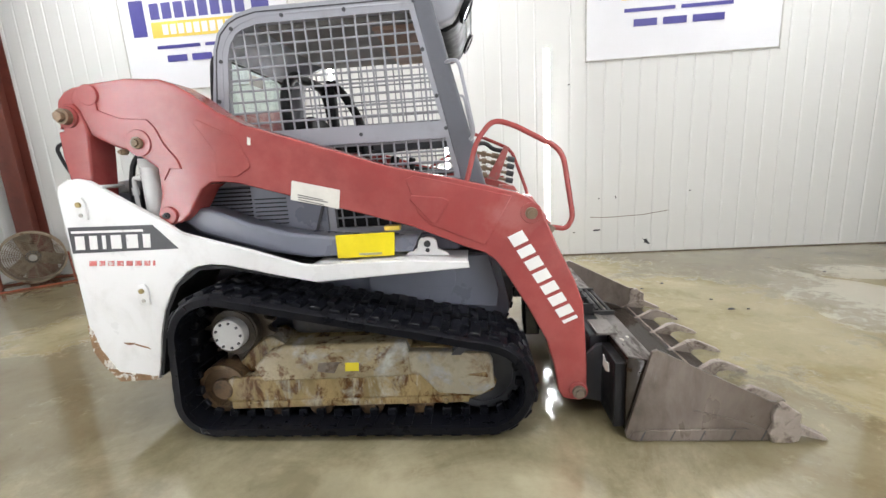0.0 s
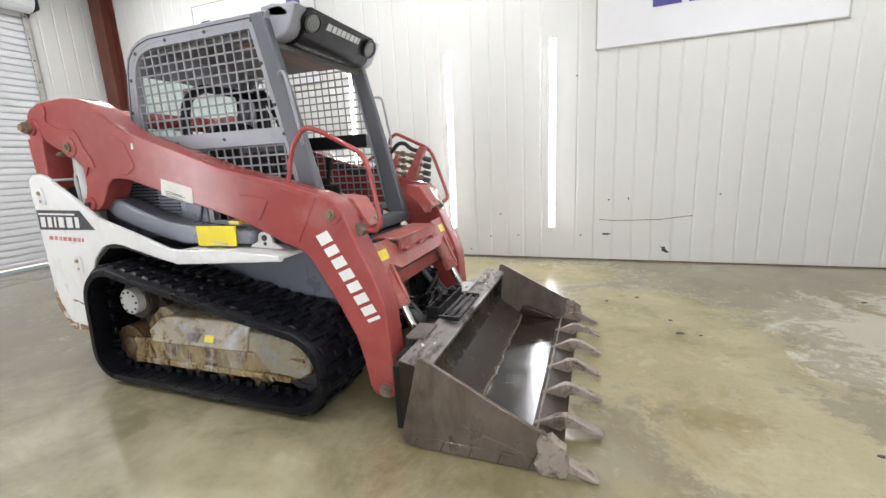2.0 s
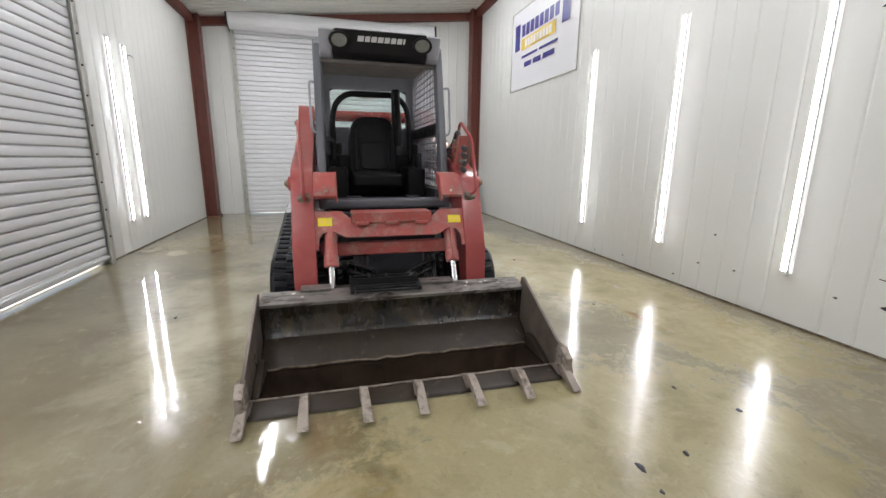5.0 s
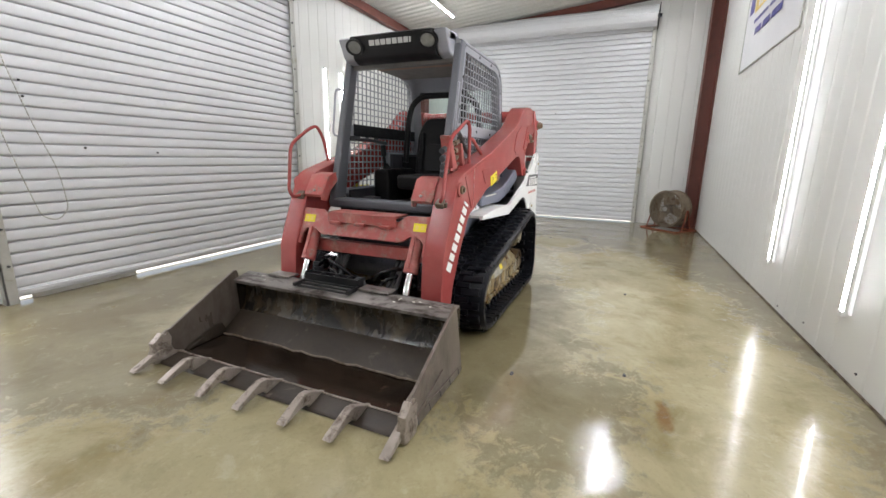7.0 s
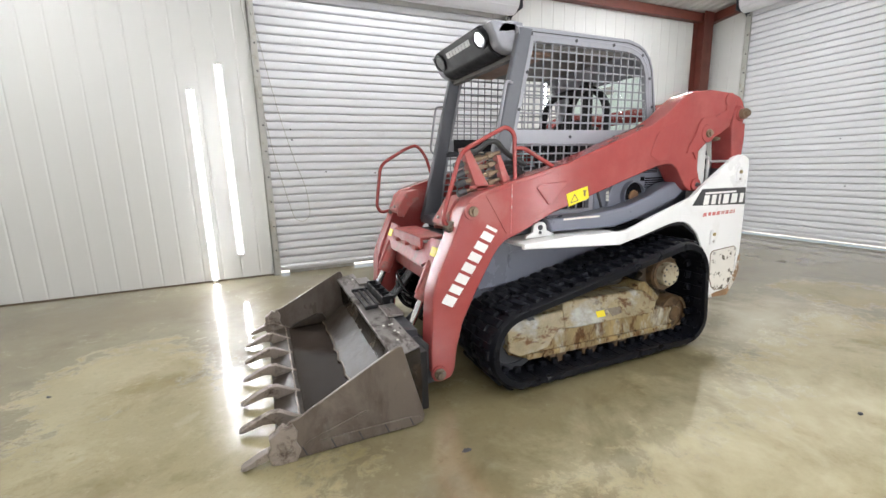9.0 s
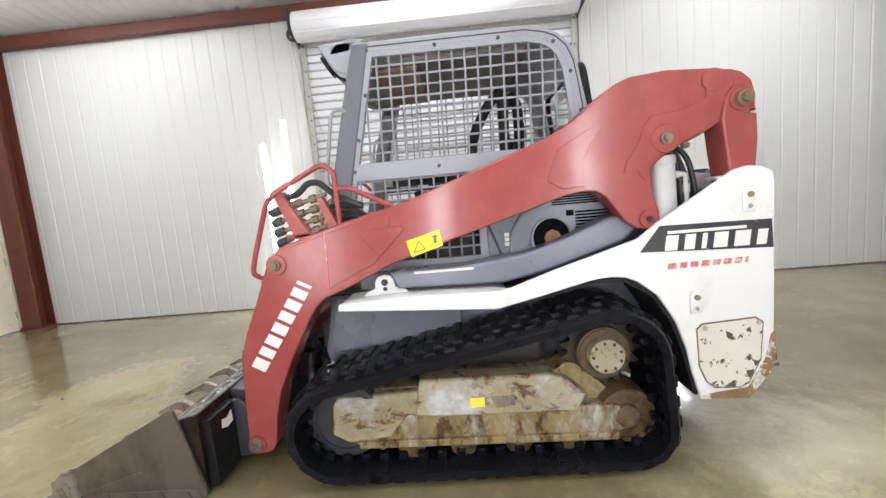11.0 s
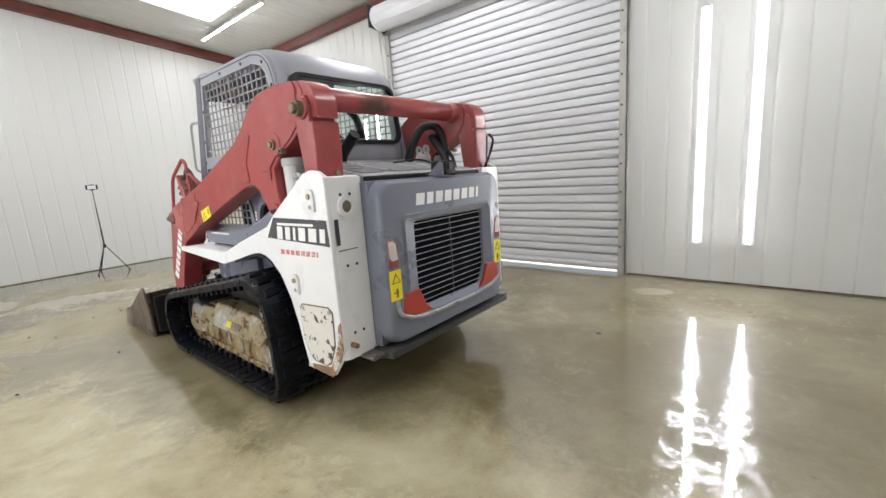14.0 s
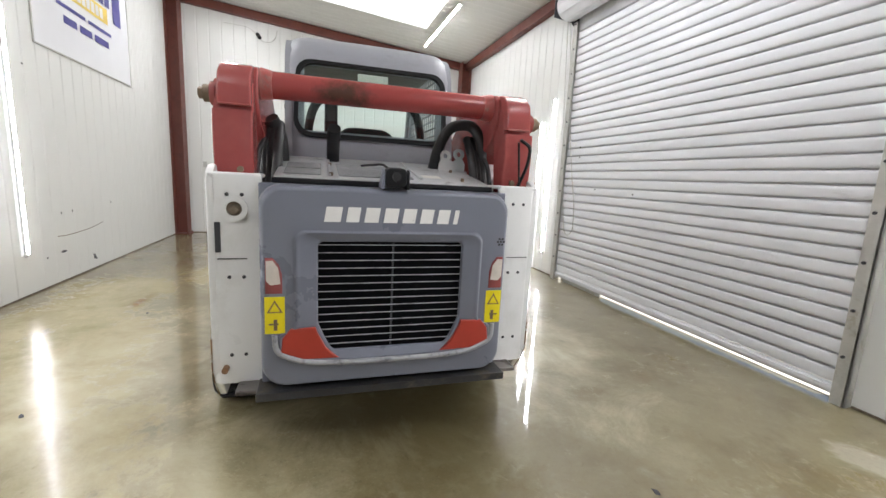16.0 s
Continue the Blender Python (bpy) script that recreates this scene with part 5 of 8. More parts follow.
for s in (1, -1):
    bm = bmesh.new()
    prism(bm, BAND, min(s * 0.53, s * 0.69), max(s * 0.53, s * 0.69), 0.02, segments=3)
    part("fender_band", bm, GREY, engine, "curved grey plastic band")
    for k in range(8 if s < 0 else 0):
        z = 1.325 - 0.022 * k
        part("vent_slat", box(bmesh.new(), -0.95, -0.66, s * 0.545 - 0.012, s * 0.545 + 0.012, z, z + 0.008, 0.002), BLACK, engine)
    bm = bmesh.new()
    prism(bm, [(-0.22, 1.27), (-0.30, 1.05), (-0.315, 1.05), (-0.235, 1.27)], s * 0.535, s * 0.545)
    part("panel_gap", bm, INK, engine)
bm = bmesh.new()
prism(bm, [(-0.33, 1.04), (-0.36, 1.20), (-0.42, 1.30), (-0.54, 1.385), (-0.90, 1.385), (-0.93, 1.20), (-0.86, 1.10), (-0.60, 1.03)], 0.535, 0.562, 0.010)
part("intake_housing", bm, GREY, engine)
bm = bmesh.new()
ring(bm, (-0.565, 0.575, 1.152), (0, 1, 0), 0.106, 0.098, 0.05, 36)
part("intake_ring", bm, GREY, engine, "round grey exhaust collar")
# flat black disc in place of the shaded hollow
part("exhaust_shade", cyl(bmesh.new(), (-0.565, 0.562, 1.152), (-0.565, 0.574, 1.152), 0.099, 32), SHADE_BLACK, engine, "black disc painted as the shaded exhaust opening")
bm = cyl(bmesh.new(), (-0.572, 0.57, 1.145), (-0.572, 0.588, 1.145), 0.046, 8, bev=0.004)
part("pipe_end", bm, RUST, engine, "rusty pipe end")
# the slots are black strips on the surface, their shade painted
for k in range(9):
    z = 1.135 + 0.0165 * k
    part("vent_slot_shade", box(bmesh.new(), -0.70 - 0.19 * min(1.0, (k + 2.0) / 8), -0.70, 0.562, 0.566, z, z + 0.010), SHADE_BLACK, engine)
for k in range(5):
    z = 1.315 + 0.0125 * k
    part("vent_slot_shade", box(bmesh.new(), -0.82, -0.58, 0.562, 0.566, z, z + 0.008), SHADE_BLACK, engine)
part("latch_hole_shade", box(bmesh.new(), -0.692, -0.652, 0.562, 0.567, 1.255, 1.285, 0.003), SHADE_BLACK, engine, "black square painted as a shaded latch hole")
bm = bmesh.new()
box(bm, -0.14, 0.17, 0.688, 0.691, 1.028, 1.04)
part("label_strip", bm, STICKER, engine)
bm = bmesh.new()
for i in range(3):
    box(bm, -0.345, -0.32, 0.56, 0.562, 1.12 + 0.025 * i, 1.14 + 0.025 * i)
part("label_strip", bm, STICKER, engine)
bm = bmesh.new()
prism(bm, [(-0.14, 0.94), (0.165, 0.945), (0.175, 1.07), (-0.14, 1.065)], -0.712, -0.70, 0.003)
manual = part("manual_box", bm, YELLOW, loader, "yellow document pouch")
bm = bmesh.new()
box(bm, -0.02, 0.10, -0.716, -0.712, 0.955, 0.965)
part("pouch_slot", bm, STEEL, manual)
bm = bmesh.new()
box(bm, 0.12, 0.20, -0.70, -0.64, 1.075, 1.10, 0.004)
part("pouch_clip", bm, GOLD, manual)
for a, b, z0, z1 in ((-0.86, -0.68, 1.12, 1.14), (-0.64, -0.46, 1.12, 1.26)):
    for k in range(7):
        z = z0 + (z1 - z0) * k / 6
        part("vent_slat", box(bmesh.new(), a, b, -0.546, -0.535, z, z + 0.006), BLACK, engine)

HOOD = [(-1.615, 0.582), (-1.615, -0.582), (-1.50, -0.582), (-1.50, 0.582)]
bm = bmesh.new()
prism(bm, HOOD, 0.438, 1.3575, 0.006, "z", 2)
hood = part("rear_hood", bm, GREY, loader, "grey plastic engine door with a grille")
FACE_OUT = [(-0.581, 1.30), (-0.53, 1.356), (0.53, 1.356), (0.581, 1.30), (0.581, 0.74), (0.581, 0.68), (0.581, 0.50), (0.52, 0.440), (-0.52, 0.440), (-0.581, 0.50), (-0.581, 0.68), (-0.581, 0.74)]
FRAME_OUT = [(-0.43, 1.13), (-0.40, 1.16), (0.40, 1.16), (0.43, 1.13), (0.43, 0.72), (0.50, 0.70), (0.50, 0.62), (0.40, 0.565), (-0.40, 0.565), (-0.50, 0.62), (-0.50, 0.70), (-0.43, 0.72)]
HOLE = [(-0.335, 1.10), (-0.32, 1.115), (0.32, 1.115), (0.335, 1.10), (0.335, 0.74), (0.325, 0.715), (0.30, 0.66), (0.27, 0.61), (-0.27, 0.61), (-0.30, 0.66), (-0.325, 0.715), (-0.335, 0.74)]
bm = bmesh.new()
loops = []
for poly, r, rows_ in ((FACE_OUT, 0.06, ((-1.606, 1.0), (-1.632, 0.9985), (-1.656, 0.993), (-1.676, 0.983), (-1.689, 0.969), (-1.697, 0.948))),
                       (FRAME_OUT, 0.030, ((-1.699, 1.025), (-1.702, 1.01), (-1.710, 0.998), (-1.7135, 0.984), (-1.712, 0.965), (-1.707, 0.94))),
                       (HOLE, 0.016, ((-1.698, 1.03), (-1.694, 1.008), (-1.690, 1.0), (-1.672, 1.0)))):
    for x, f in rows_:
        loops.append([bm.verts.new((x, y * f, 0.87 + (z - 0.87) * f)) for y, z in rounded_loop(poly, r)])
for a, b in zip(loops, loops[1:]):
    for k in range(len(a)):
        j = (k + 1) % len(a)
        bm.faces.new((a[k], a[j], b[j], b[k]))
part("hood_face", bm, GREY, hood, "grey moulded face with a raised rim round the grille")
# black sheet close behind the bars instead of a deep shaded recess
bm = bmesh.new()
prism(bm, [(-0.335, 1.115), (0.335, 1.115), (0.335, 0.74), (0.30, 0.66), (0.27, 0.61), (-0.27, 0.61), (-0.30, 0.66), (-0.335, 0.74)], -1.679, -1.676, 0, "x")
part("grille_back", bm, SHADE_BLACK, hood, "black sheet painted as the shaded depth behind the grille")
for k in range(14):
    z = 1.10 - 0.0355 * k
    half = 0.335 if z > 0.74 else 0.335 - (0.74 - z) * 0.48
    bm = bmesh.new()
    box(bm, -1.692, -1.686, -half, half, z - 0.0016, z + 0.0016, 0.0005)
    part("grille_bar", bm, LIP, hood, "thin pale grey grille bar")
bm = bmesh.new()
box(bm, -1.686, -1.680, -0.004, 0.004, 0.615, 1.11)
part("grille_post", bm, DARK, hood)
part("lower_lip", sweep(bmesh.new(), [(-1.700, 0.517, 0.70), (-1.708, 0.512, 0.62), (-1.711, 0.40, 0.568), (-1.712, 0.22, 0.553), (-1.712, -0.22, 0.553), (-1.711, -0.40, 0.568), (-1.708, -0.512, 0.62), (-1.700, -0.517, 0.70)], 0.013, 12, 0.10), LIP, hood, "pale scuffed lip under the grille")
for s in (1, -1):
    bm = bmesh.new()
    prism(bm, mirrored([(0.492, 0.62), (0.485, 0.685), (0.45, 0.725), (0.345, 0.728), (0.335, 0.70), (0.30, 0.63), (0.27, 0.600), (0.24, 0.578), (0.40, 0.582)], s), -1.7165, -1.69, 0.006, "x")
    part("corner_trim", bm, ORANGE, hood, "orange-red corner trim")
    bm = bmesh.new()
    prism(bm, mirrored([(0.553, 1.045), (0.52, 1.045), (0.495, 1.015), (0.482, 0.97), (0.482, 0.885), (0.553, 0.885)], s), -1.7015, -1.67, 0.006, "x")
    part("tail_lamp", bm, LAMP_RED, hood, "red tail lamp")
    bm = bmesh.new()
    prism(bm, mirrored([(0.548, 1.032), (0.52, 1.032), (0.498, 1.0), (0.490, 0.93), (0.53, 0.925), (0.548, 0.945)], s), -1.7035, -1.700, 0, "x")
    part("reversing_lens", bm, LAMP_CLEAR, hood, "clear reversing lens")
    bm = bmesh.new()
    prism(bm, mirrored([(0.556, 0.872), (0.474, 0.872), (0.474, 0.705), (0.556, 0.705)], s), -1.7005, -1.69, 0, "x")
    part("warning_sticker", bm, YELLOW, hood, "yellow warning sticker with pictograms")
    part("sticker_print", prism(bmesh.new(), mirrored([(0.548, 0.80), (0.515, 0.858), (0.482, 0.80)], s), -1.702, -1.7005, 0, "x"), PIN, hood)
    bm = box(bmesh.new(), -1.702, -1.7005, min(s * 0.52, s * 0.505), max(s * 0.52, s * 0.505), 0.72, 0.77)
    part("sticker_print", box(bm, -1.7025, -1.7005, min(s * 0.54, s * 0.50), max(s * 0.54, s * 0.50), 0.745, 0.752) or bm, PIN, hood)
    bm = bmesh.new()
    prism(bm, mirrored([(0.537, 0.806), (0.515, 0.845), (0.493, 0.806)], s), -1.703, -1.702, 0, "x")
    part("sticker_print", bm, YELLOW, hood)
mark_parts("word_mark", (-1.6965, 0.305, 1.2365), (0, -0.61, 0), (0, 0, 0.066), (-0.004, 0, 0), WORD, LETTER, hood, "white slanted block above the grille", None, 0.34)
bm = bmesh.new()
for k in range(7):
    a = 2 * math.pi * k / 6
    r = 0.016 if k < 6 else 0
    cyl(bm, (-1.690, -0.535 + r * math.cos(a), 1.12 + r * math.sin(a)), (-1.6995, -0.535 + r * math.cos(a), 1.12 + r * math.sin(a)), 0.006, 8)
part("speaker_holes", bm, INK, hood)
bm = bmesh.new()
prism(bm, [(-1.715, 0.395), (-1.715, 0.43), (-1.45, 0.432), (-1.45, 0.36), (-1.50, 0.36)], -0.60, 0.60, 0.006)
part("bumper_plate", bm, GUARD, loader, "dark mud-splashed bumper plate along the bottom")
for s in (1, -1):
    bm = bmesh.new()
    prism(bm, [(-1.66, 0.405), (-1.66, 0.425), (-1.50, 0.425), (-1.50, 0.405)], min(s * 0.60, s * 0.69), max(s * 0.60, s * 0.69), 0.004)
    part("tow_lip", bm, BLADE, loader, "bare steel lip")
bm = bmesh.new()
cyl(bm, (-1.55, 0.74, 0.50), (-1.60, 0.74, 0.50), 0.014, 10)
part("drain_stub", bm, RUST, loader)

# top cover with mesh panels, exhaust, camera
bm = bmesh.new()
TOP = [(-1.535, 1.362), (-1.53, 1.388), (-1.50, 1.397), (-0.875, 1.505), (-0.875, 1.34), (-1.50, 1.34)]
prism(bm, TOP, -0.53, 0.53, 0.01)
top = part("top_cover", bm, SILVER, loader, "silver-grey sloping engine cover with mesh panels")
slope = Matrix.Translation((-1.50, 0, 1.397)) @ Matrix.Rotation(-math.atan2(0.108, 0.625), 4, "Y")
for x0, x1, y0, y1 in ((0.02, 0.17, 0.32, 0.49), (0.20, 0.36, 0.32, 0.49), (0.02, 0.38, -0.13, 0.24)):
    bm = bmesh.new()
    box(bm, x0, x1, y0, y1, 0.0, 0.006, 0.002, slope)
    part("mesh_panel", bm, MESHGREY, top, "fine grey mesh panel")
for y in (-0.17, 0.28):
    part("seam_rib", box(bmesh.new(), 0.02, 0.60, y - 0.008, y + 0.008, 0.0, 0.012, 0.003, slope), SILVER, top)
part("cover_label", box(bmesh.new(), 0.10, 0.17, -0.30, -0.20, 0.0, 0.002, 0, slope), STICKER, top, "pale worn label")
for x, y in ((0.03, 0.275), (0.34, 0.275), (0.05, -0.40), (0.33, -0.42)):
    part("bolt", cyl(bmesh.new(), slope @ Vector((x, y, 0.0)), slope @ Vector((x, y, 0.016)), 0.010, 8, bev=0.002), PIN, top, "rusty bolt")
part("edge_seal", box(bmesh.new(), -1.548, -1.533, -0.535, 0.535, 1.358, 1.384, 0.005), BLACK, loader, "black seal between hood and cover")
bm = bmesh.new()
sweep(bm, [(-0.97, 0.251, 1.42), (-1.0, 0.251, 1.53), (-1.16, 0.251, 1.655)], 0.036, 16, 0.05)
part("exhaust_pipe", bm, BLACK, loader, "black exhaust stub, bent to the rear")
bm = bmesh.new()
prism(bm, rounded_loop([(-0.048, 1.362), (-0.048, 1.450), (0.048, 1.450), (0.048, 1.362)], 0.03), -1.715, -1.60, 0.008, "x")
rcam = part("rear_camera", bm, BLACK, loader, "black reversing camera")
for y in (-0.062, 0.050):
    part("bracket_cheek", prism(bmesh.new(), [(-1.705, 1.355), (-1.705, 1.432), (-1.685, 1.446), (-1.575, 1.362)], y, y + 0.012, 0.003), GREY if y > 0 else BLACK, rcam, "wedge-shaped bracket cheek")
bm = bmesh.new()
cyl(bm, (-1.713, 0.0, 1.412), (-1.722, 0.0, 1.412), 0.02, 18)
part("lens", bm, HOSE, rcam)
bm = bmesh.new()
sweep(bm, [(-1.60, 0.0, 1.43), (-1.50, 0.03, 1.47), (-1.35, 0.12, 1.46)], 0.006, 6, 0.04)
part("cable", bm, HOSE, rcam)
bm = bmesh.new()
prism(bm, [(-0.365, 1.462), (-0.365, 1.500), (-0.378, 1.530), (-0.430, 1.530), (-0.458, 1.522), (-0.472, 1.535), (-0.512, 1.540), (-0.530, 1.510), (-0.530, 1.462)], -1.108, -1.094, 0.002, "x")
for y, z in ((-0.405, 1.553), (-0.490, 1.566)):
    ring(bm, (-1.101, y, z), (1, 0, 0), 0.033, 0.015, 0.014, 20)
part("lifting_bracket", bm, CYL_GREY, loader, "pale grey lifting bracket with two eyes")
bm = box(bmesh.new(), -1.13, -1.07, -0.54, -0.355, 1.448, 1.466, 0.004)
part("bracket_foot", bm, CYL_GREY, loader)
part("hose", sweep(bmesh.new(), [(-1.02, -0.34, 1.42), (-1.08, -0.36, 1.60), (-1.13, -0.42, 1.73), (-1.17, -0.55, 1.74), (-1.20, -0.60, 1.62), (-1.20, -0.60, 1.42)], 0.032, 12, 0.14), HOSE, loader, "thick black hose arched behind the cab")
part("hose", sweep(bmesh.new(), [(-1.05, 0.52, 1.42), (-1.10, 0.53, 1.60), (-1.16, 0.57, 1.68)], 0.038, 12, 0.1), HOSE, loader, "thick black hose behind the cab")
bm = bmesh.new()
cyl(bm, (-1.52, -0.70, 1.40), (-1.56, -0.66, 1.62), 0.006, 8)
sweep(bm, [(-1.50, -0.70, 1.39), (-1.54, -0.73, 1.50), (-1.58, -0.72, 1.60), (-1.58, -0.66, 1.63)], 0.009, 8, 0.05)
part("antenna", bm, BLACK, loader, "short black aerial")


# ---- rubber tracks ----
WHEELS = [((0.600, 0.285), 0.280), ((-0.760, 0.558), 0.285), ((-0.855, 0.222), 0.218)]   # front idler, sprocket, rear idler: centre (x, z), outer radius of the track


def belt_path(shrink, step):
    """Points and outward normals along the loop round the three wheels, anticlockwise seen from the loader's right."""
    cs = [(Vector(c), r - shrink) for c, r in WHEELS]
    n = len(cs)
    normals = []
    for i in range(n):
        (a, ra), (b, rb) = cs[i], cs[(i + 1) % n]
        d = b - a
        u = d.normalized()
        k = (ra - rb) / d.length
        right = Vector((u.y, -u.x))
        normals.append(u * k + right * math.sqrt(1 - k * k))
    raw = []
    for i in range(n):
        c, r = cs[i]
        a0 = math.atan2(normals[i - 1].y, normals[i - 1].x)
        a1 = math.atan2(normals[i].y, normals[i].x)
        while a1 < a0:
            a1 += 2 * math.pi
        for k in range(25):
            a = a0 + (a1 - a0) * k / 24
            raw.append(c + r * Vector((math.cos(a), math.sin(a))))
    raw.append(raw[0])
    lengths = [0.0]
    for p, q in zip(raw, raw[1:]):
        lengths.append(lengths[-1] + (q - p).length)
    total = lengths[-1]
    count = round(total / step)
    out = []
    j = 0
    for i in range(count):
        s = total * i / count
        while lengths[j + 1] < s:
            j += 1
        t = (s - lengths[j]) / max(1e-9, lengths[j + 1] - lengths[j])
        p = raw[j].lerp(raw[j + 1], t)
        d = (raw[j + 1] - raw[j]).normalized()
        out.append((p, Vector((d.y, -d.x)), d))
    return out


def band(shrink0, shrink1, y0, y1):
    """A closed band of rubber between two depths."""
    bm = bmesh.new()
    outer = belt_path(shrink0, 0.03)
    rows_ = []
    for p, nrm, d in outer:
        q = p - nrm * (shrink1 - shrink0)
        rows_.append([bm.verts.new((p.x, y0 + 0.022, p.y)), bm.verts.new((p.x, y1 - 0.022, p.y)), bm.verts.new((p.x * 0.7 + q.x * 0.3, y1, p.y * 0.7 + q.y * 0.3)), bm.verts.new((q.x, y1, q.y)), bm.verts.new((q.x, y0, q.y)), bm.verts.new((p.x * 0.7 + q.x * 0.3, y0, p.y * 0.7 + q.y * 0.3))])
    n = len(rows_)
    for i in range(n):
        a, b = rows_[i], rows_[(i + 1) % n]
        for k in range(6):
            bm.faces.new((a[k], a[(k + 1) % 6], b[(k + 1) % 6], b[k]))
    return bm


def lug_mesh(width, length, height, skew):
    bm = bmesh.new()
    lo = [(-length / 2, -width / 2), (length / 2, -width / 2), (length / 2 + skew, width / 2), (-length / 2 + skew, width / 2)]
    bot = [bm.verts.new((x, y, -0.006)) for x, y in lo]
    mid = [bm.verts.new((x * 0.86, y * 0.97, height * 0.7)) for x, y in lo]
    top = [bm.verts.new((x * 0.62, y * 0.88, height)) for x, y in lo]
    for a, b in ((bot, mid), (mid, top)):
        for k in range(4):
            bm.faces.new((a[k], a[(k + 1) % 4], b[(k + 1) % 4], b[k]))
    bm.faces.new(top)
    bm.faces.new(bot[::-1])
    return shared(bm, RUBBER)


LUGS = [lug_mesh(0.155, 0.062, 0.019, 0.014), lug_mesh(0.155, 0.062, 0.019, -0.014), lug_mesh(0.11, 0.054, 0.019, 0.0)]


def leaning(bm, s):
    """Leans the upper part of a plate inwards."""
    for v in bm.verts:
        v.co.y -= s * max(0.0, v.co.z - 0.30) * 0.42


def rubber_track(s):
    y0, y1 = min(s * 0.465, s * 0.922), max(s * 0.465, s * 0.922)
    track = part("rubber_track", band(0.019, 0.072, y0, y1), RUBBER, loader, "black rubber track with worn tread blocks", 50)
    path = belt_path(0.020, 0.0505)
    path = path if len(path) % 2 == 0 else belt_path(0.020, 0.0505 * len(path) / (len(path) + 1))
    for i, (p, nrm, d) in enumerate(path):
        rot = Matrix(((d.x, 0, nrm.x, 0), (0, 1, 0, 0), (d.y, 0, nrm.y, 0), (0, 0, 0, 1)))
        mid = (y0 + y1) / 2
        if i % 2 == 0:
            spots = ((mid + 0.122, 0), (mid - 0.057, 2))
        else:
            spots = ((mid - 0.122, 1), (mid + 0.057, 2))
        for y, kind in spots:
            m = Matrix.Translation((p.x, y, p.y)) @ rot
            piece("tread_block", LUGS[kind], m, track)
    bm = bmesh.new()
    for i, (p, nrm, d) in enumerate(belt_path(0.072, 0.10)):
        rot = Matrix(((d.x, 0, -nrm.x, 0), (0, 1, 0, 0), (d.y, 0, -nrm.y, 0), (0, 0, 0, 1)))
        for y in (-0.05, 0.05):
            box(bm, -0.024, 0.024, y - 0.016, y + 0.016, -0.004, 0.042, 0.006, Matrix.Translation((p.x, (y0 + y1) / 2 + y, p.y)) @ rot, 1)
        box(bm, -0.02, 0.02, -0.20, 0.20, -0.004, 0.006, 0, Matrix.Translation((p.x, (y0 + y1) / 2, p.y)) @ rot)
    part("guide_teeth", bm, RUBBER, track, "rubber guide teeth inside the track")
    stub = shared(box(bmesh.new(), -0.011, 0.011, -0.016, 0.016, -0.002, 0.018, 0.003, None, 1), BLADE)
    for i, (p, nrm, d) in enumerate(belt_path(0.073, 0.10)):
        rot = Matrix(((d.x, 0, -nrm.x, 0), (0, 1, 0, 0), (d.y, 0, -nrm.y, 0), (0, 0, 0, 1)))
        y = s * 0.79
        piece("steel_stub", stub, Matrix.Translation((p.x, y, p.y)) @ rot, track)

    # undercarriage frame
    FRAME = [(0.665, 0.39), (0.64, 0.425), (0.21, 0.425), (0.195, 0.465), (-0.50, 0.455), (-0.57, 0.50), (-0.62, 0.50), (-0.70, 0.44), (-0.79, 0.345), (-0.865, 0.295), (-0.875, 0.175), (-0.76, 0.115), (0.05, 0.122), (0.53, 0.15), (0.655, 0.20), (0.68, 0.27)]
    bm = prism(bmesh.new(), FRAME, s * 0.50, s * 0.70, 0.014)
    prism(bm, [(0.672, 0.25), (0.62, 0.312), (-0.66, 0.302), (-0.80, 0.300), (-0.872, 0.25), (-0.872, 0.178), (-0.76, 0.117), (0.05, 0.124), (0.53, 0.152), (0.652, 0.202)], s * 0.69, s * 0.785, 0.016, segments=3)
    fr = part("track_frame", bm, MUD_RUST, loader, "track frame caked with dried mud and rust")
    bm = bmesh.new()
    prism(bm, [(0.205, 0.43), (0.19, 0.472), (-0.49, 0.462), (-0.57, 0.44), (-0.66, 0.36), (-0.60, 0.285), (0.13, 0.30), (0.22, 0.31)], s * 0.68, s * 0.804, 0.014, segments=3)
    leaning(bm, s)
    part("upper_plate", bm, MUD, fr)
    bm = bmesh.new()
    prism(bm, [(0.20, 0.42), (0.63, 0.41), (0.655, 0.37), (0.66, 0.23), (0.58, 0.18), (0.36, 0.20), (0.26, 0.31), (0.20, 0.31)], s * 0.68, s * 0.796, 0.012, segments=3)
    leaning(bm, s)
    part("front_plate", bm, MUD if s > 0 else MUD_PALE, fr, "grey muddy plate")
    bm = bmesh.new()
    prism(bm, [(0.52, 0.152), (0.53, 0.19), (-0.80, 0.165), (-0.80, 0.125)], s * 0.783, s * 0.808, 0.005)
    for k in range(6):
        x = 0.40 - 0.22 * k
        cyl(bm, (x, s * 0.80, 0.165), (x, s * 0.822, 0.165), 0.014, 6)
    part("lower_rail", bm, MUD_RUST, fr)
    bm = bmesh.new()
    prism(bm, [(-0.14, 0.375), (-0.065, 0.375), (-0.065, 0.335), (-0.14, 0.335)], s * 0.804, s * 0.8065)
    leaning(bm, s)
    part("yellow_tag", bm, YELLOW, fr, "small yellow tag")
    bm = bmesh.new()
    prism(bm, [(-0.17, 0.38), (-0.29, 0.375), (-0.295, 0.335), (-0.20, 0.325)], s * 0.804, s * 0.8065)
    leaning(bm, s)
    part("cover_plate", bm, MUDGREY, fr)
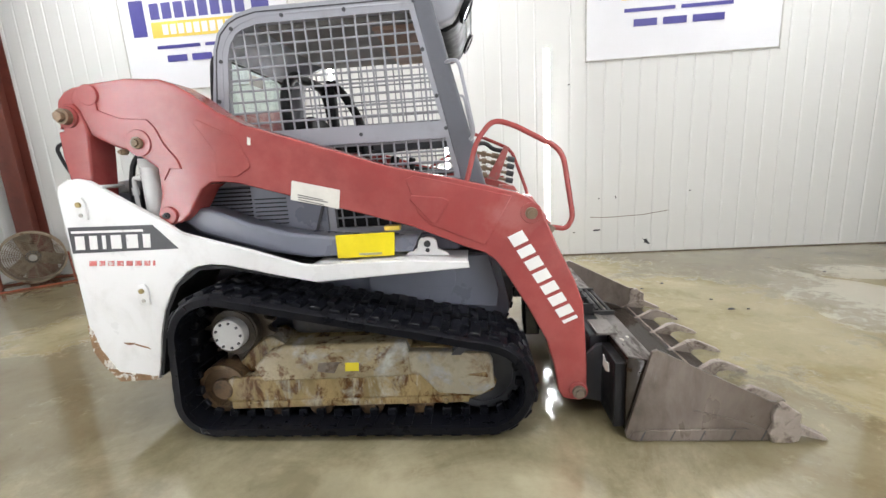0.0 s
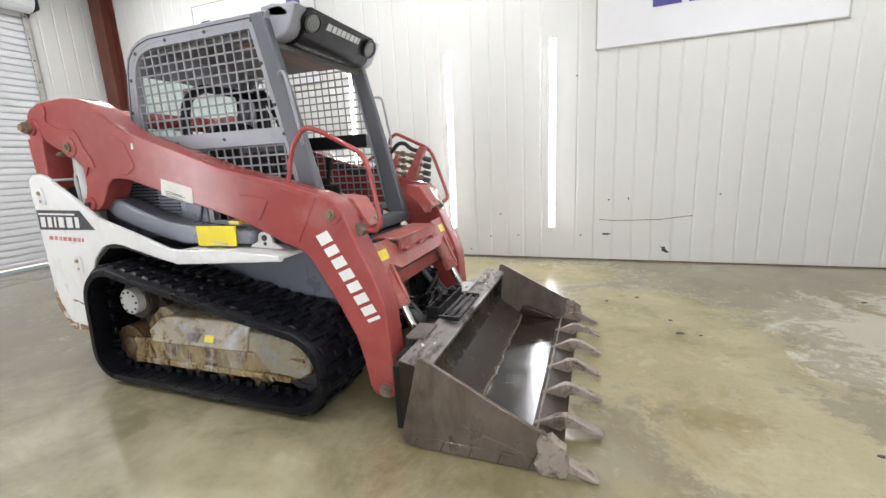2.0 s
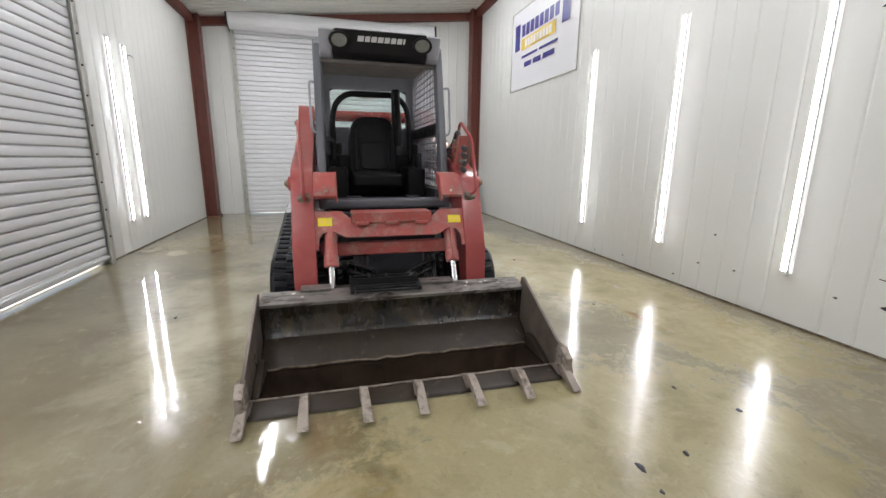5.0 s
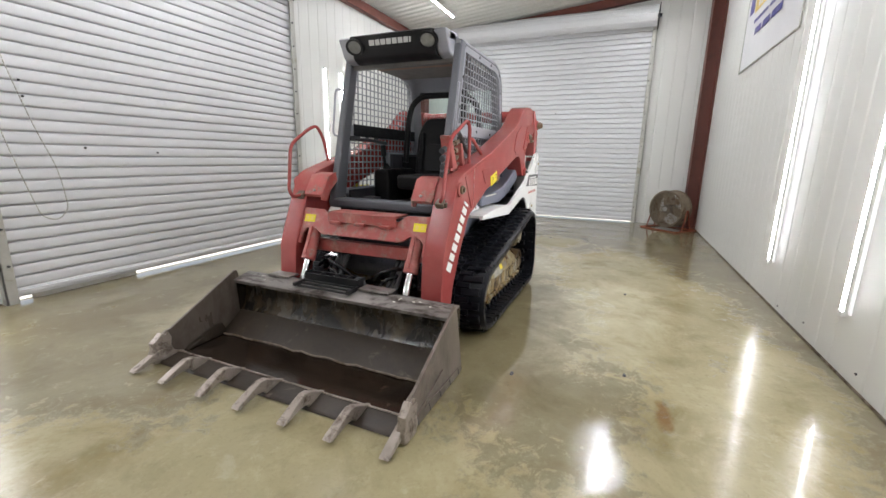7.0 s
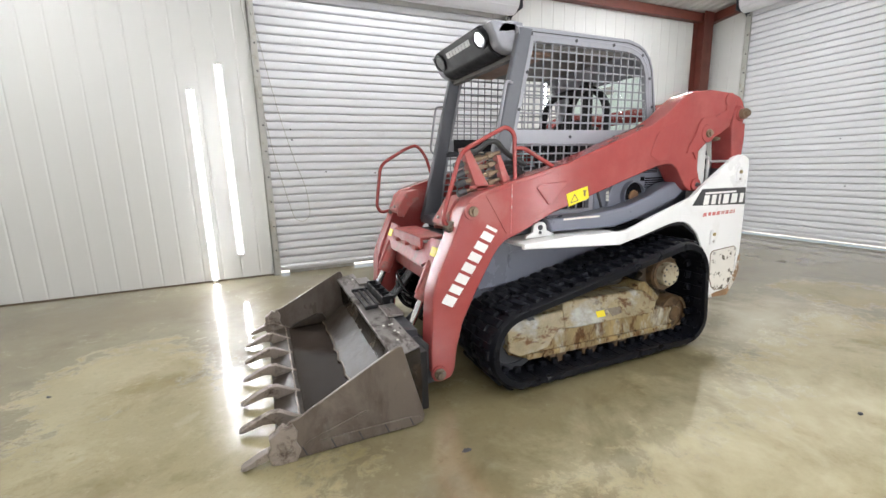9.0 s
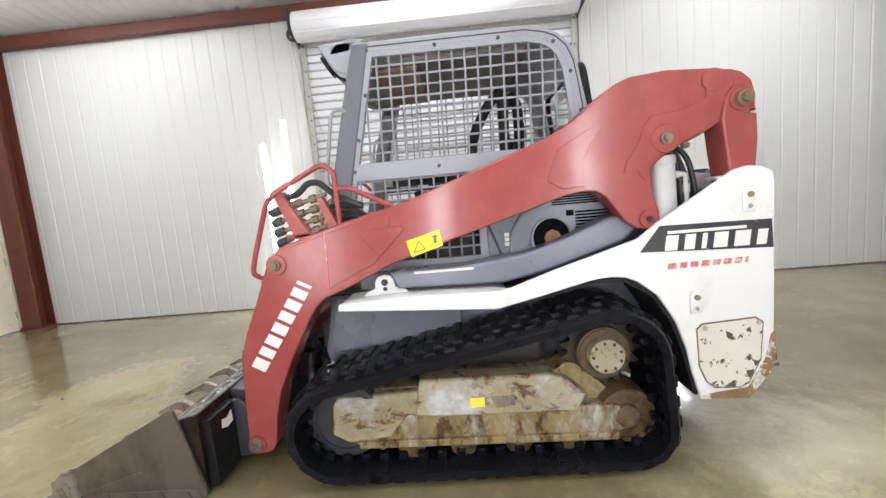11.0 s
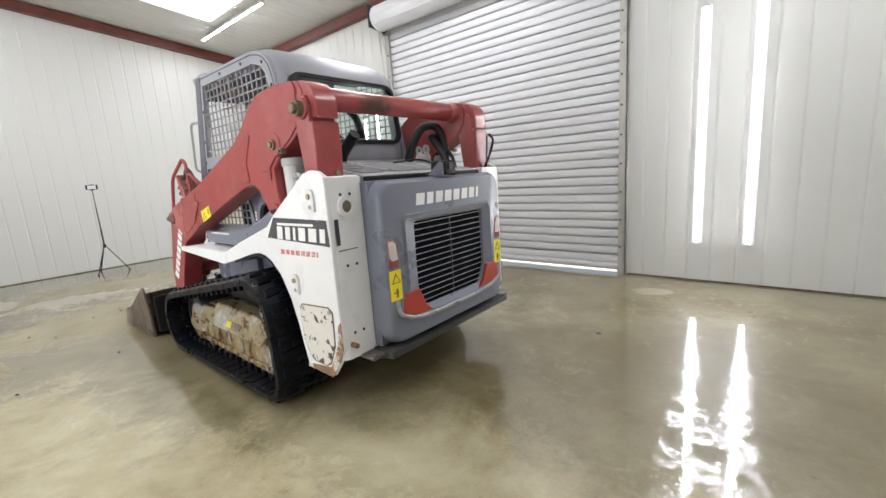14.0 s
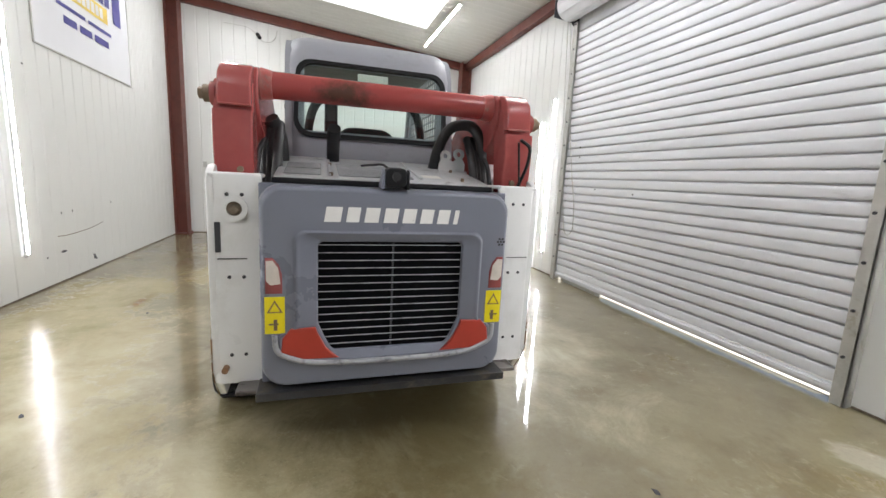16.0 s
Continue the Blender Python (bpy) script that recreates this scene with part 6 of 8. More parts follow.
    for x in (0.26, -0.015, -0.30, -0.575):
        bm = bmesh.new()
        for dy in (0.60, 0.722):
            cyl(bm, (x, s * dy, 0.128), (x, s * (dy + 0.06), 0.128), 0.070, 24, bev=0.008)
        cyl(bm, (x, s * 0.55, 0.128), (x, s * 0.795, 0.128), 0.024, 14)
        part("bottom_roller", bm, HUB_RUST, fr, "muddy bottom roller")
    (cx, cz), r = WHEELS[2]
    bm = bmesh.new()
    cyl(bm, (cx, s * 0.57, cz + 0.01), (cx, s * 0.76, cz + 0.01), r - 0.075, 34, bev=0.012)
    cyl(bm, (cx, s * 0.74, cz + 0.01), (cx, s * 0.79, cz + 0.01), 0.06, 22, bev=0.008)
    ring(bm, (cx, s * 0.765, cz + 0.01), (0, 1, 0), r - 0.078, r - 0.10, 0.02, 34)
    part("rear_idler", bm, HUB_RUST, loader, "muddy rear idler wheel")
    (cx, cz), r = WHEELS[0]
    bm = bmesh.new()
    cyl(bm, (cx, s * 0.58, cz), (cx, s * 0.74, cz), r - 0.075, 36, bev=0.012)
    ring(bm, (cx, s * 0.745, cz), (0, 1, 0), r - 0.08, r - 0.12, 0.02, 36)
    part("front_idler", bm, DARK, loader, "dark front idler wheel")
    (cx, cz), r = WHEELS[1]
    teeth = []
    n = 17
    for k in range(n):
        for f, rad in ((0.0, 0.166), (0.14, 0.168), (0.27, 0.178), (0.37, 0.198), (0.44, 0.206), (0.56, 0.206), (0.63, 0.198), (0.73, 0.178), (0.86, 0.168)):
            a = 2 * math.pi * (k + f) / n
            teeth.append((cx + rad * math.cos(a), cz + rad * math.sin(a)))
    bm = bmesh.new()
    prism(bm, teeth, s * 0.64, s * 0.69, 0.003)
    spr = part("sprocket", bm, SPROCKET, loader, "rusty toothed drive sprocket")
    bm = bmesh.new()
    cyl(bm, (cx, s * 0.66, cz), (cx, s * 0.745, cz), 0.135, 34, bev=0.01)
    ring(bm, (cx, s * 0.74, cz), (0, 1, 0), 0.125, 0.10, 0.03, 34)
    part("hub", bm, HUB_RUST if s > 0 else SPROCKET, spr, "mud-caked hub")
    bm = bmesh.new()
    cyl(bm, (cx, s * 0.73, cz), (cx, s * 0.80, cz), 0.088, 30, bev=0.006)
    part("motor_cap", bm, CYL_GREY if s < 0 else CAP_TAN, spr, "light grey drive motor cap")
    for k in range(9):
        a = 2 * math.pi * k / 9
        part("bolt", cyl(bmesh.new(), (cx + 0.07 * math.cos(a), s * 0.795, cz + 0.07 * math.sin(a)), (cx + 0.07 * math.cos(a), s * 0.806, cz + 0.07 * math.sin(a)), 0.008, 6), DARK, spr)
    bm = bmesh.new()
    box(bm, -0.50, 0.20, min(s * 0.43, s * 0.62), max(s * 0.43, s * 0.62), 0.47, 0.66, 0.06, segments=4)
    part("motor_guard", bm, GUARD, loader, "mud-splashed grey guard above the track frame")


for side in (1, -1):
    rubber_track(side)


# ---- bucket ----
SIDE = [(1.425, 0.482), (1.40, 0.475), (1.29, 0.045), (1.30, 0.015), (1.345, 0.0), (2.03, 0.0), (2.07, 0.02), (2.06, 0.12), (1.985, 0.205), (1.95, 0.21)]
bm = bmesh.new()
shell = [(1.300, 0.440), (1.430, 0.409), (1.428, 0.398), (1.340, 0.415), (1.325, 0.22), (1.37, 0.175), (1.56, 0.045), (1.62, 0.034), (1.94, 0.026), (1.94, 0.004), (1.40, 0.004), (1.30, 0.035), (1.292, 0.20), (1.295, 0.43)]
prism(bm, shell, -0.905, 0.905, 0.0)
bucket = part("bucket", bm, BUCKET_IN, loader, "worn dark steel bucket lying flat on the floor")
bm = bmesh.new()
prism(bm, [(1.294, 0.440), (1.296, 0.4485), (1.428, 0.4170), (1.440, 0.409), (1.438, 0.388), (1.431, 0.388), (1.431, 0.4085), (1.302, 0.4390)], -0.903, 0.903, 0.002)
part("top_lip", bm, BLADE, bucket, "scraped steel top lip")
for s in (1, -1):
    bm = bmesh.new()
    prism(bm, SIDE, min(s * 0.905, s * 0.925), max(s * 0.905, s * 0.925), 0.004)
    part("side_plate", bm, BUCKET, bucket, "brownish worn steel side plate")
    bm = bmesh.new()
    prism(bm, [(1.31, 0.02), (1.35, 0.012), (1.93, 0.012), (1.96, 0.05), (1.90, 0.085), (1.62, 0.17), (1.60, 0.165), (1.86, 0.07), (1.40, 0.065), (1.32, 0.055)], min(s * 0.924, s * 0.934), max(s * 0.924, s * 0.934), 0.003)
    part("wear_strip", bm, BUCKET, bucket)
    bm = bmesh.new()
    prism(bm, [(1.955, 0.150), (1.975, 0.198), (2.00, 0.186), (2.02, 0.200), (2.055, 0.168), (2.085, 0.150), (2.082, 0.105), (2.10, 0.07), (2.085, 0.01), (2.05, 0.0), (1.97, 0.0), (1.945, 0.05), (1.965, 0.10)], min(s * 0.897, s * 0.945), max(s * 0.897, s * 0.945), 0.008, segments=2)
    part("corner_shoe", bm, TOOTH, bucket, "battered corner shoe")
    rnd = random.Random(5)
    for k in range(5):
        x = 1.36 + 0.14 * k
        bm = bmesh.new()
        strip(bm, (x, 0.012), (x + 0.02, 0.055 + 0.01 * rnd.random()), 0.006, s * 0.934 - (0 if s > 0 else 0.002), 0.002)
        part("weld_mark", bm, INK, bucket)
    bm = bmesh.new()
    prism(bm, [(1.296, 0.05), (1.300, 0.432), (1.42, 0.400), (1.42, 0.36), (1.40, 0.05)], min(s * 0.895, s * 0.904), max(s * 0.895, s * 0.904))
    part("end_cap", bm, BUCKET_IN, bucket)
bm = bmesh.new()
prism(bm, [(1.90, 0.028), (1.92, 0.040), (2.045, 0.020), (2.06, 0.006), (2.05, 0.002), (1.90, 0.004)], -0.90, 0.90, 0.002)
part("cutting_edge", bm, RAMP, bucket, "scraped cutting edge")
TOOTH_SIDE = [(1.90, 0.036), (1.95, 0.058), (2.03, 0.104), (2.075, 0.108), (2.14, 0.082), (2.228, 0.040), (2.240, 0.028), (2.22, 0.022), (2.11, 0.046), (2.06, 0.040), (2.04, 0.016), (1.93, 0.030)]


def tooth_mesh():
    bm = bmesh.new()
    prism(bm, TOOTH_SIDE, -0.022, 0.022, 0.006)
    for v in bm.verts:
        if v.co.x > 2.08:
            v.co.y *= 1.0 + 0.25 * (v.co.x - 2.08) / 0.15
        elif v.co.x < 2.0:
            v.co.y *= 0.72
    return shared(bm, TOOTH)


tooth = tooth_mesh()
for k in range(7):
    y = -0.918 + 0.306 * k
    dz = -0.012 if k in (0, 6) else 0.0
    turn = Matrix.Translation((2.0, 0, 0)) @ Matrix.Rotation(radians((k * 37 % 5 - 2) * 1.5), 4, "Z") @ Matrix.Translation((-2.0, 0, 0))
    piece("tooth", tooth, pose(-0.02 if k in (0, 6) else 0.0, y * (0.985 if k in (0, 6) else 1.0), dz) @ turn, bucket)
# back of the bucket: carrier plate, hooks and pins
bm = bmesh.new()
prism(bm, [(1.17, 0.10), (1.20, 0.42), (1.30, 0.44), (1.29, 0.05)], -0.60, 0.60, 0.01)
carrier = part("quick_attach_plate", bm, DARK, loader, "black dirty quick-attach plate")
for y in (-0.66, -0.46, 0.46, 0.66):
    bm = bmesh.new()
    prism(bm, [(1.02, 0.20), (1.08, 0.26), (1.22, 0.40), (1.28, 0.40), (1.26, 0.06), (1.10, 0.09), (1.04, 0.12)], y - 0.012, y + 0.012, 0.004)
    part("hinge_ear", bm, DARK, carrier)
for s in (-1, 1):
    bm = bmesh.new()
    cyl(bm, (1.112, s * 0.44, 0.158), (1.112, s * 0.72, 0.158), 0.034, 18)
    cyl(bm, (1.235, s * 0.42, 0.315), (1.235, s * 0.50, 0.315), 0.045, 18, bev=0.005)
    part("hinge_pin", bm, MUDGREY, carrier, "dirty steel hinge pins")
bm = bmesh.new()
prism(bm, [(-0.30, 0.0), (0.05, 0.0), (0.05, 0.09), (-0.30, 0.09)], 0.0, 0.006, 0.0, "z", m=Matrix.Translation((1.28, -0.02, 0.465)) @ Matrix.Rotation(radians(90), 4, "Z"))
for x in (1.215, 1.285):
    box(bm, x - 0.008, x + 0.008, -0.33, 0.14, 0.43, 0.505, 0.003)
for x in (1.325, 1.365, 1.405):
    box(bm, x - 0.009, x + 0.009, -0.30, 0.13, 0.452 - (x - 1.325) * 0.2, 0.466 - (x - 1.325) * 0.2, 0.003)
for y in (-0.325, 0.135):
    box(bm, 1.29, 1.42, y - 0.012, y + 0.012, 0.436, 0.462, 0.003)
for y in (-0.33, -0.20, -0.08, 0.04, 0.14):
    box(bm, 1.21, 1.29, y - 0.005, y + 0.006, 0.44, 0.512, 0.002)
part("latch_frame", bm, BLACK, carrier, "black steel latch frame")
for y0, y1 in ((0.16, 0.40), (-0.66, -0.46)):
    part("cover_bar", box(bmesh.new(), 1.22, 1.33, y0, y1, 0.448, 0.462, 0.003), BLADE, carrier, "flat steel bar on the bucket's top")
bm = bmesh.new()
sweep(bm, [(1.24, 0.16, 0.45), (1.22, 0.13, 0.50), (1.25, 0.09, 0.51), (1.28, 0.10, 0.46)], 0.009, 8, 0.03)
part("lever", bm, DARK, carrier, "bent steel lever")
for s in (1, -1):
    bm = bmesh.new()
    box(bm, 1.245, 1.297, min(s * 0.64, s * 0.88), max(s * 0.64, s * 0.88), 0.05, 0.40, 0.006)
    part("back_panel", bm, BLACK, bucket, "black back of the bucket")
    bm = bmesh.new()
    prism(bm, [(s * 0.70, 0.30), (s * 0.755, 0.292), (s * 0.80, 0.31), (s * 0.79, 0.352), (s * 0.745, 0.34), (s * 0.705, 0.362)], 1.241, 1.2455, 0, "x")
    part("worn_label", bm, STICKER, bucket, "torn white label")
bm = bmesh.new()
prism(bm, [(1.402, 0.165), (1.42, 0.158), (1.565, 0.058), (1.60, 0.046), (1.60, 0.036), (1.56, 0.044), (1.41, 0.145), (1.40, 0.152)], -0.893, 0.893, 0.002)
part("ramp_plate", bm, RAMP, bucket, "scuffed brown sloping plate")
bm = bmesh.new()
prism(bm, [(1.3245, 0.222), (1.3345, 0.408), (1.339, 0.408), (1.345, 0.30), (1.372, 0.196), (1.404, 0.163), (1.400, 0.158), (1.365, 0.182)], -0.893, 0.893, 0.0)
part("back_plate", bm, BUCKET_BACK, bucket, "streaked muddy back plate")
rnd = random.Random(12)
bm = bmesh.new()
sweep(bm, [(1.59 + 0.022 * rnd.random(), -0.89 + 0.0636 * k, 0.043 + 0.006 * rnd.random()) for k in range(29)], 0.007, 6, 0)
part("weld_bead", bm, MUDGREY, bucket, "ragged weld bead")
bm = bmesh.new()
sweep(bm, [(1.925 + 0.006 * rnd.random(), -0.89 + 0.0636 * k, 0.040 + 0.003 * rnd.random()) for k in range(29)], 0.006, 6, 0)
part("bright_bead", bm, TOOTH, bucket, "bright scraped line behind the cutting edge")
for s in (1, -1):
    bm = bmesh.new()
    prism(bm, [(1.62, 0.035), (1.88, 0.028), (1.86, 0.05), (1.66, 0.12), (1.60, 0.12), (1.57, 0.06)], min(s * 0.904, s * 0.86), max(s * 0.904, s * 0.86), 0.008)
    part("corner_gusset", bm, RAMP, bucket, "worn gusset in the bucket's corner")
for k in range(9):
    y = -0.72 + 0.18 * k
    y += 0.07 * (rnd.random() - 0.5)
    part("stiffener", box(bmesh.new(), 1.33, 1.343 + 0.010 * rnd.random(), y - 0.03 - 0.025 * rnd.random(), y + 0.03 + 0.025 * rnd.random(), 0.23 + 0.06 * rnd.random(), 0.40, 0.010), BUCKET_BACK, bucket)

# paint flecks on the top lip
rnd = random.Random(21)
for k in range(9):
    y = (0.40 + 0.40 * rnd.random()) if k < 6 else -0.78 + 0.12 * rnd.random()
    x = 1.33 + 0.07 * rnd.random()
    z = 0.4485 - (x - 1.296) * 0.239 + 0.0005
    w = 0.008 + 0.02 * rnd.random()
    part("paint_fleck", prism(bmesh.new(), [(x, y), (x + 0.010, y + w * 0.4), (x + 0.004, y + w), (x - 0.006, y + w * 0.7)], z, z + 0.0045, 0, "z"), STICKER, bucket)


# ---- cab ----
SCREEN = [(0.40, 2.245), (-0.50, 2.250), (-0.605, 2.226), (-0.665, 2.196), (-0.722, 2.140), (-0.755, 2.062), (-0.772, 1.96), (-0.845, 1.58), (0.57, 1.58)]
FRONT_TOP, FRONT_FOOT = (0.40, 2.245), (0.735, 0.93)
WINDOW = [(0.305, 2.172), (-0.50, 2.170), (-0.582, 2.150), (-0.622, 2.128), (-0.660, 2.082), (-0.685, 2.012), (-0.698, 1.90), (-0.74, 1.63), (0.435, 1.625)]
WINDOW_LOW = [(0.455, 1.535), (-0.755, 1.535), (-0.765, 1.40), (-0.19, 1.40), (-0.19, 1.075), (0.545, 1.075)]


def ring_plate(bm, outer, inner, y0, y1):
    """A plate with a hole of the same number of corners: outer and inner run side by side."""
    n = len(outer)
    vo = [[bm.verts.new((x, y, z)) for x, z in outer] for y in (y0, y1)]
    vi = [[bm.verts.new((x, y, z)) for x, z in inner] for y in (y0, y1)]
    for i in range(n):
        j = (i + 1) % n
        bm.faces.new((vo[0][i], vo[0][j], vi[0][j], vi[0][i]))
        bm.faces.new((vo[1][i], vi[1][i], vi[1][j], vo[1][j]))
        bm.faces.new((vo[0][i], vo[1][i], vo[1][j], vo[0][j]))
        bm.faces.new((vi[0][i], vi[0][j], vi[1][j], vi[1][i]))
    return bm


def inside(poly, x, z):
    hit = False
    for (x0, z0), (x1, z1) in zip(poly, poly[1:] + poly[:1]):
        if (z0 > z) != (z1 > z) and x < (x1 - x0) * (z - z0) / (z1 - z0) + x0:
            hit = not hit
    return hit


def clipped(poly, p, q, steps=240):
    """The stretch of the line p-q that lies inside the polygon."""
    pts = [(p[0] + (q[0] - p[0]) * i / steps, p[1] + (q[1] - p[1]) * i / steps) for i in range(steps + 1)]
    ins = [c for c in pts if inside(poly, *c)]
    return (ins[0], ins[-1]) if len(ins) > 3 else None


cab = part("cab_frame", ring_plate(bmesh.new(), SCREEN, WINDOW, 0.485, 0.525), CAB, loader, "grey steel cab with wire mesh sides and an open front")
bm = bmesh.new()
ring_plate(bm, SCREEN, WINDOW, -0.525, -0.485)
part("side_frame", bm, CAB, cab)
for s in (1, -1):
    bm = bmesh.new()
    ring_plate(bm, [(0.57, 1.58), (-0.845, 1.58), (-0.865, 1.34), (-0.232, 1.34), (-0.232, 1.03), (0.66, 1.03)], WINDOW_LOW, min(s * 0.485, s * 0.525), max(s * 0.485, s * 0.525))
    part("lower_side_frame", bm, CAB, cab)
    # wire mesh
    bm = bmesh.new()
    for poly, zs, xs in ((WINDOW, [1.62 + 0.0565 * k for k in range(1, 11)], [-0.76 + 0.067 * k for k in range(1, 18)]), (WINDOW_LOW, [1.075 + 0.0565 * k for k in range(1, 9)], [-0.76 + 0.067 * k for k in range(1, 19)])):
        for z in zs:
            c = clipped(poly, (-0.9, z), (0.7, z))
            if c:
                cyl(bm, (c[0][0] - 0.012, s * 0.505, z), (c[1][0] + 0.012, s * 0.505, z), 0.0060, 6)
        for x in xs:
            c = clipped(poly, (x + 0.008, 1.0), (x - 0.03, 2.3))
            if c:
                cyl(bm, (c[0][0], s * 0.511, c[0][1] - 0.012), (c[1][0], s * 0.511, c[1][1] + 0.012), 0.0056, 6)
    part("mesh_screen", bm, MESH, cab, "grey welded wire mesh", 60)
    for x, z in ((0.33, 2.21), (-0.03, 2.200), (-0.36, 2.200), (-0.640, 2.155), (-0.722, 2.00), (-0.765, 1.80), (0.36, 1.98), (0.42, 1.75), (0.46, 1.585), (0.0, 1.58), (-0.40, 1.58)):
        part("bolt", cyl(bmesh.new(), (x, s * 0.524, z), (x, s * 0.531, z), 0.011, 6), DARK, cab)
    bm = bmesh.new()
    edge = [(0.50, 1.45), (0.335, 2.225), (-0.50, 2.226), (-0.598, 2.206), (-0.652, 2.182), (-0.706, 2.130), (-0.738, 2.055), (-0.756, 1.955), (-0.80, 1.66)]
    for p, q in zip(edge, edge[1:]):
        strip(bm, p, q, 0.006, s * 0.525 - (0 if s > 0 else 0.0025), 0.0025)
    part("seam_line", bm, INK, cab, "dark seam round the screen frame")
    # black strip added over the grey inner face to imitate the cab's inside shade
    part("inner_shade", box(bmesh.new(), -0.74, 0.42, min(s * 0.468, s * 0.483), max(s * 0.468, s * 0.483), 1.528, 1.632, 0.004), BLACK, cab, "black strip added to darken the screen's shaded inner face")
    # front post, slanting forward to its foot
    bm = bmesh.new()
    prism(bm, [(FRONT_TOP[0] + 0.012, FRONT_TOP[1]), (FRONT_TOP[0] - 0.085, FRONT_TOP[1]), (0.515, 1.36), (0.56, 1.05), (0.60, 0.95), (0.68, 0.92), FRONT_FOOT, (0.742, 0.97), (0.705, 1.10)], min(s * 0.468, s * 0.532), max(s * 0.468, s * 0.532), 0.016, segments=3)
    part("front_post", bm, CAB_DARK, cab, "dark grey front post")
    bm = bmesh.new()
    sweep(bm, [(0.585, s * 0.53, 1.52), (0.60, s * 0.555, 1.53), (0.605, s * 0.56, 1.57), (0.548, s * 0.565, 1.88), (0.535, s * 0.56, 1.908), (0.50, s * 0.55, 1.912), (0.475, s * 0.525, 1.91)], 0.0095, 10, 0.03)
    part("grab_handle", bm, CAB, cab, "grey tube grab handle")
bm = bmesh.new()
box(bm, 0.60, 0.738, -0.50, 0.50, 0.925, 1.005, 0.02)
part("front_sill", bm, CAB_DARK, cab, "grey sill across the cab front")
# roof and visor
LINE = [(0.42, 2.292), (0.0, 2.294), (-0.42, 2.292), (-0.53, 2.283), (-0.62, 2.258), (-0.70, 2.212), (-0.757, 2.145), (-0.795, 2.058), (-0.845, 1.665), (-0.87, 1.48), (-0.87, 1.34)]
ACROSS = [(0.0, 0.0), (0.25, 0.002), (0.40, 0.006), (0.445, 0.012), (0.478, 0.024), (0.505, 0.042), (0.521, 0.064), (0.527, 0.088)]


def cab_shell(first, last, hole=()):
    """A bent sheet between two stations of the roof line, its long edges rounded down to the side screens; hole: stations left open in the middle."""
    bm = bmesh.new()
    ys = [(-y, d) for y, d in ACROSS[:0:-1]] + ACROSS
    rows = []
    for i in range(first, last + 1):
        a, b = Vector(LINE[max(i - 1, 0)]), Vector(LINE[min(i + 1, len(LINE) - 1)])
        n = Vector((-(b - a).y, (b - a).x)).normalized()
        rows.append([[bm.verts.new((LINE[i][0] + n.x * (d + k), y * (0.93 if k else 1.0), LINE[i][1] + n.y * (d + k))) for y, d in ys] for k in (0.0, 0.022)])
    wide = len(ys) - 1
    solid = [[not (first + i in hole and 3 < j < wide - 4) for j in range(wide)] for i in range(len(rows) - 1)]
    for i, row in enumerate(solid):
        for j, full in enumerate(row):
            if not full:
                continue
            (o0, n0), (o1, n1) = rows[i], rows[i + 1]
            bm.faces.new((o0[j], o0[j + 1], o1[j + 1], o1[j]))
            bm.faces.new((n0[j], n1[j], n1[j + 1], n0[j + 1]))
            if i == 0 or not solid[i - 1][j]:
                bm.faces.new((o0[j], n0[j], n0[j + 1], o0[j + 1]))
            if i == len(solid) - 1 or not solid[i + 1][j]:
                bm.faces.new((o1[j], o1[j + 1], n1[j + 1], n1[j]))
            if j == 0 or not row[j - 1]:
                bm.faces.new((o0[j], o1[j], n1[j], n0[j]))
            if j == wide - 1 or not row[j + 1]:
                bm.faces.new((o0[j + 1], n0[j + 1], n1[j + 1], o1[j + 1]))
    bmesh.ops.recalc_face_normals(bm, faces=bm.faces)
    return bm


part("roof", cab_shell(0, 3), CAB, cab, "grey roof panel with rounded edges")
part("rear_wall", cab_shell(3, 10, (7,)), CAB, cab, "grey rounded cab back with a window")
bm = bmesh.new()
tilt = Matrix.Translation((-0.822, 0, 1.868)) @ Matrix.Rotation(radians(6.5), 4, "Y")
pts = []
for cx, cz, a0 in ((0.355, 0.105, 0), (-0.355, 0.105, 90), (-0.365, -0.135, 180), (0.365, -0.135, 270)):
    for k in range(5):
        a = radians(a0 + 22.5 * k)
        pts.append((cx + 0.085 * math.cos(a), cz + 0.085 * math.sin(a)))
outer = [(y * 1.055, z * 1.11) for y, z in pts]
vo = [[bm.verts.new(tilt @ Vector((x, y, z))) for y, z in outer] for x in (-0.02, 0.012)]
vi = [[bm.verts.new(tilt @ Vector((x, y, z))) for y, z in pts] for x in (-0.02, 0.012)]
for i in range(len(pts)):
    j = (i + 1) % len(pts)
    bm.faces.new((vo[0][i], vo[0][j], vi[0][j], vi[0][i]))
    bm.faces.new((vo[1][i], vi[1][i], vi[1][j], vo[1][j]))
    bm.faces.new((vo[0][i], vo[1][i], vo[1][j], vo[0][j]))
    bm.faces.new((vi[0][i], vi[0][j], vi[1][j], vi[1][i]))
part("window_seal", bm, BLACK, cab, "black rubber window seal")
bm = bmesh.new()
prism(bm, pts, -0.004, 0.0, 0, "x", m=tilt)
pane = part("rear_window", bm, GLASS, cab, "greenish rear window glass")
pane.visible_shadow = False
# thin pale box painted as a bright reflection in the glass
bm = bmesh.new()
box(bm, 0.001, 0.003, -0.09, 0.10, 0.10, 0.165, 0, tilt)
part("window_reflection", bm, STICKER, cab, "pale patch on the glass drawn as a reflection")
bm = bmesh.new()
NOSE = [(0.36, 2.235), (0.36, 2.288), (0.44, 2.296), (0.50, 2.284), (0.548, 2.236), (0.534, 2.214), (0.44, 2.226)]
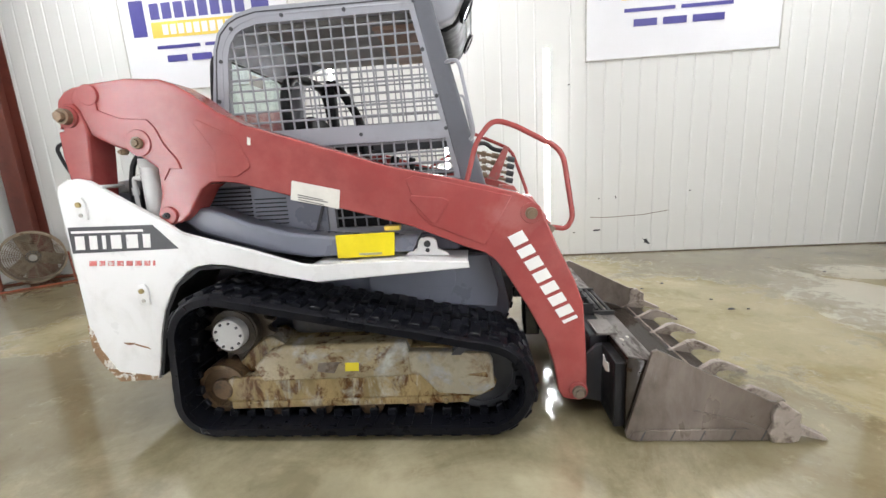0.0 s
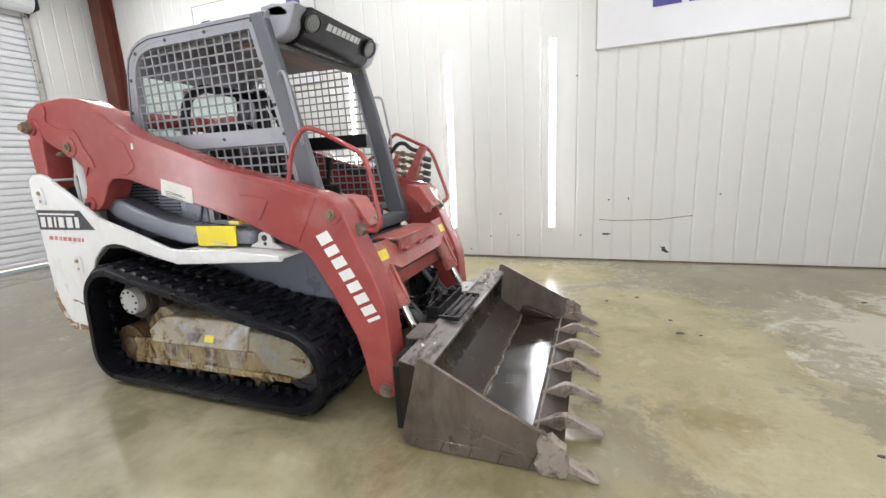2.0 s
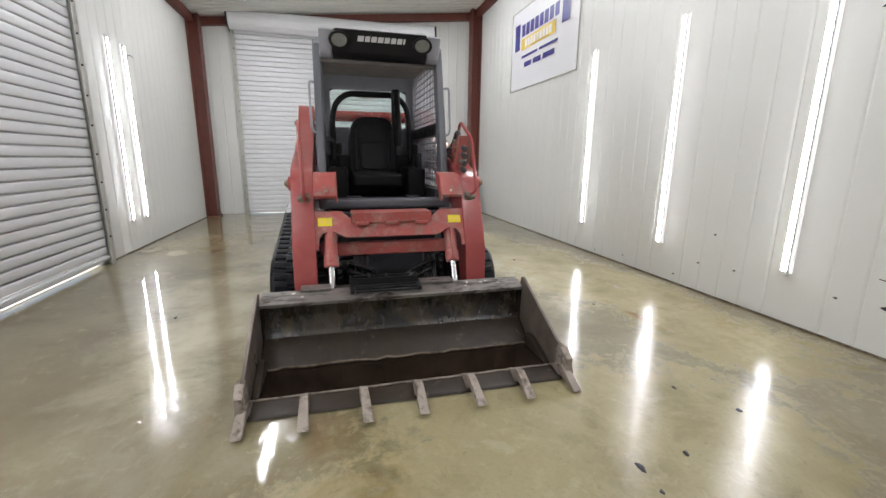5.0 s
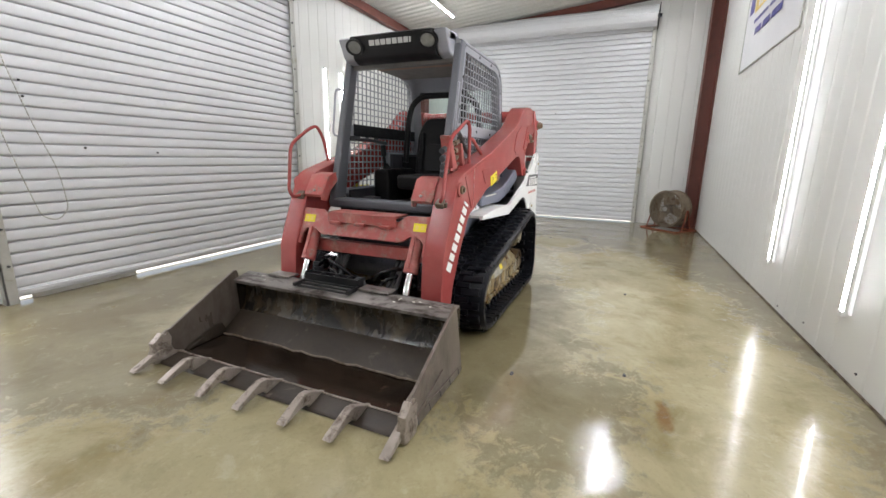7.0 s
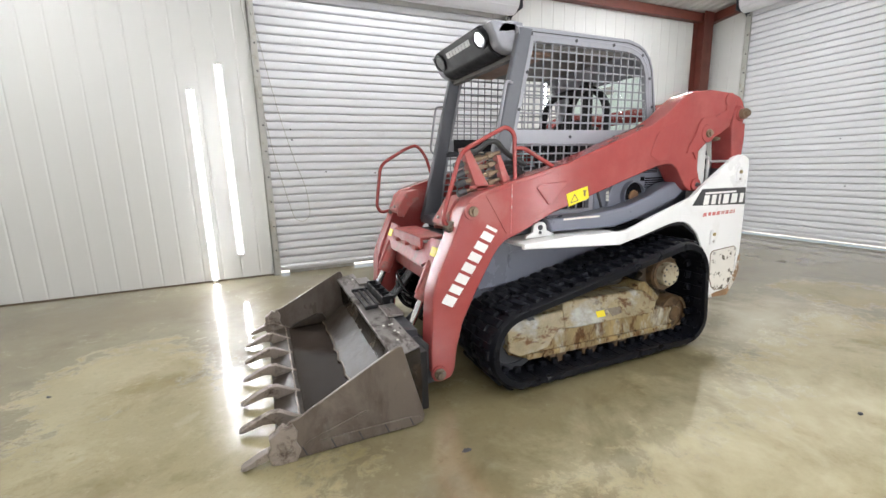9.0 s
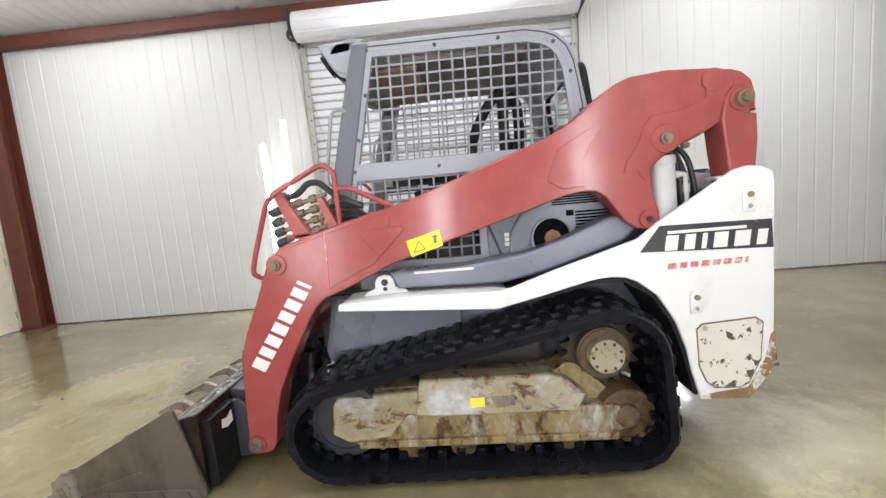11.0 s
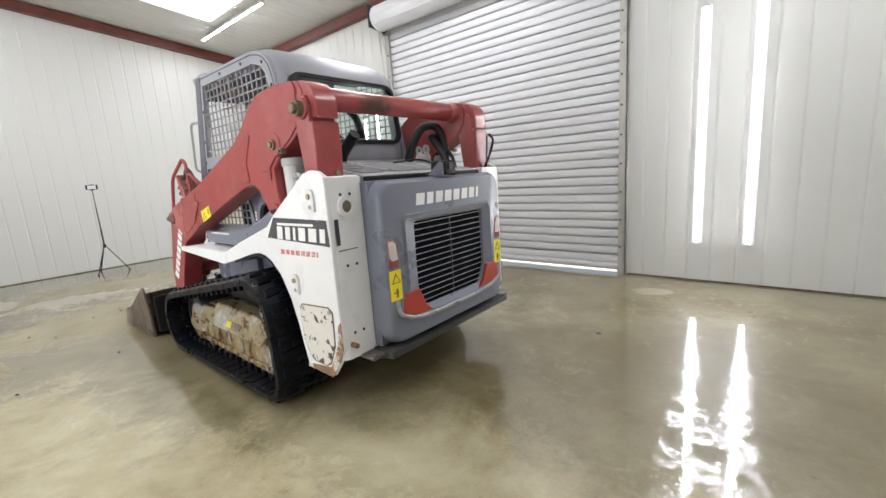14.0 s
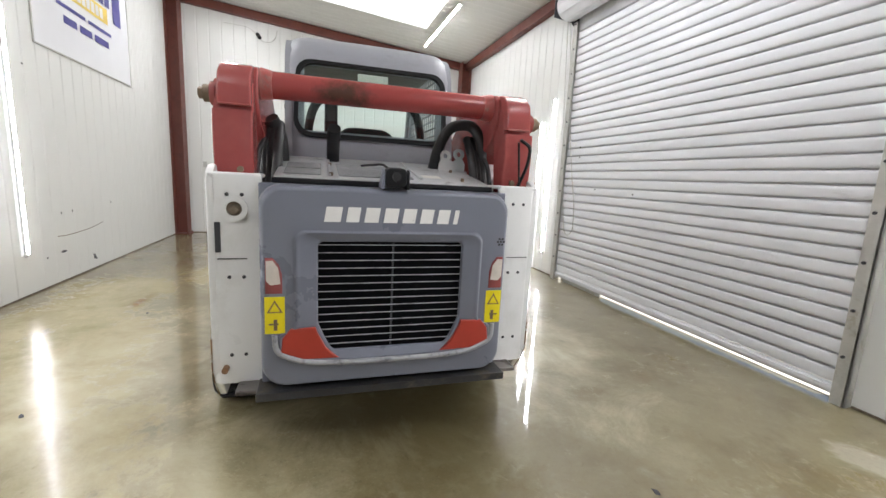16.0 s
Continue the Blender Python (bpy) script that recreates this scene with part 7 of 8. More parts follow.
prism(bm, NOSE, -0.478, 0.478, 0.008)
part("visor_top", bm, CAB, cab, "grey nose of the roof over the visor")
bm = bmesh.new()
VISOR = [(0.50, 2.287), (0.612, 2.286), (0.624, 2.276), (0.548, 2.142), (0.53, 2.122), (0.48, 2.098), (0.42, 2.105), (0.42, 2.215), (0.49, 2.225)]
prism(bm, VISOR, -0.375, 0.375, 0.008)
for v in bm.verts:
    if v.co.x > 0.53:
        v.co.y *= 1.0 - 0.6 * (v.co.x - 0.53)
    if abs(v.co.y) < 0.01 and v.co.z < 2.2:
        v.co.z += 0.01
part("visor", bm, BLACK, cab, "black visor over the cab opening with two lamps")
for s in (1, -1):
    part("visor_cheek", prism(bmesh.new(), [(0.40, 2.286), (0.585, 2.286), (0.603, 2.272), (0.535, 2.150), (0.515, 2.130), (0.46, 2.110), (0.40, 2.110)], min(s * 0.374, s * 0.478), max(s * 0.374, s * 0.478), 0.014, segments=3), CAB, cab, "grey cheek at the end of the visor")
facing = Vector((0.870, 0, -0.493))
for s in (1, -1):
    c = Vector((0.586, s * 0.325, 2.213))
    oval = Matrix.Translation(c) @ Matrix.Scale(1.22, 4, (0, 1, 0)) @ Matrix.Translation(-c)
    bm = bmesh.new()
    cyl(bm, c - facing * 0.07, c + facing * 0.010, 0.064, 28, bev=0.006)
    ring(bm, c + facing * 0.010, facing, 0.064, 0.050, 0.016, 28)
    bmesh.ops.transform(bm, matrix=oval, verts=bm.verts)
    part("work_lamp", bm, BLACK, cab, "oval work lamp")
    bm = bmesh.new()
    cyl(bm, c + facing * 0.008, c + facing * 0.014, 0.051, 26, r2=0.044)
    bmesh.ops.transform(bm, matrix=oval, verts=bm.verts)
    part("lamp_lens", bm, LAMP_GREY, cab, "clear lamp lens")
mark_parts("word_mark", (0.5965, -0.185, 2.228), (0, 0.37, 0), Vector((0.493, 0, 0.870)) * 0.040, Vector((0.870, 0, -0.493)) * 0.004, WORD, CYL_GREY, cab, "small white slanted block on the visor")
# interior
bm = bmesh.new()
prism(bm, [(-0.55, 2.195), (0.40, 2.195), (0.42, 2.08), (0.38, 2.075), (0.30, 2.15), (-0.50, 2.15)], -0.47, 0.47, 0.004)
part("headliner", bm, LINER, cab, "grey roof lining")
bm = bmesh.new()
box(bm, 0.08, 0.36, -0.40, 0.40, 2.125, 2.148, 0.004)
part("liner_board", bm, TAN, cab, "brown lining board")
bm = bmesh.new()
box(bm, -0.80, 0.70, -0.44, 0.44, 0.90, 0.935, 0.004)
part("cab_floor", bm, BLACK, cab)
bm = bmesh.new()
box(bm, -0.80, -0.42, -0.47, 0.47, 0.93, 1.36, 0.02)
part("rear_bulkhead", bm, BLACK, cab)
for s in (1, -1):
    bm = bmesh.new()
    box(bm, -0.40, 0.16, min(s * 0.28, s * 0.45), max(s * 0.28, s * 0.45), 0.93, 1.24, 0.03)
    part("console", bm, BLACK, cab, "black side console")
    bm = bmesh.new()
    box(bm, -0.78, -0.21, min(s * 0.455, s * 0.482), max(s * 0.455, s * 0.482), 0.93, 1.38, 0.004)
    box(bm, -0.21, 0.52, min(s * 0.455, s * 0.482), max(s * 0.455, s * 0.482), 0.93, 1.06, 0.004)
    part("inner_wall", bm, DARK, cab)
    bm = bmesh.new()
    cyl(bm, (0.10, s * 0.35, 1.23), (0.13, s * 0.35, 1.38), 0.014, 10)
    cyl(bm, (0.125, s * 0.35, 1.36), (0.145, s * 0.35, 1.46), 0.026, 14, bev=0.008)
    cyl(bm, (0.08, s * 0.35, 1.23), (0.095, s * 0.35, 1.29), 0.045, 16, r2=0.02)
    part("joystick", bm, BLACK, cab, "black joystick")
seat_base = bmesh.new()
box(seat_base, -0.38, 0.10, -0.24, 0.24, 1.05, 1.19, 0.04, segments=4)
part("seat", seat_base, SEAT, cab, "black vinyl operator seat")
bm = bmesh.new()
lean = Matrix.Translation((-0.36, 0, 1.14)) @ Matrix.Rotation(radians(-10), 4, "Y")
prism(bm, rounded_loop([(-0.25, 0.0), (-0.25, 0.44), (-0.17, 0.61), (0.17, 0.61), (0.25, 0.44), (0.25, 0.0)], 0.09, 6), -0.07, 0.06, 0.03, "x", 3, lean)
for y in (-0.20, 0.16):
    box(bm, 0.05, 0.10, y, y + 0.05, 0.04, 0.46, 0.02, lean, 3)
prism(bm, rounded_loop([(-0.13, 0.06), (-0.13, 0.34), (0.13, 0.34), (0.13, 0.06)], 0.05), 0.05, 0.085, 0.012, "x", 2, lean)
part("backrest", bm, SEAT, cab, "black vinyl backrest")
bm = bmesh.new()
sweep(bm, [(-0.40, 0.40, 1.30), (-0.46, 0.40, 1.72), (-0.46, 0.36, 1.88), (-0.45, 0.24, 1.97), (-0.45, -0.24, 1.97), (-0.46, -0.36, 1.88), (-0.46, -0.40, 1.72), (-0.40, -0.40, 1.30)], 0.03, 12, 0.12)
part("safety_bar", bm, BLACK, cab, "black padded safety bar, raised")
bm = bmesh.new()
box(bm, -0.42, -0.36, 0.20, 0.29, 1.45, 2.02, 0.02, Matrix.Translation((0, 0, 0)))
sweep(bm, [(-0.38, 0.26, 2.0), (-0.30, 0.24, 1.92), (-0.20, 0.24, 1.75), (-0.18, 0.25, 1.45)], 0.03, 10, 0.1)
part("belt_post", bm, BLACK, cab, "black post with seat belt")
bm = bmesh.new()
sweep(bm, [(0.50, -0.47, 1.50), (0.20, -0.44, 1.50), (0.0, -0.40, 1.48)], 0.016, 8, 0.06)
box(bm, 0.05, 0.48, -0.48, -0.455, 1.49, 1.53, 0.006)
part("side_rail", bm, DARK, cab)
bm = bmesh.new()
box(bm, 0.28, 0.36, -0.455, -0.45, 1.495, 1.525)
box(bm, 0.14, 0.22, -0.455, -0.45, 1.495, 1.525)
part("small_label", bm, STICKER, cab)
for y in (-0.25, 0.25):
    part("pedal", box(bmesh.new(), 0.45, 0.58, y - 0.06, y + 0.06, 0.99, 1.01, 0.004), DARK, cab)


# ---- banners on the north wall ----
def banner(x0, x1, z0, z1, label):
    ob = thing("banner", label, "banner", "wall banners", at=((x0 + x1) / 2, NY, z0))
    inv = Matrix.Translation((-(x0 + x1) / 2, -NY, -z0))
    w, h = x1 - x0, z1 - z0

    def put(name, shapes, material, depth, label_=""):
        bm = bmesh.new()
        for u0, u1, v0, v1 in shapes:
            box(bm, x0 + w * u0, x0 + w * u1, NY - depth - 0.0015, NY - depth, z1 - h * v1, z1 - h * v0)
        part(name, bm, material, ob, label_).matrix_parent_inverse = inv

    n, m = 28, 14
    bm = bmesh.new()
    grid = [[bm.verts.new((x0 + w * i / n, NY - 0.010 - 0.004 * noise.noise(Vector((x0 + w * i / n, 0.0, z0 + h * j / m)) * 2.2), z0 + h * j / m)) for i in range(n + 1)] for j in range(m + 1)]
    for j in range(m):
        for i in range(n):
            bm.faces.new((grid[j][i], grid[j][i + 1], grid[j + 1][i + 1], grid[j + 1][i]))
    part("sheet", bm, BANNER, ob, "white vinyl sheet").matrix_parent_inverse = inv
    bm = bmesh.new()
    for a, b, c, d in ((0, w, 0, 0.018), (0, w, h - 0.018, h), (0, 0.018, 0, h), (w - 0.018, w, 0, h)):
        box(bm, x0 + a, x0 + b, NY - 0.018, NY - 0.003, z0 + c, z0 + d, 0.003)
    part("frame", bm, GALV, ob, "thin grey frame").matrix_parent_inverse = inv
    for name, u, du, v, dv, count in (("initial_shape", 0.07, 0.085, 0.335, 0.32, 1), ("word_shape", 0.19, 0.56, 0.28, 0.14, 8), ("final_shape", 0.79, 0.10, 0.30, 0.32, 1)):
        mark_parts(name, (x1 - w * (1 - u), NY - 0.0165, z1 - h * v), (w * du, 0, 0), (0, 0, h * dv), (0, -0.0015, 0), (1,) * count, NAVY, ob, "navy block", lambda b: (bmesh.ops.translate(b, vec=inv.translation, verts=b.verts), b)[1], 0.3, 0.0)
    put("gold_band", [(0.185, 0.715, 0.375, 0.515)], GOLD, 0.0165, "gold band")
    put("band_shapes", [(0.25 + 0.047 * k, 0.25 + 0.047 * k + 0.034, 0.40, 0.49) for k in range(9)], BANNER, 0.018, "row of white blocks")
    for a, b in ((0.20, 0.46), (0.49, 0.75)):
        put("small_print", [(a, b, 0.585, 0.615)], NAVY, 0.0165, "small navy bar")
    for a, b in ((0.25, 0.37), (0.40, 0.52), (0.55, 0.71)):
        put("number_bar", [(a, b, 0.675, 0.735)], NAVY, 0.0165, "navy bar")


banner(-4.26, -1.81, 2.655, 4.11, "white company banner with navy blocks and a gold band")
banner(2.125, 4.56, 2.615, 4.07, "white company banner with navy blocks and a gold band")


# ---- drum fan in the corner ----
def drum_fan(m):
    ob = thing("drum_fan", "rusty drum fan on a low red stand in the corner", "fan")
    ob.matrix_world = m
    r = 0.36
    bm = bmesh.new()
    ring(bm, (0, 0, 0.42), (0, 1, 0), r, r - 0.012, 0.26, 44)
    for y in (-0.13, 0.13):
        ring(bm, (0, y, 0.42), (0, 1, 0), r + 0.012, r - 0.01, 0.02, 44)
    part("drum", bm, FAN, ob)
    for y in (-0.14, 0.14):
        guard = part("guard_ring", ring(bmesh.new(), (0, y, 0.42), (0, 1, 0), r - 0.006, r - 0.018, 0.010, 36), FAN, ob, "rusty wire guard")
        for k in range(1, 14):
            part("guard_wire", ring(bmesh.new(), (0, y, 0.42), (0, 1, 0), r * k / 14.5 + 0.003, r * k / 14.5 - 0.003, 0.006, 36), FAN, guard)
        for k in range(8):
            a = math.pi * k / 8
            q = r - 0.01
            part("spoke", cyl(bmesh.new(), (-q * math.cos(a), y, 0.42 - q * math.sin(a)), (q * math.cos(a), y, 0.42 + q * math.sin(a)), 0.004, 6), FAN, guard)
    bm = bmesh.new()
    cyl(bm, (0, -0.12, 0.42), (0, 0.10, 0.42), 0.085, 24, bev=0.01)
    part("motor", bm, DARK, ob)
    bm = bmesh.new()
    cyl(bm, (0, -0.155, 0.42), (0, -0.145, 0.42), 0.045, 20)
    part("badge", bm, STEEL, ob)
    for k in range(3):
        bm = bmesh.new()
        box(bm, 0.06, r - 0.03, -0.004, 0.004, -0.10, 0.10, 0.002, Matrix.Translation((0, 0, 0.42)) @ Matrix.Rotation(2 * math.pi * k / 3 + 0.3, 4, "Y") @ Matrix.Rotation(radians(28), 4, "X"))
        part("blade", bm, FAN, ob, "steel blade")
    bm = bmesh.new()
    for s in (-1, 1):
        sweep(bm, [(s * 0.40, -0.30, 0.014), (s * 0.40, 0.30, 0.014)], 0.014, 10, 0)
        sweep(bm, [(s * 0.40, -0.12, 0.02), (s * 0.385, 0.0, 0.44), (s * 0.40, 0.12, 0.02)], 0.013, 10, 0.04)
    for y in (-0.30, 0.30):
        sweep(bm, [(-0.40, y, 0.014), (0.40, y, 0.014)], 0.014, 10, 0)
    part("stand", bm, FAN_RED, ob, "rusty red tube stand")
    bm = bmesh.new()
    box(bm, -0.06, 0.06, 0.12, 0.2, 0.5, 0.62, 0.02)
    part("switch_box", bm, RUST, ob)


drum_fan(pose(-5.90, 2.68, 0, 0, 0, 48))


# ---- phone on a tripod ----
def tripod(m):
    ob = thing("tripod", "thin black tripod with a phone clamped across its top", "tripod")
    ob.matrix_world = m
    bm = bmesh.new()
    cyl(bm, (0.0, 0, 0.48), (0.03, 0, 0.80), 0.013, 10)
    cyl(bm, (0.03, 0, 0.80), (0.05, 0, 1.18), 0.009, 10)
    cyl(bm, (0.05, 0, 1.18), (0.065, 0, 1.50), 0.0065, 8)
    cyl(bm, (0.0, 0, 0.46), (0.0, 0, 0.52), 0.022, 12)
    part("centre_pole", bm, BLACK, ob)
    for k in range(3):
        a = 2 * math.pi * k / 3 + 0.4
        bm = bmesh.new()
        cyl(bm, (0.01 * math.cos(a), 0.01 * math.sin(a), 0.50), (0.29 * math.cos(a), 0.29 * math.sin(a), 0.012), 0.008, 8)
        cyl(bm, (0.28 * math.cos(a), 0.28 * math.sin(a), 0.022), (0.292 * math.cos(a), 0.292 * math.sin(a), 0.0), 0.014, 8)
        part("leg", bm, BLACK, ob)
    bm = bmesh.new()
    box(bm, 0.055, 0.075, -0.03, 0.03, 1.48, 1.585, 0.005)
    part("clamp", bm, BLACK, ob)
    bm = bmesh.new()
    box(bm, 0.045, 0.055, -0.085, 0.085, 1.495, 1.575, 0.006)
    ph = part("phone", bm, BLACK, ob, "black phone held sideways")
    bm = bmesh.new()
    box(bm, 0.0435, 0.0455, -0.06, 0.06, 1.503, 1.567)
    part("screen", bm, BANNER, ph, "pale screen")


tripod(pose(6.10, 0.25, 0, 0, 0, -8))


# ---- shelf on the east wall ----
def wall_shelf():
    ob = thing("wall_shelf", "small white shelf on brackets on the end wall", "shelf", at=(EX, 2.2, 1.30))
    inv = Matrix.Translation((-EX, -2.2, -1.30))
    part("board", box(bmesh.new(), EX - 0.27, EX - 0.002, 1.90, 2.50, 1.29, 1.312, 0.004), PANEL, ob).matrix_parent_inverse = inv
    for y in (2.0, 2.40):
        bm = bmesh.new()
        prism(bm, [(EX - 0.22, 1.29), (EX - 0.004, 1.29), (EX - 0.004, 1.10), (EX - 0.03, 1.10), (EX - 0.05, 1.22), (EX - 0.22, 1.27)], y - 0.012, y + 0.012, 0.003)
        part("bracket", bm, GALV, ob, "grey steel bracket").matrix_parent_inverse = inv


wall_shelf()


def bottle(m, material, label):
    ob = thing("spray_bottle", label, "bottle")
    ob.matrix_world = m
    bm = bmesh.new()
    cyl(bm, (0, 0, 0), (0, 0, 0.13), 0.042, 18, bev=0.01)
    cyl(bm, (0, 0, 0.128), (0, 0, 0.17), 0.03, 16, r2=0.014)
    part("body", bm, material, ob)
    bm = bmesh.new()
    cyl(bm, (0, 0, 0.168), (0, 0, 0.195), 0.016, 12)
    box(bm, -0.045, 0.02, -0.012, 0.012, 0.19, 0.215, 0.004)
    prism(bm, [(-0.03, 0.19), (-0.02, 0.19), (-0.03, 0.15), (-0.038, 0.15)], -0.006, 0.006)
    part("trigger_head", bm, BLACK, ob)


bottle(pose(EX - 0.14, 2.43, 1.312, 0, 0, 20), GREEN, "pale green spray bottle standing on the wall shelf")


def power_tool(m, label):
    ob = thing("power_tool", label, "tool")
    ob.matrix_world = m
    bm = bmesh.new()
    cyl(bm, (-0.10, 0, 0.045), (0.10, 0, 0.06), 0.042, 18, bev=0.012)
    cyl(bm, (0.09, 0, 0.06), (0.15, 0, 0.065), 0.03, 16, r2=0.018)
    part("body", bm, BLACK, ob)
    bm = bmesh.new()
    sweep(bm, [(-0.08, 0, 0.06), (-0.06, 0, 0.13), (0.0, 0, 0.15), (0.06, 0, 0.11)], 0.018, 10, 0.04)
    part("handle", bm, DARK, ob)


power_tool(pose(EX - 0.15, 2.20, 1.315, 0, 0, 80), "black power tool lying on the wall shelf")
power_tool(pose(EX - 0.13, 2.30, 1.315, 0, 0, 115), "black power tool lying on the wall shelf")


def small_fan(m):
    ob = thing("desk_fan", "small dark round fan standing on the wall shelf", "fan")
    ob.matrix_world = m
    bm = bmesh.new()
    ring(bm, (0, 0, 0.115), (1, 0, 0), 0.10, 0.088, 0.05, 28)
    for k in range(1, 4):
        ring(bm, (0, 0, 0.115), (1, 0, 0), 0.025 * k + 0.002, 0.025 * k - 0.002, 0.01, 24)
    part("guard", bm, BLACK, ob)
    bm = bmesh.new()
    cyl(bm, (-0.02, 0, 0.115), (0.03, 0, 0.115), 0.03, 16)
    part("motor", bm, DARK, ob)
    bm = bmesh.new()
    box(bm, -0.05, 0.05, -0.05, 0.05, 0.0, 0.014, 0.005)
    box(bm, -0.01, 0.01, -0.012, 0.012, 0.01, 0.03)
    part("base", bm, BLACK, ob)


small_fan(pose(EX - 0.14, 1.98, 1.312, 0, 0, 12))
bm = bmesh.new()
box(bm, EX - 0.03, EX - 0.002, 2.62, 2.69, 1.42, 1.54, 0.006)
box(bm, EX - 0.036, EX - 0.029, 2.64, 2.67, 1.45, 1.51, 0.002)
tagged(part("socket_box", bm, GALV), "small grey electric socket box on the end wall", "socket")


# ---- camera with a looped cable high on the east wall ----
def wall_camera():
    ob = thing("security_camera", "small black camera with a looped cable under the ceiling", "camera", at=(EX, 1.54, 4.2))
    inv = Matrix.Translation((-EX, -1.54, -4.2))
    bm = bmesh.new()
    cyl(bm, (EX - 0.02, 1.56, 4.26), (EX - 0.14, 1.50, 4.16), 0.036, 16, bev=0.006)
    cyl(bm, (EX - 0.002, 1.56, 4.27), (EX - 0.03, 1.56, 4.26), 0.03, 14)
    part("body", bm, BLACK, ob).matrix_parent_inverse = inv
    bm = bmesh.new()
    sweep(bm, [(EX - 0.03, 1.53, 4.20), (EX - 0.02, 1.45, 4.12), (EX - 0.015, 1.30, 4.13), (EX - 0.015, 1.20, 4.22), (EX - 0.015, 1.17, 4.38)], 0.007, 8, 0.1)
    part("cable", bm, GALV, ob).matrix_parent_inverse = inv
    bm = bmesh.new()
    sweep(bm, [(EX - 0.012, 1.60, 4.28), (EX - 0.012, 1.75, 4.38), (EX - 0.012, 2.2, 4.40)], 0.005, 6, 0.1)
    part("cable", bm, GALV, ob).matrix_parent_inverse = inv


wall_camera()


# ---- pull chain of the south door ----
def pull_chain():
    ob = thing("pull_chain", "long steel pull chain hanging in a loop by the roller door", "chain", at=(1.9, SY, 3.7))
    inv = Matrix.Translation((-1.9, -SY, -3.7))
    y = SY + 0.13
    path = rounded([(1.97, y, 3.78), (1.80, y, 2.75), (1.685, y, 2.09), (1.55, y, 1.53), (1.435, y, 1.18), (1.41, y, 0.82), (1.50, y, 0.715), (1.62, y, 0.76), (1.70, y, 1.10), (1.80, y, 1.60), (1.92, y, 2.5), (2.03, y, 3.78)], 0.25, 6)
    bm = bmesh.new()
    for a, b in zip(path, path[1:]):
        d = b - a
        n = max(1, int(d.length / 0.03))
        for k in range(n):
            p, q = a + d * (k / n), a + d * ((k + 0.82) / n)
            cyl(bm, p, q, 0.0055, 6)
    part("chain", bm, GALV, ob, "dull steel links").matrix_parent_inverse = inv
    bm = bmesh.new()
    ring(bm, (2.0, y, 3.80), (0, 1, 0), 0.085, 0.05, 0.03, 24)
    part("chain_wheel", bm, DARK, ob).matrix_parent_inverse = inv


pull_chain()


# ---- damage on the walls ----
def wall_tear(name, label, pts, y, material, s=1):
    bm = bmesh.new()
    prism(bm, pts, y, y + 0.003 * s)
    return tagged(part(name, bm, material), label, "damage", kind="structure")


F = NY - 0.004
wall_tear("trim_hole_1", "dark ragged hole low in the panel wall", [(2.95, 0.215), (2.985, 0.19), (3.01, 0.205), (3.03, 0.16), (3.07, 0.125), (3.03, 0.118), (3.0, 0.14), (2.975, 0.135), (2.985, 0.165)], F, INK, 1)
wall_tear("trim_hole_2", "dark slit low in the panel wall", [(2.26, 0.350), (2.29, 0.365), (2.36, 0.362), (2.38, 0.350), (2.33, 0.340), (2.29, 0.338)], F, INK, 1)
wall_tear("trim_hole_3", "dark nail hole in the panel wall", [(2.325, 0.80), (2.338, 0.815), (2.352, 0.805), (2.34, 0.79)], F, INK, 1)
wall_tear("trim_hole_4", "dark nail hole in the panel wall", [(2.56, 0.825), (2.572, 0.83), (2.578, 0.795), (2.566, 0.79)], F, INK, 1)
bm = bmesh.new()
for a, b in (((2.225, 0.543), (2.40, 0.530)), ((2.40, 0.530), (2.60, 0.533)), ((2.60, 0.533), (2.96, 0.548)), ((2.96, 0.548), (3.30, 0.595))):
    strip(bm, a, b, 0.008, F, 0.003)
tagged(part("trim_tear", bm, MUDGREY), "long crease torn across the lower wall panels", "damage", kind="structure")
for i, (x, z) in enumerate(((-1.0, 0.06), (0.75, 0.30), (1.15, 0.32), (0.9, 0.62), (1.98, 0.33), (3.55, 0.85), (0.45, 0.10), (-0.4, 0.12), (1.9, 2.35))):
    wall_tear("trim_scuff_%d" % (i + 1), "small dark scuff on the panel wall", [(x, z), (x + 0.02, z + 0.012), (x + 0.035, z + 0.004), (x + 0.02, z - 0.008)], F, INK, 1)
bm = bmesh.new()
strip(bm, (-3.22, 2.735), (-3.29, 2.75), 0.012, SY + 0.002, 0.003)
strip(bm, (-3.29, 2.75), (-3.37, 2.74), 0.012, SY + 0.002, 0.003)
tagged(part("trim_scratch", bm, INK), "short black scratch above the tube lights", "damage", kind="structure")

# ---- bits on the floor ----
rnd = random.Random(11)


def debris(x, y, size, label):
    bm = bmesh.new()
    n = 7
    a0 = rnd.random() * 6
    ring_ = []
    for k in range(n):
        a = a0 + 2 * math.pi * k / n
        r = size * (0.5 + 0.6 * rnd.random())
        ring_.append((x + r * 1.4 * math.cos(a), y + 0.7 * r * math.sin(a)))
    lo = [bm.verts.new((px, py, 0.001)) for px, py in ring_]
    hi = [bm.verts.new((x + (px - x) * 0.7, y + (py - y) * 0.7, 0.004 + 0.008 * rnd.random())) for px, py in ring_]
    for k in range(n):
        bm.faces.new((lo[k], lo[(k + 1) % n], hi[(k + 1) % n], hi[k]))
    bm.faces.new(hi)
    tagged(part("debris", bm, INK), label, "debris", "bits on the floor")


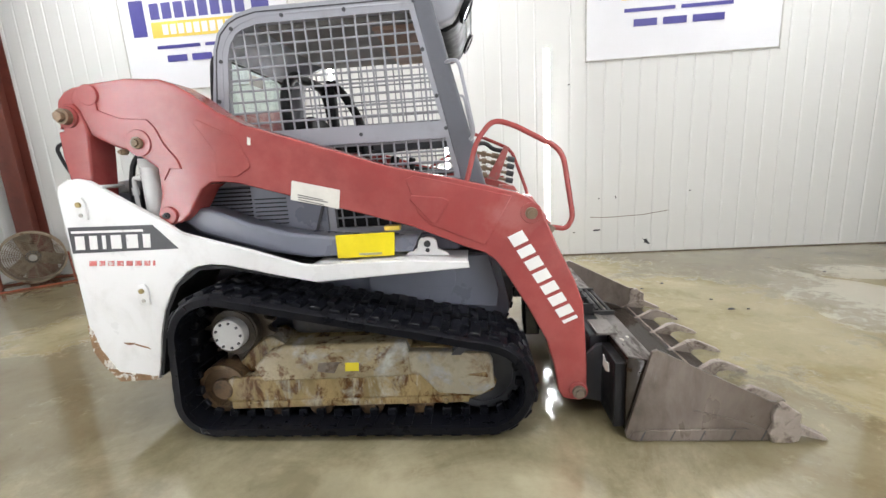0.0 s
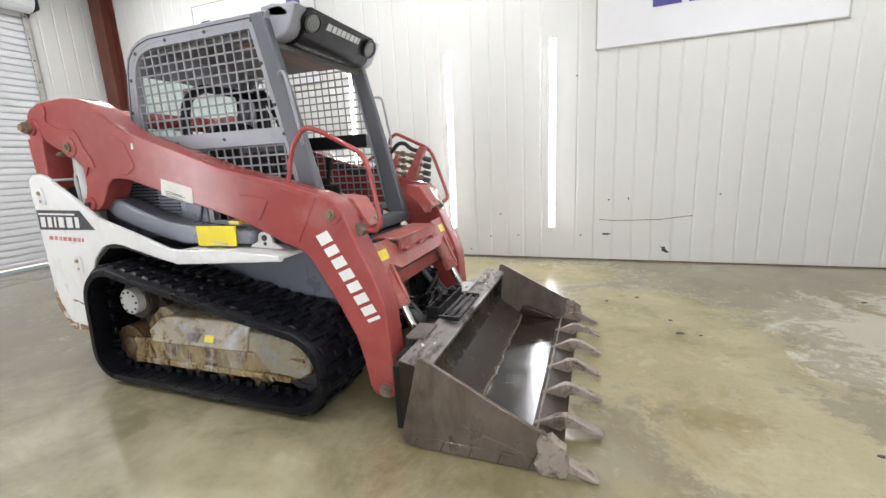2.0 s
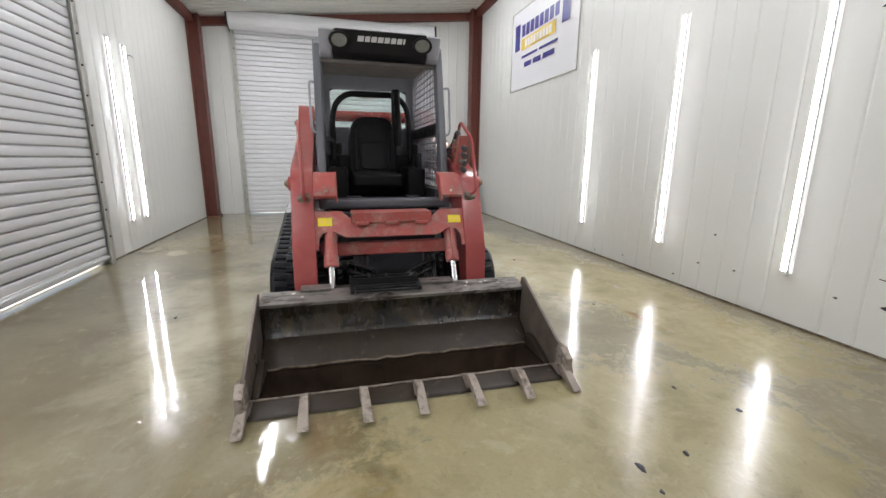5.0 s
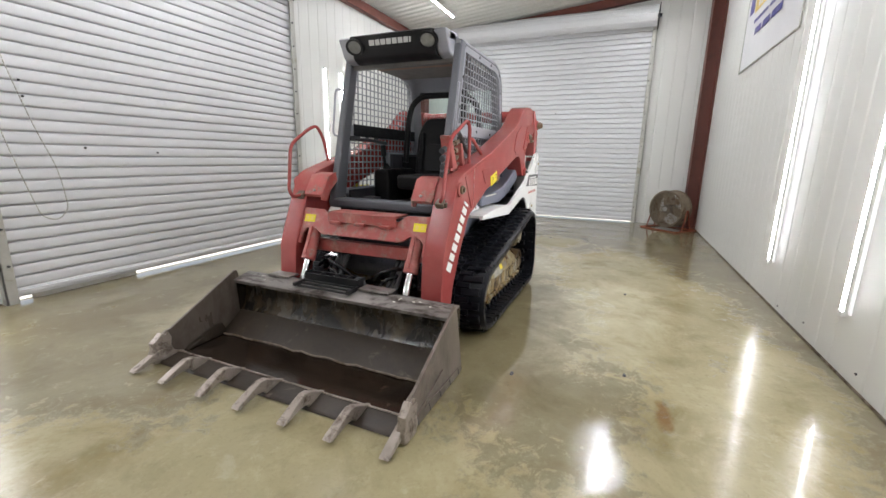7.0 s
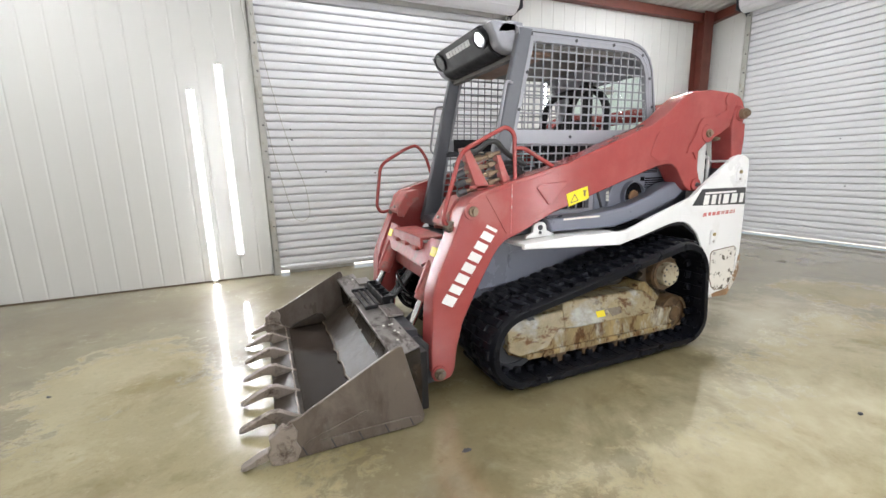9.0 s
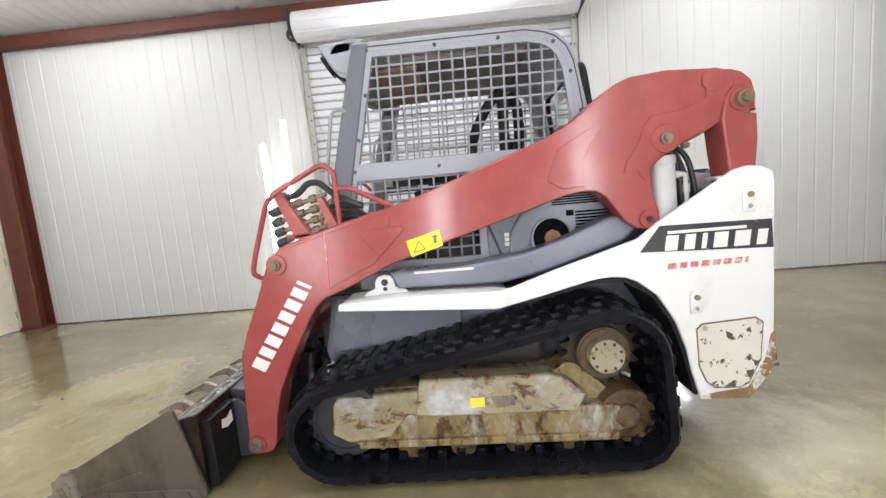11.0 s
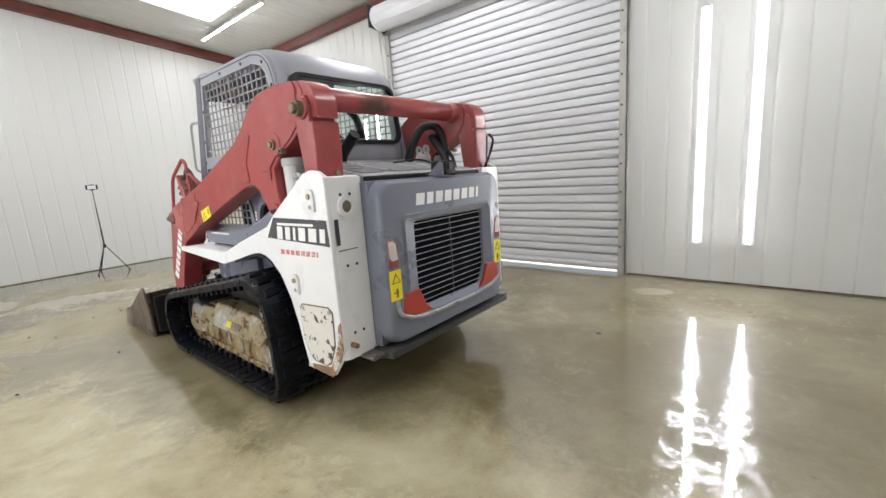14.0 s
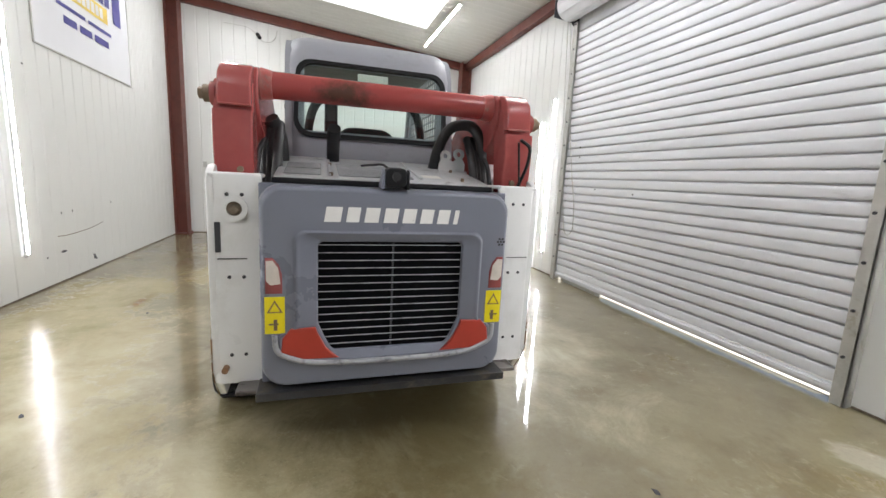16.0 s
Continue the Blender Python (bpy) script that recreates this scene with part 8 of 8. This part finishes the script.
for x, y, size in ((2.815, 0.845, 0.028), (1.183, 1.231, 0.022), (2.79, 1.11, 0.016), (2.58, 1.67, 0.02), (2.95, 0.83, 0.016), (0.9, 1.9, 0.02), (2.3, 1.5, 0.018), (-0.9, 1.9, 0.02), (-2.2, -1.2, 0.02), (3.4, -0.4, 0.02), (0.4, -1.75, 0.025), (4.4, 1.9, 0.02), (4.9, -0.3, 0.02)):
    debris(x, y, size, "small dark scrap lying on the wet floor")


# ---- wall panels: upright sheets, each with its folded edges ----
def panel_mesh(width, height):
    bm = bmesh.new()
    prof = [(0.0, -0.007), (0.008, -0.004), (0.014, -0.0005), (0.022, 0.0), (width - 0.022, 0.0), (width - 0.014, -0.0005), (width - 0.008, -0.004), (width, -0.007)]
    rows_ = [[bm.verts.new((x, y, z)) for x, y in prof] for z in (0.0, height)]
    for i in range(len(prof) - 1):
        bm.faces.new((rows_[0][i], rows_[0][i + 1], rows_[1][i + 1], rows_[1][i]))
    back = [[bm.verts.new((x, -0.028, z)) for x in (0.0, width)] for z in (0.0, height)]
    bm.faces.new((back[0][0], back[1][0], back[1][1], back[0][1]))
    bm.faces.new((rows_[0][0], rows_[1][0], back[1][0], back[0][0]))
    bm.faces.new((rows_[0][-1], back[0][1], back[1][1], rows_[1][-1]))
    bm.faces.new([*rows_[0], back[0][1], back[0][0]])
    bm.faces.new([*rows_[1], back[1][1], back[1][0]])
    return shared(bm, PANEL, 20)


PANELS = {}


def panel_wall(wall, a, b, top, hole, place, first=0.0, wide=()):
    """Panels side by side from a to b; over an opening they start at its head, and behind some lamps lies one of double width. place(u) gives the pose at u along the wall."""
    u = a
    while u < b - 0.01:
        w = min(first if first and u == a else 2 * PITCH if any(abs(u - c) < 0.06 for c in wide) else PITCH, b - u)
        if hole and u < hole[1] and u + w > hole[0]:
            if u < hole[0] - 0.005:
                spans = [(u, hole[0] - u, 0.0)]
            else:
                spans = [(u, min(w, hole[1] - u), hole[2])]
        else:
            spans = [(u, w, 0.0)]
        for v, width, z0 in spans:
            if width < 0.02:
                u += width
                continue
            h = top(v) - z0 - 0.004
            key = (round(width, 3), round(h, 2))
            if key not in PANELS:
                PANELS[key] = panel_mesh(width, h)
            piece("panel", PANELS[key], place(v) @ Matrix.Translation((0, 0, z0 + 0.004)), wall)
            u = v + width


panel_wall(wall_north, WX, EX, lambda u: ceiling_z(NY), None, lambda u: pose(u, NY, 0) @ Matrix.Diagonal((1, -1, 1, 1)), 0.075, (0.104, 1.476, -1.496))
panel_wall(wall_south, WX, EX, lambda u: ceiling_z(SY), S_DOOR, lambda u: pose(u, SY, 0))
panel_wall(wall_west, SY, NY, lambda u: ceiling_z(u), W_DOOR, lambda u: pose(WX, u, 0, 0, 0, 90) @ Matrix.Diagonal((1, -1, 1, 1)))
panel_wall(wall_east, SY, NY, lambda u: ceiling_z(u), E_DOOR, lambda u: pose(EX, u, 0, 0, 0, 90))


# ---- dirty floor angle along the walls ----
def floor_angle(name, x0, x1, y0, y1):
    bm = bmesh.new()
    box(bm, x0, x1, y0, y1, 0.0, 0.016, 0.003)
    setting(name, bm, MUDGREY, "brown dirty edge strip at the foot of the wall panels", "trim")


floor_angle("trim_foot_north", WX + 0.03, EX - 0.03, NY - 0.010, NY + 0.002)
floor_angle("trim_foot_south_1", WX + 0.03, S_DOOR[0] - 0.07, SY - 0.002, SY + 0.010)
floor_angle("trim_foot_south_2", S_DOOR[1] + 0.07, EX - 0.03, SY - 0.002, SY + 0.010)
floor_angle("trim_foot_east", EX - 0.010, EX + 0.002, E_DOOR[1] + 0.03, NY - 0.03)
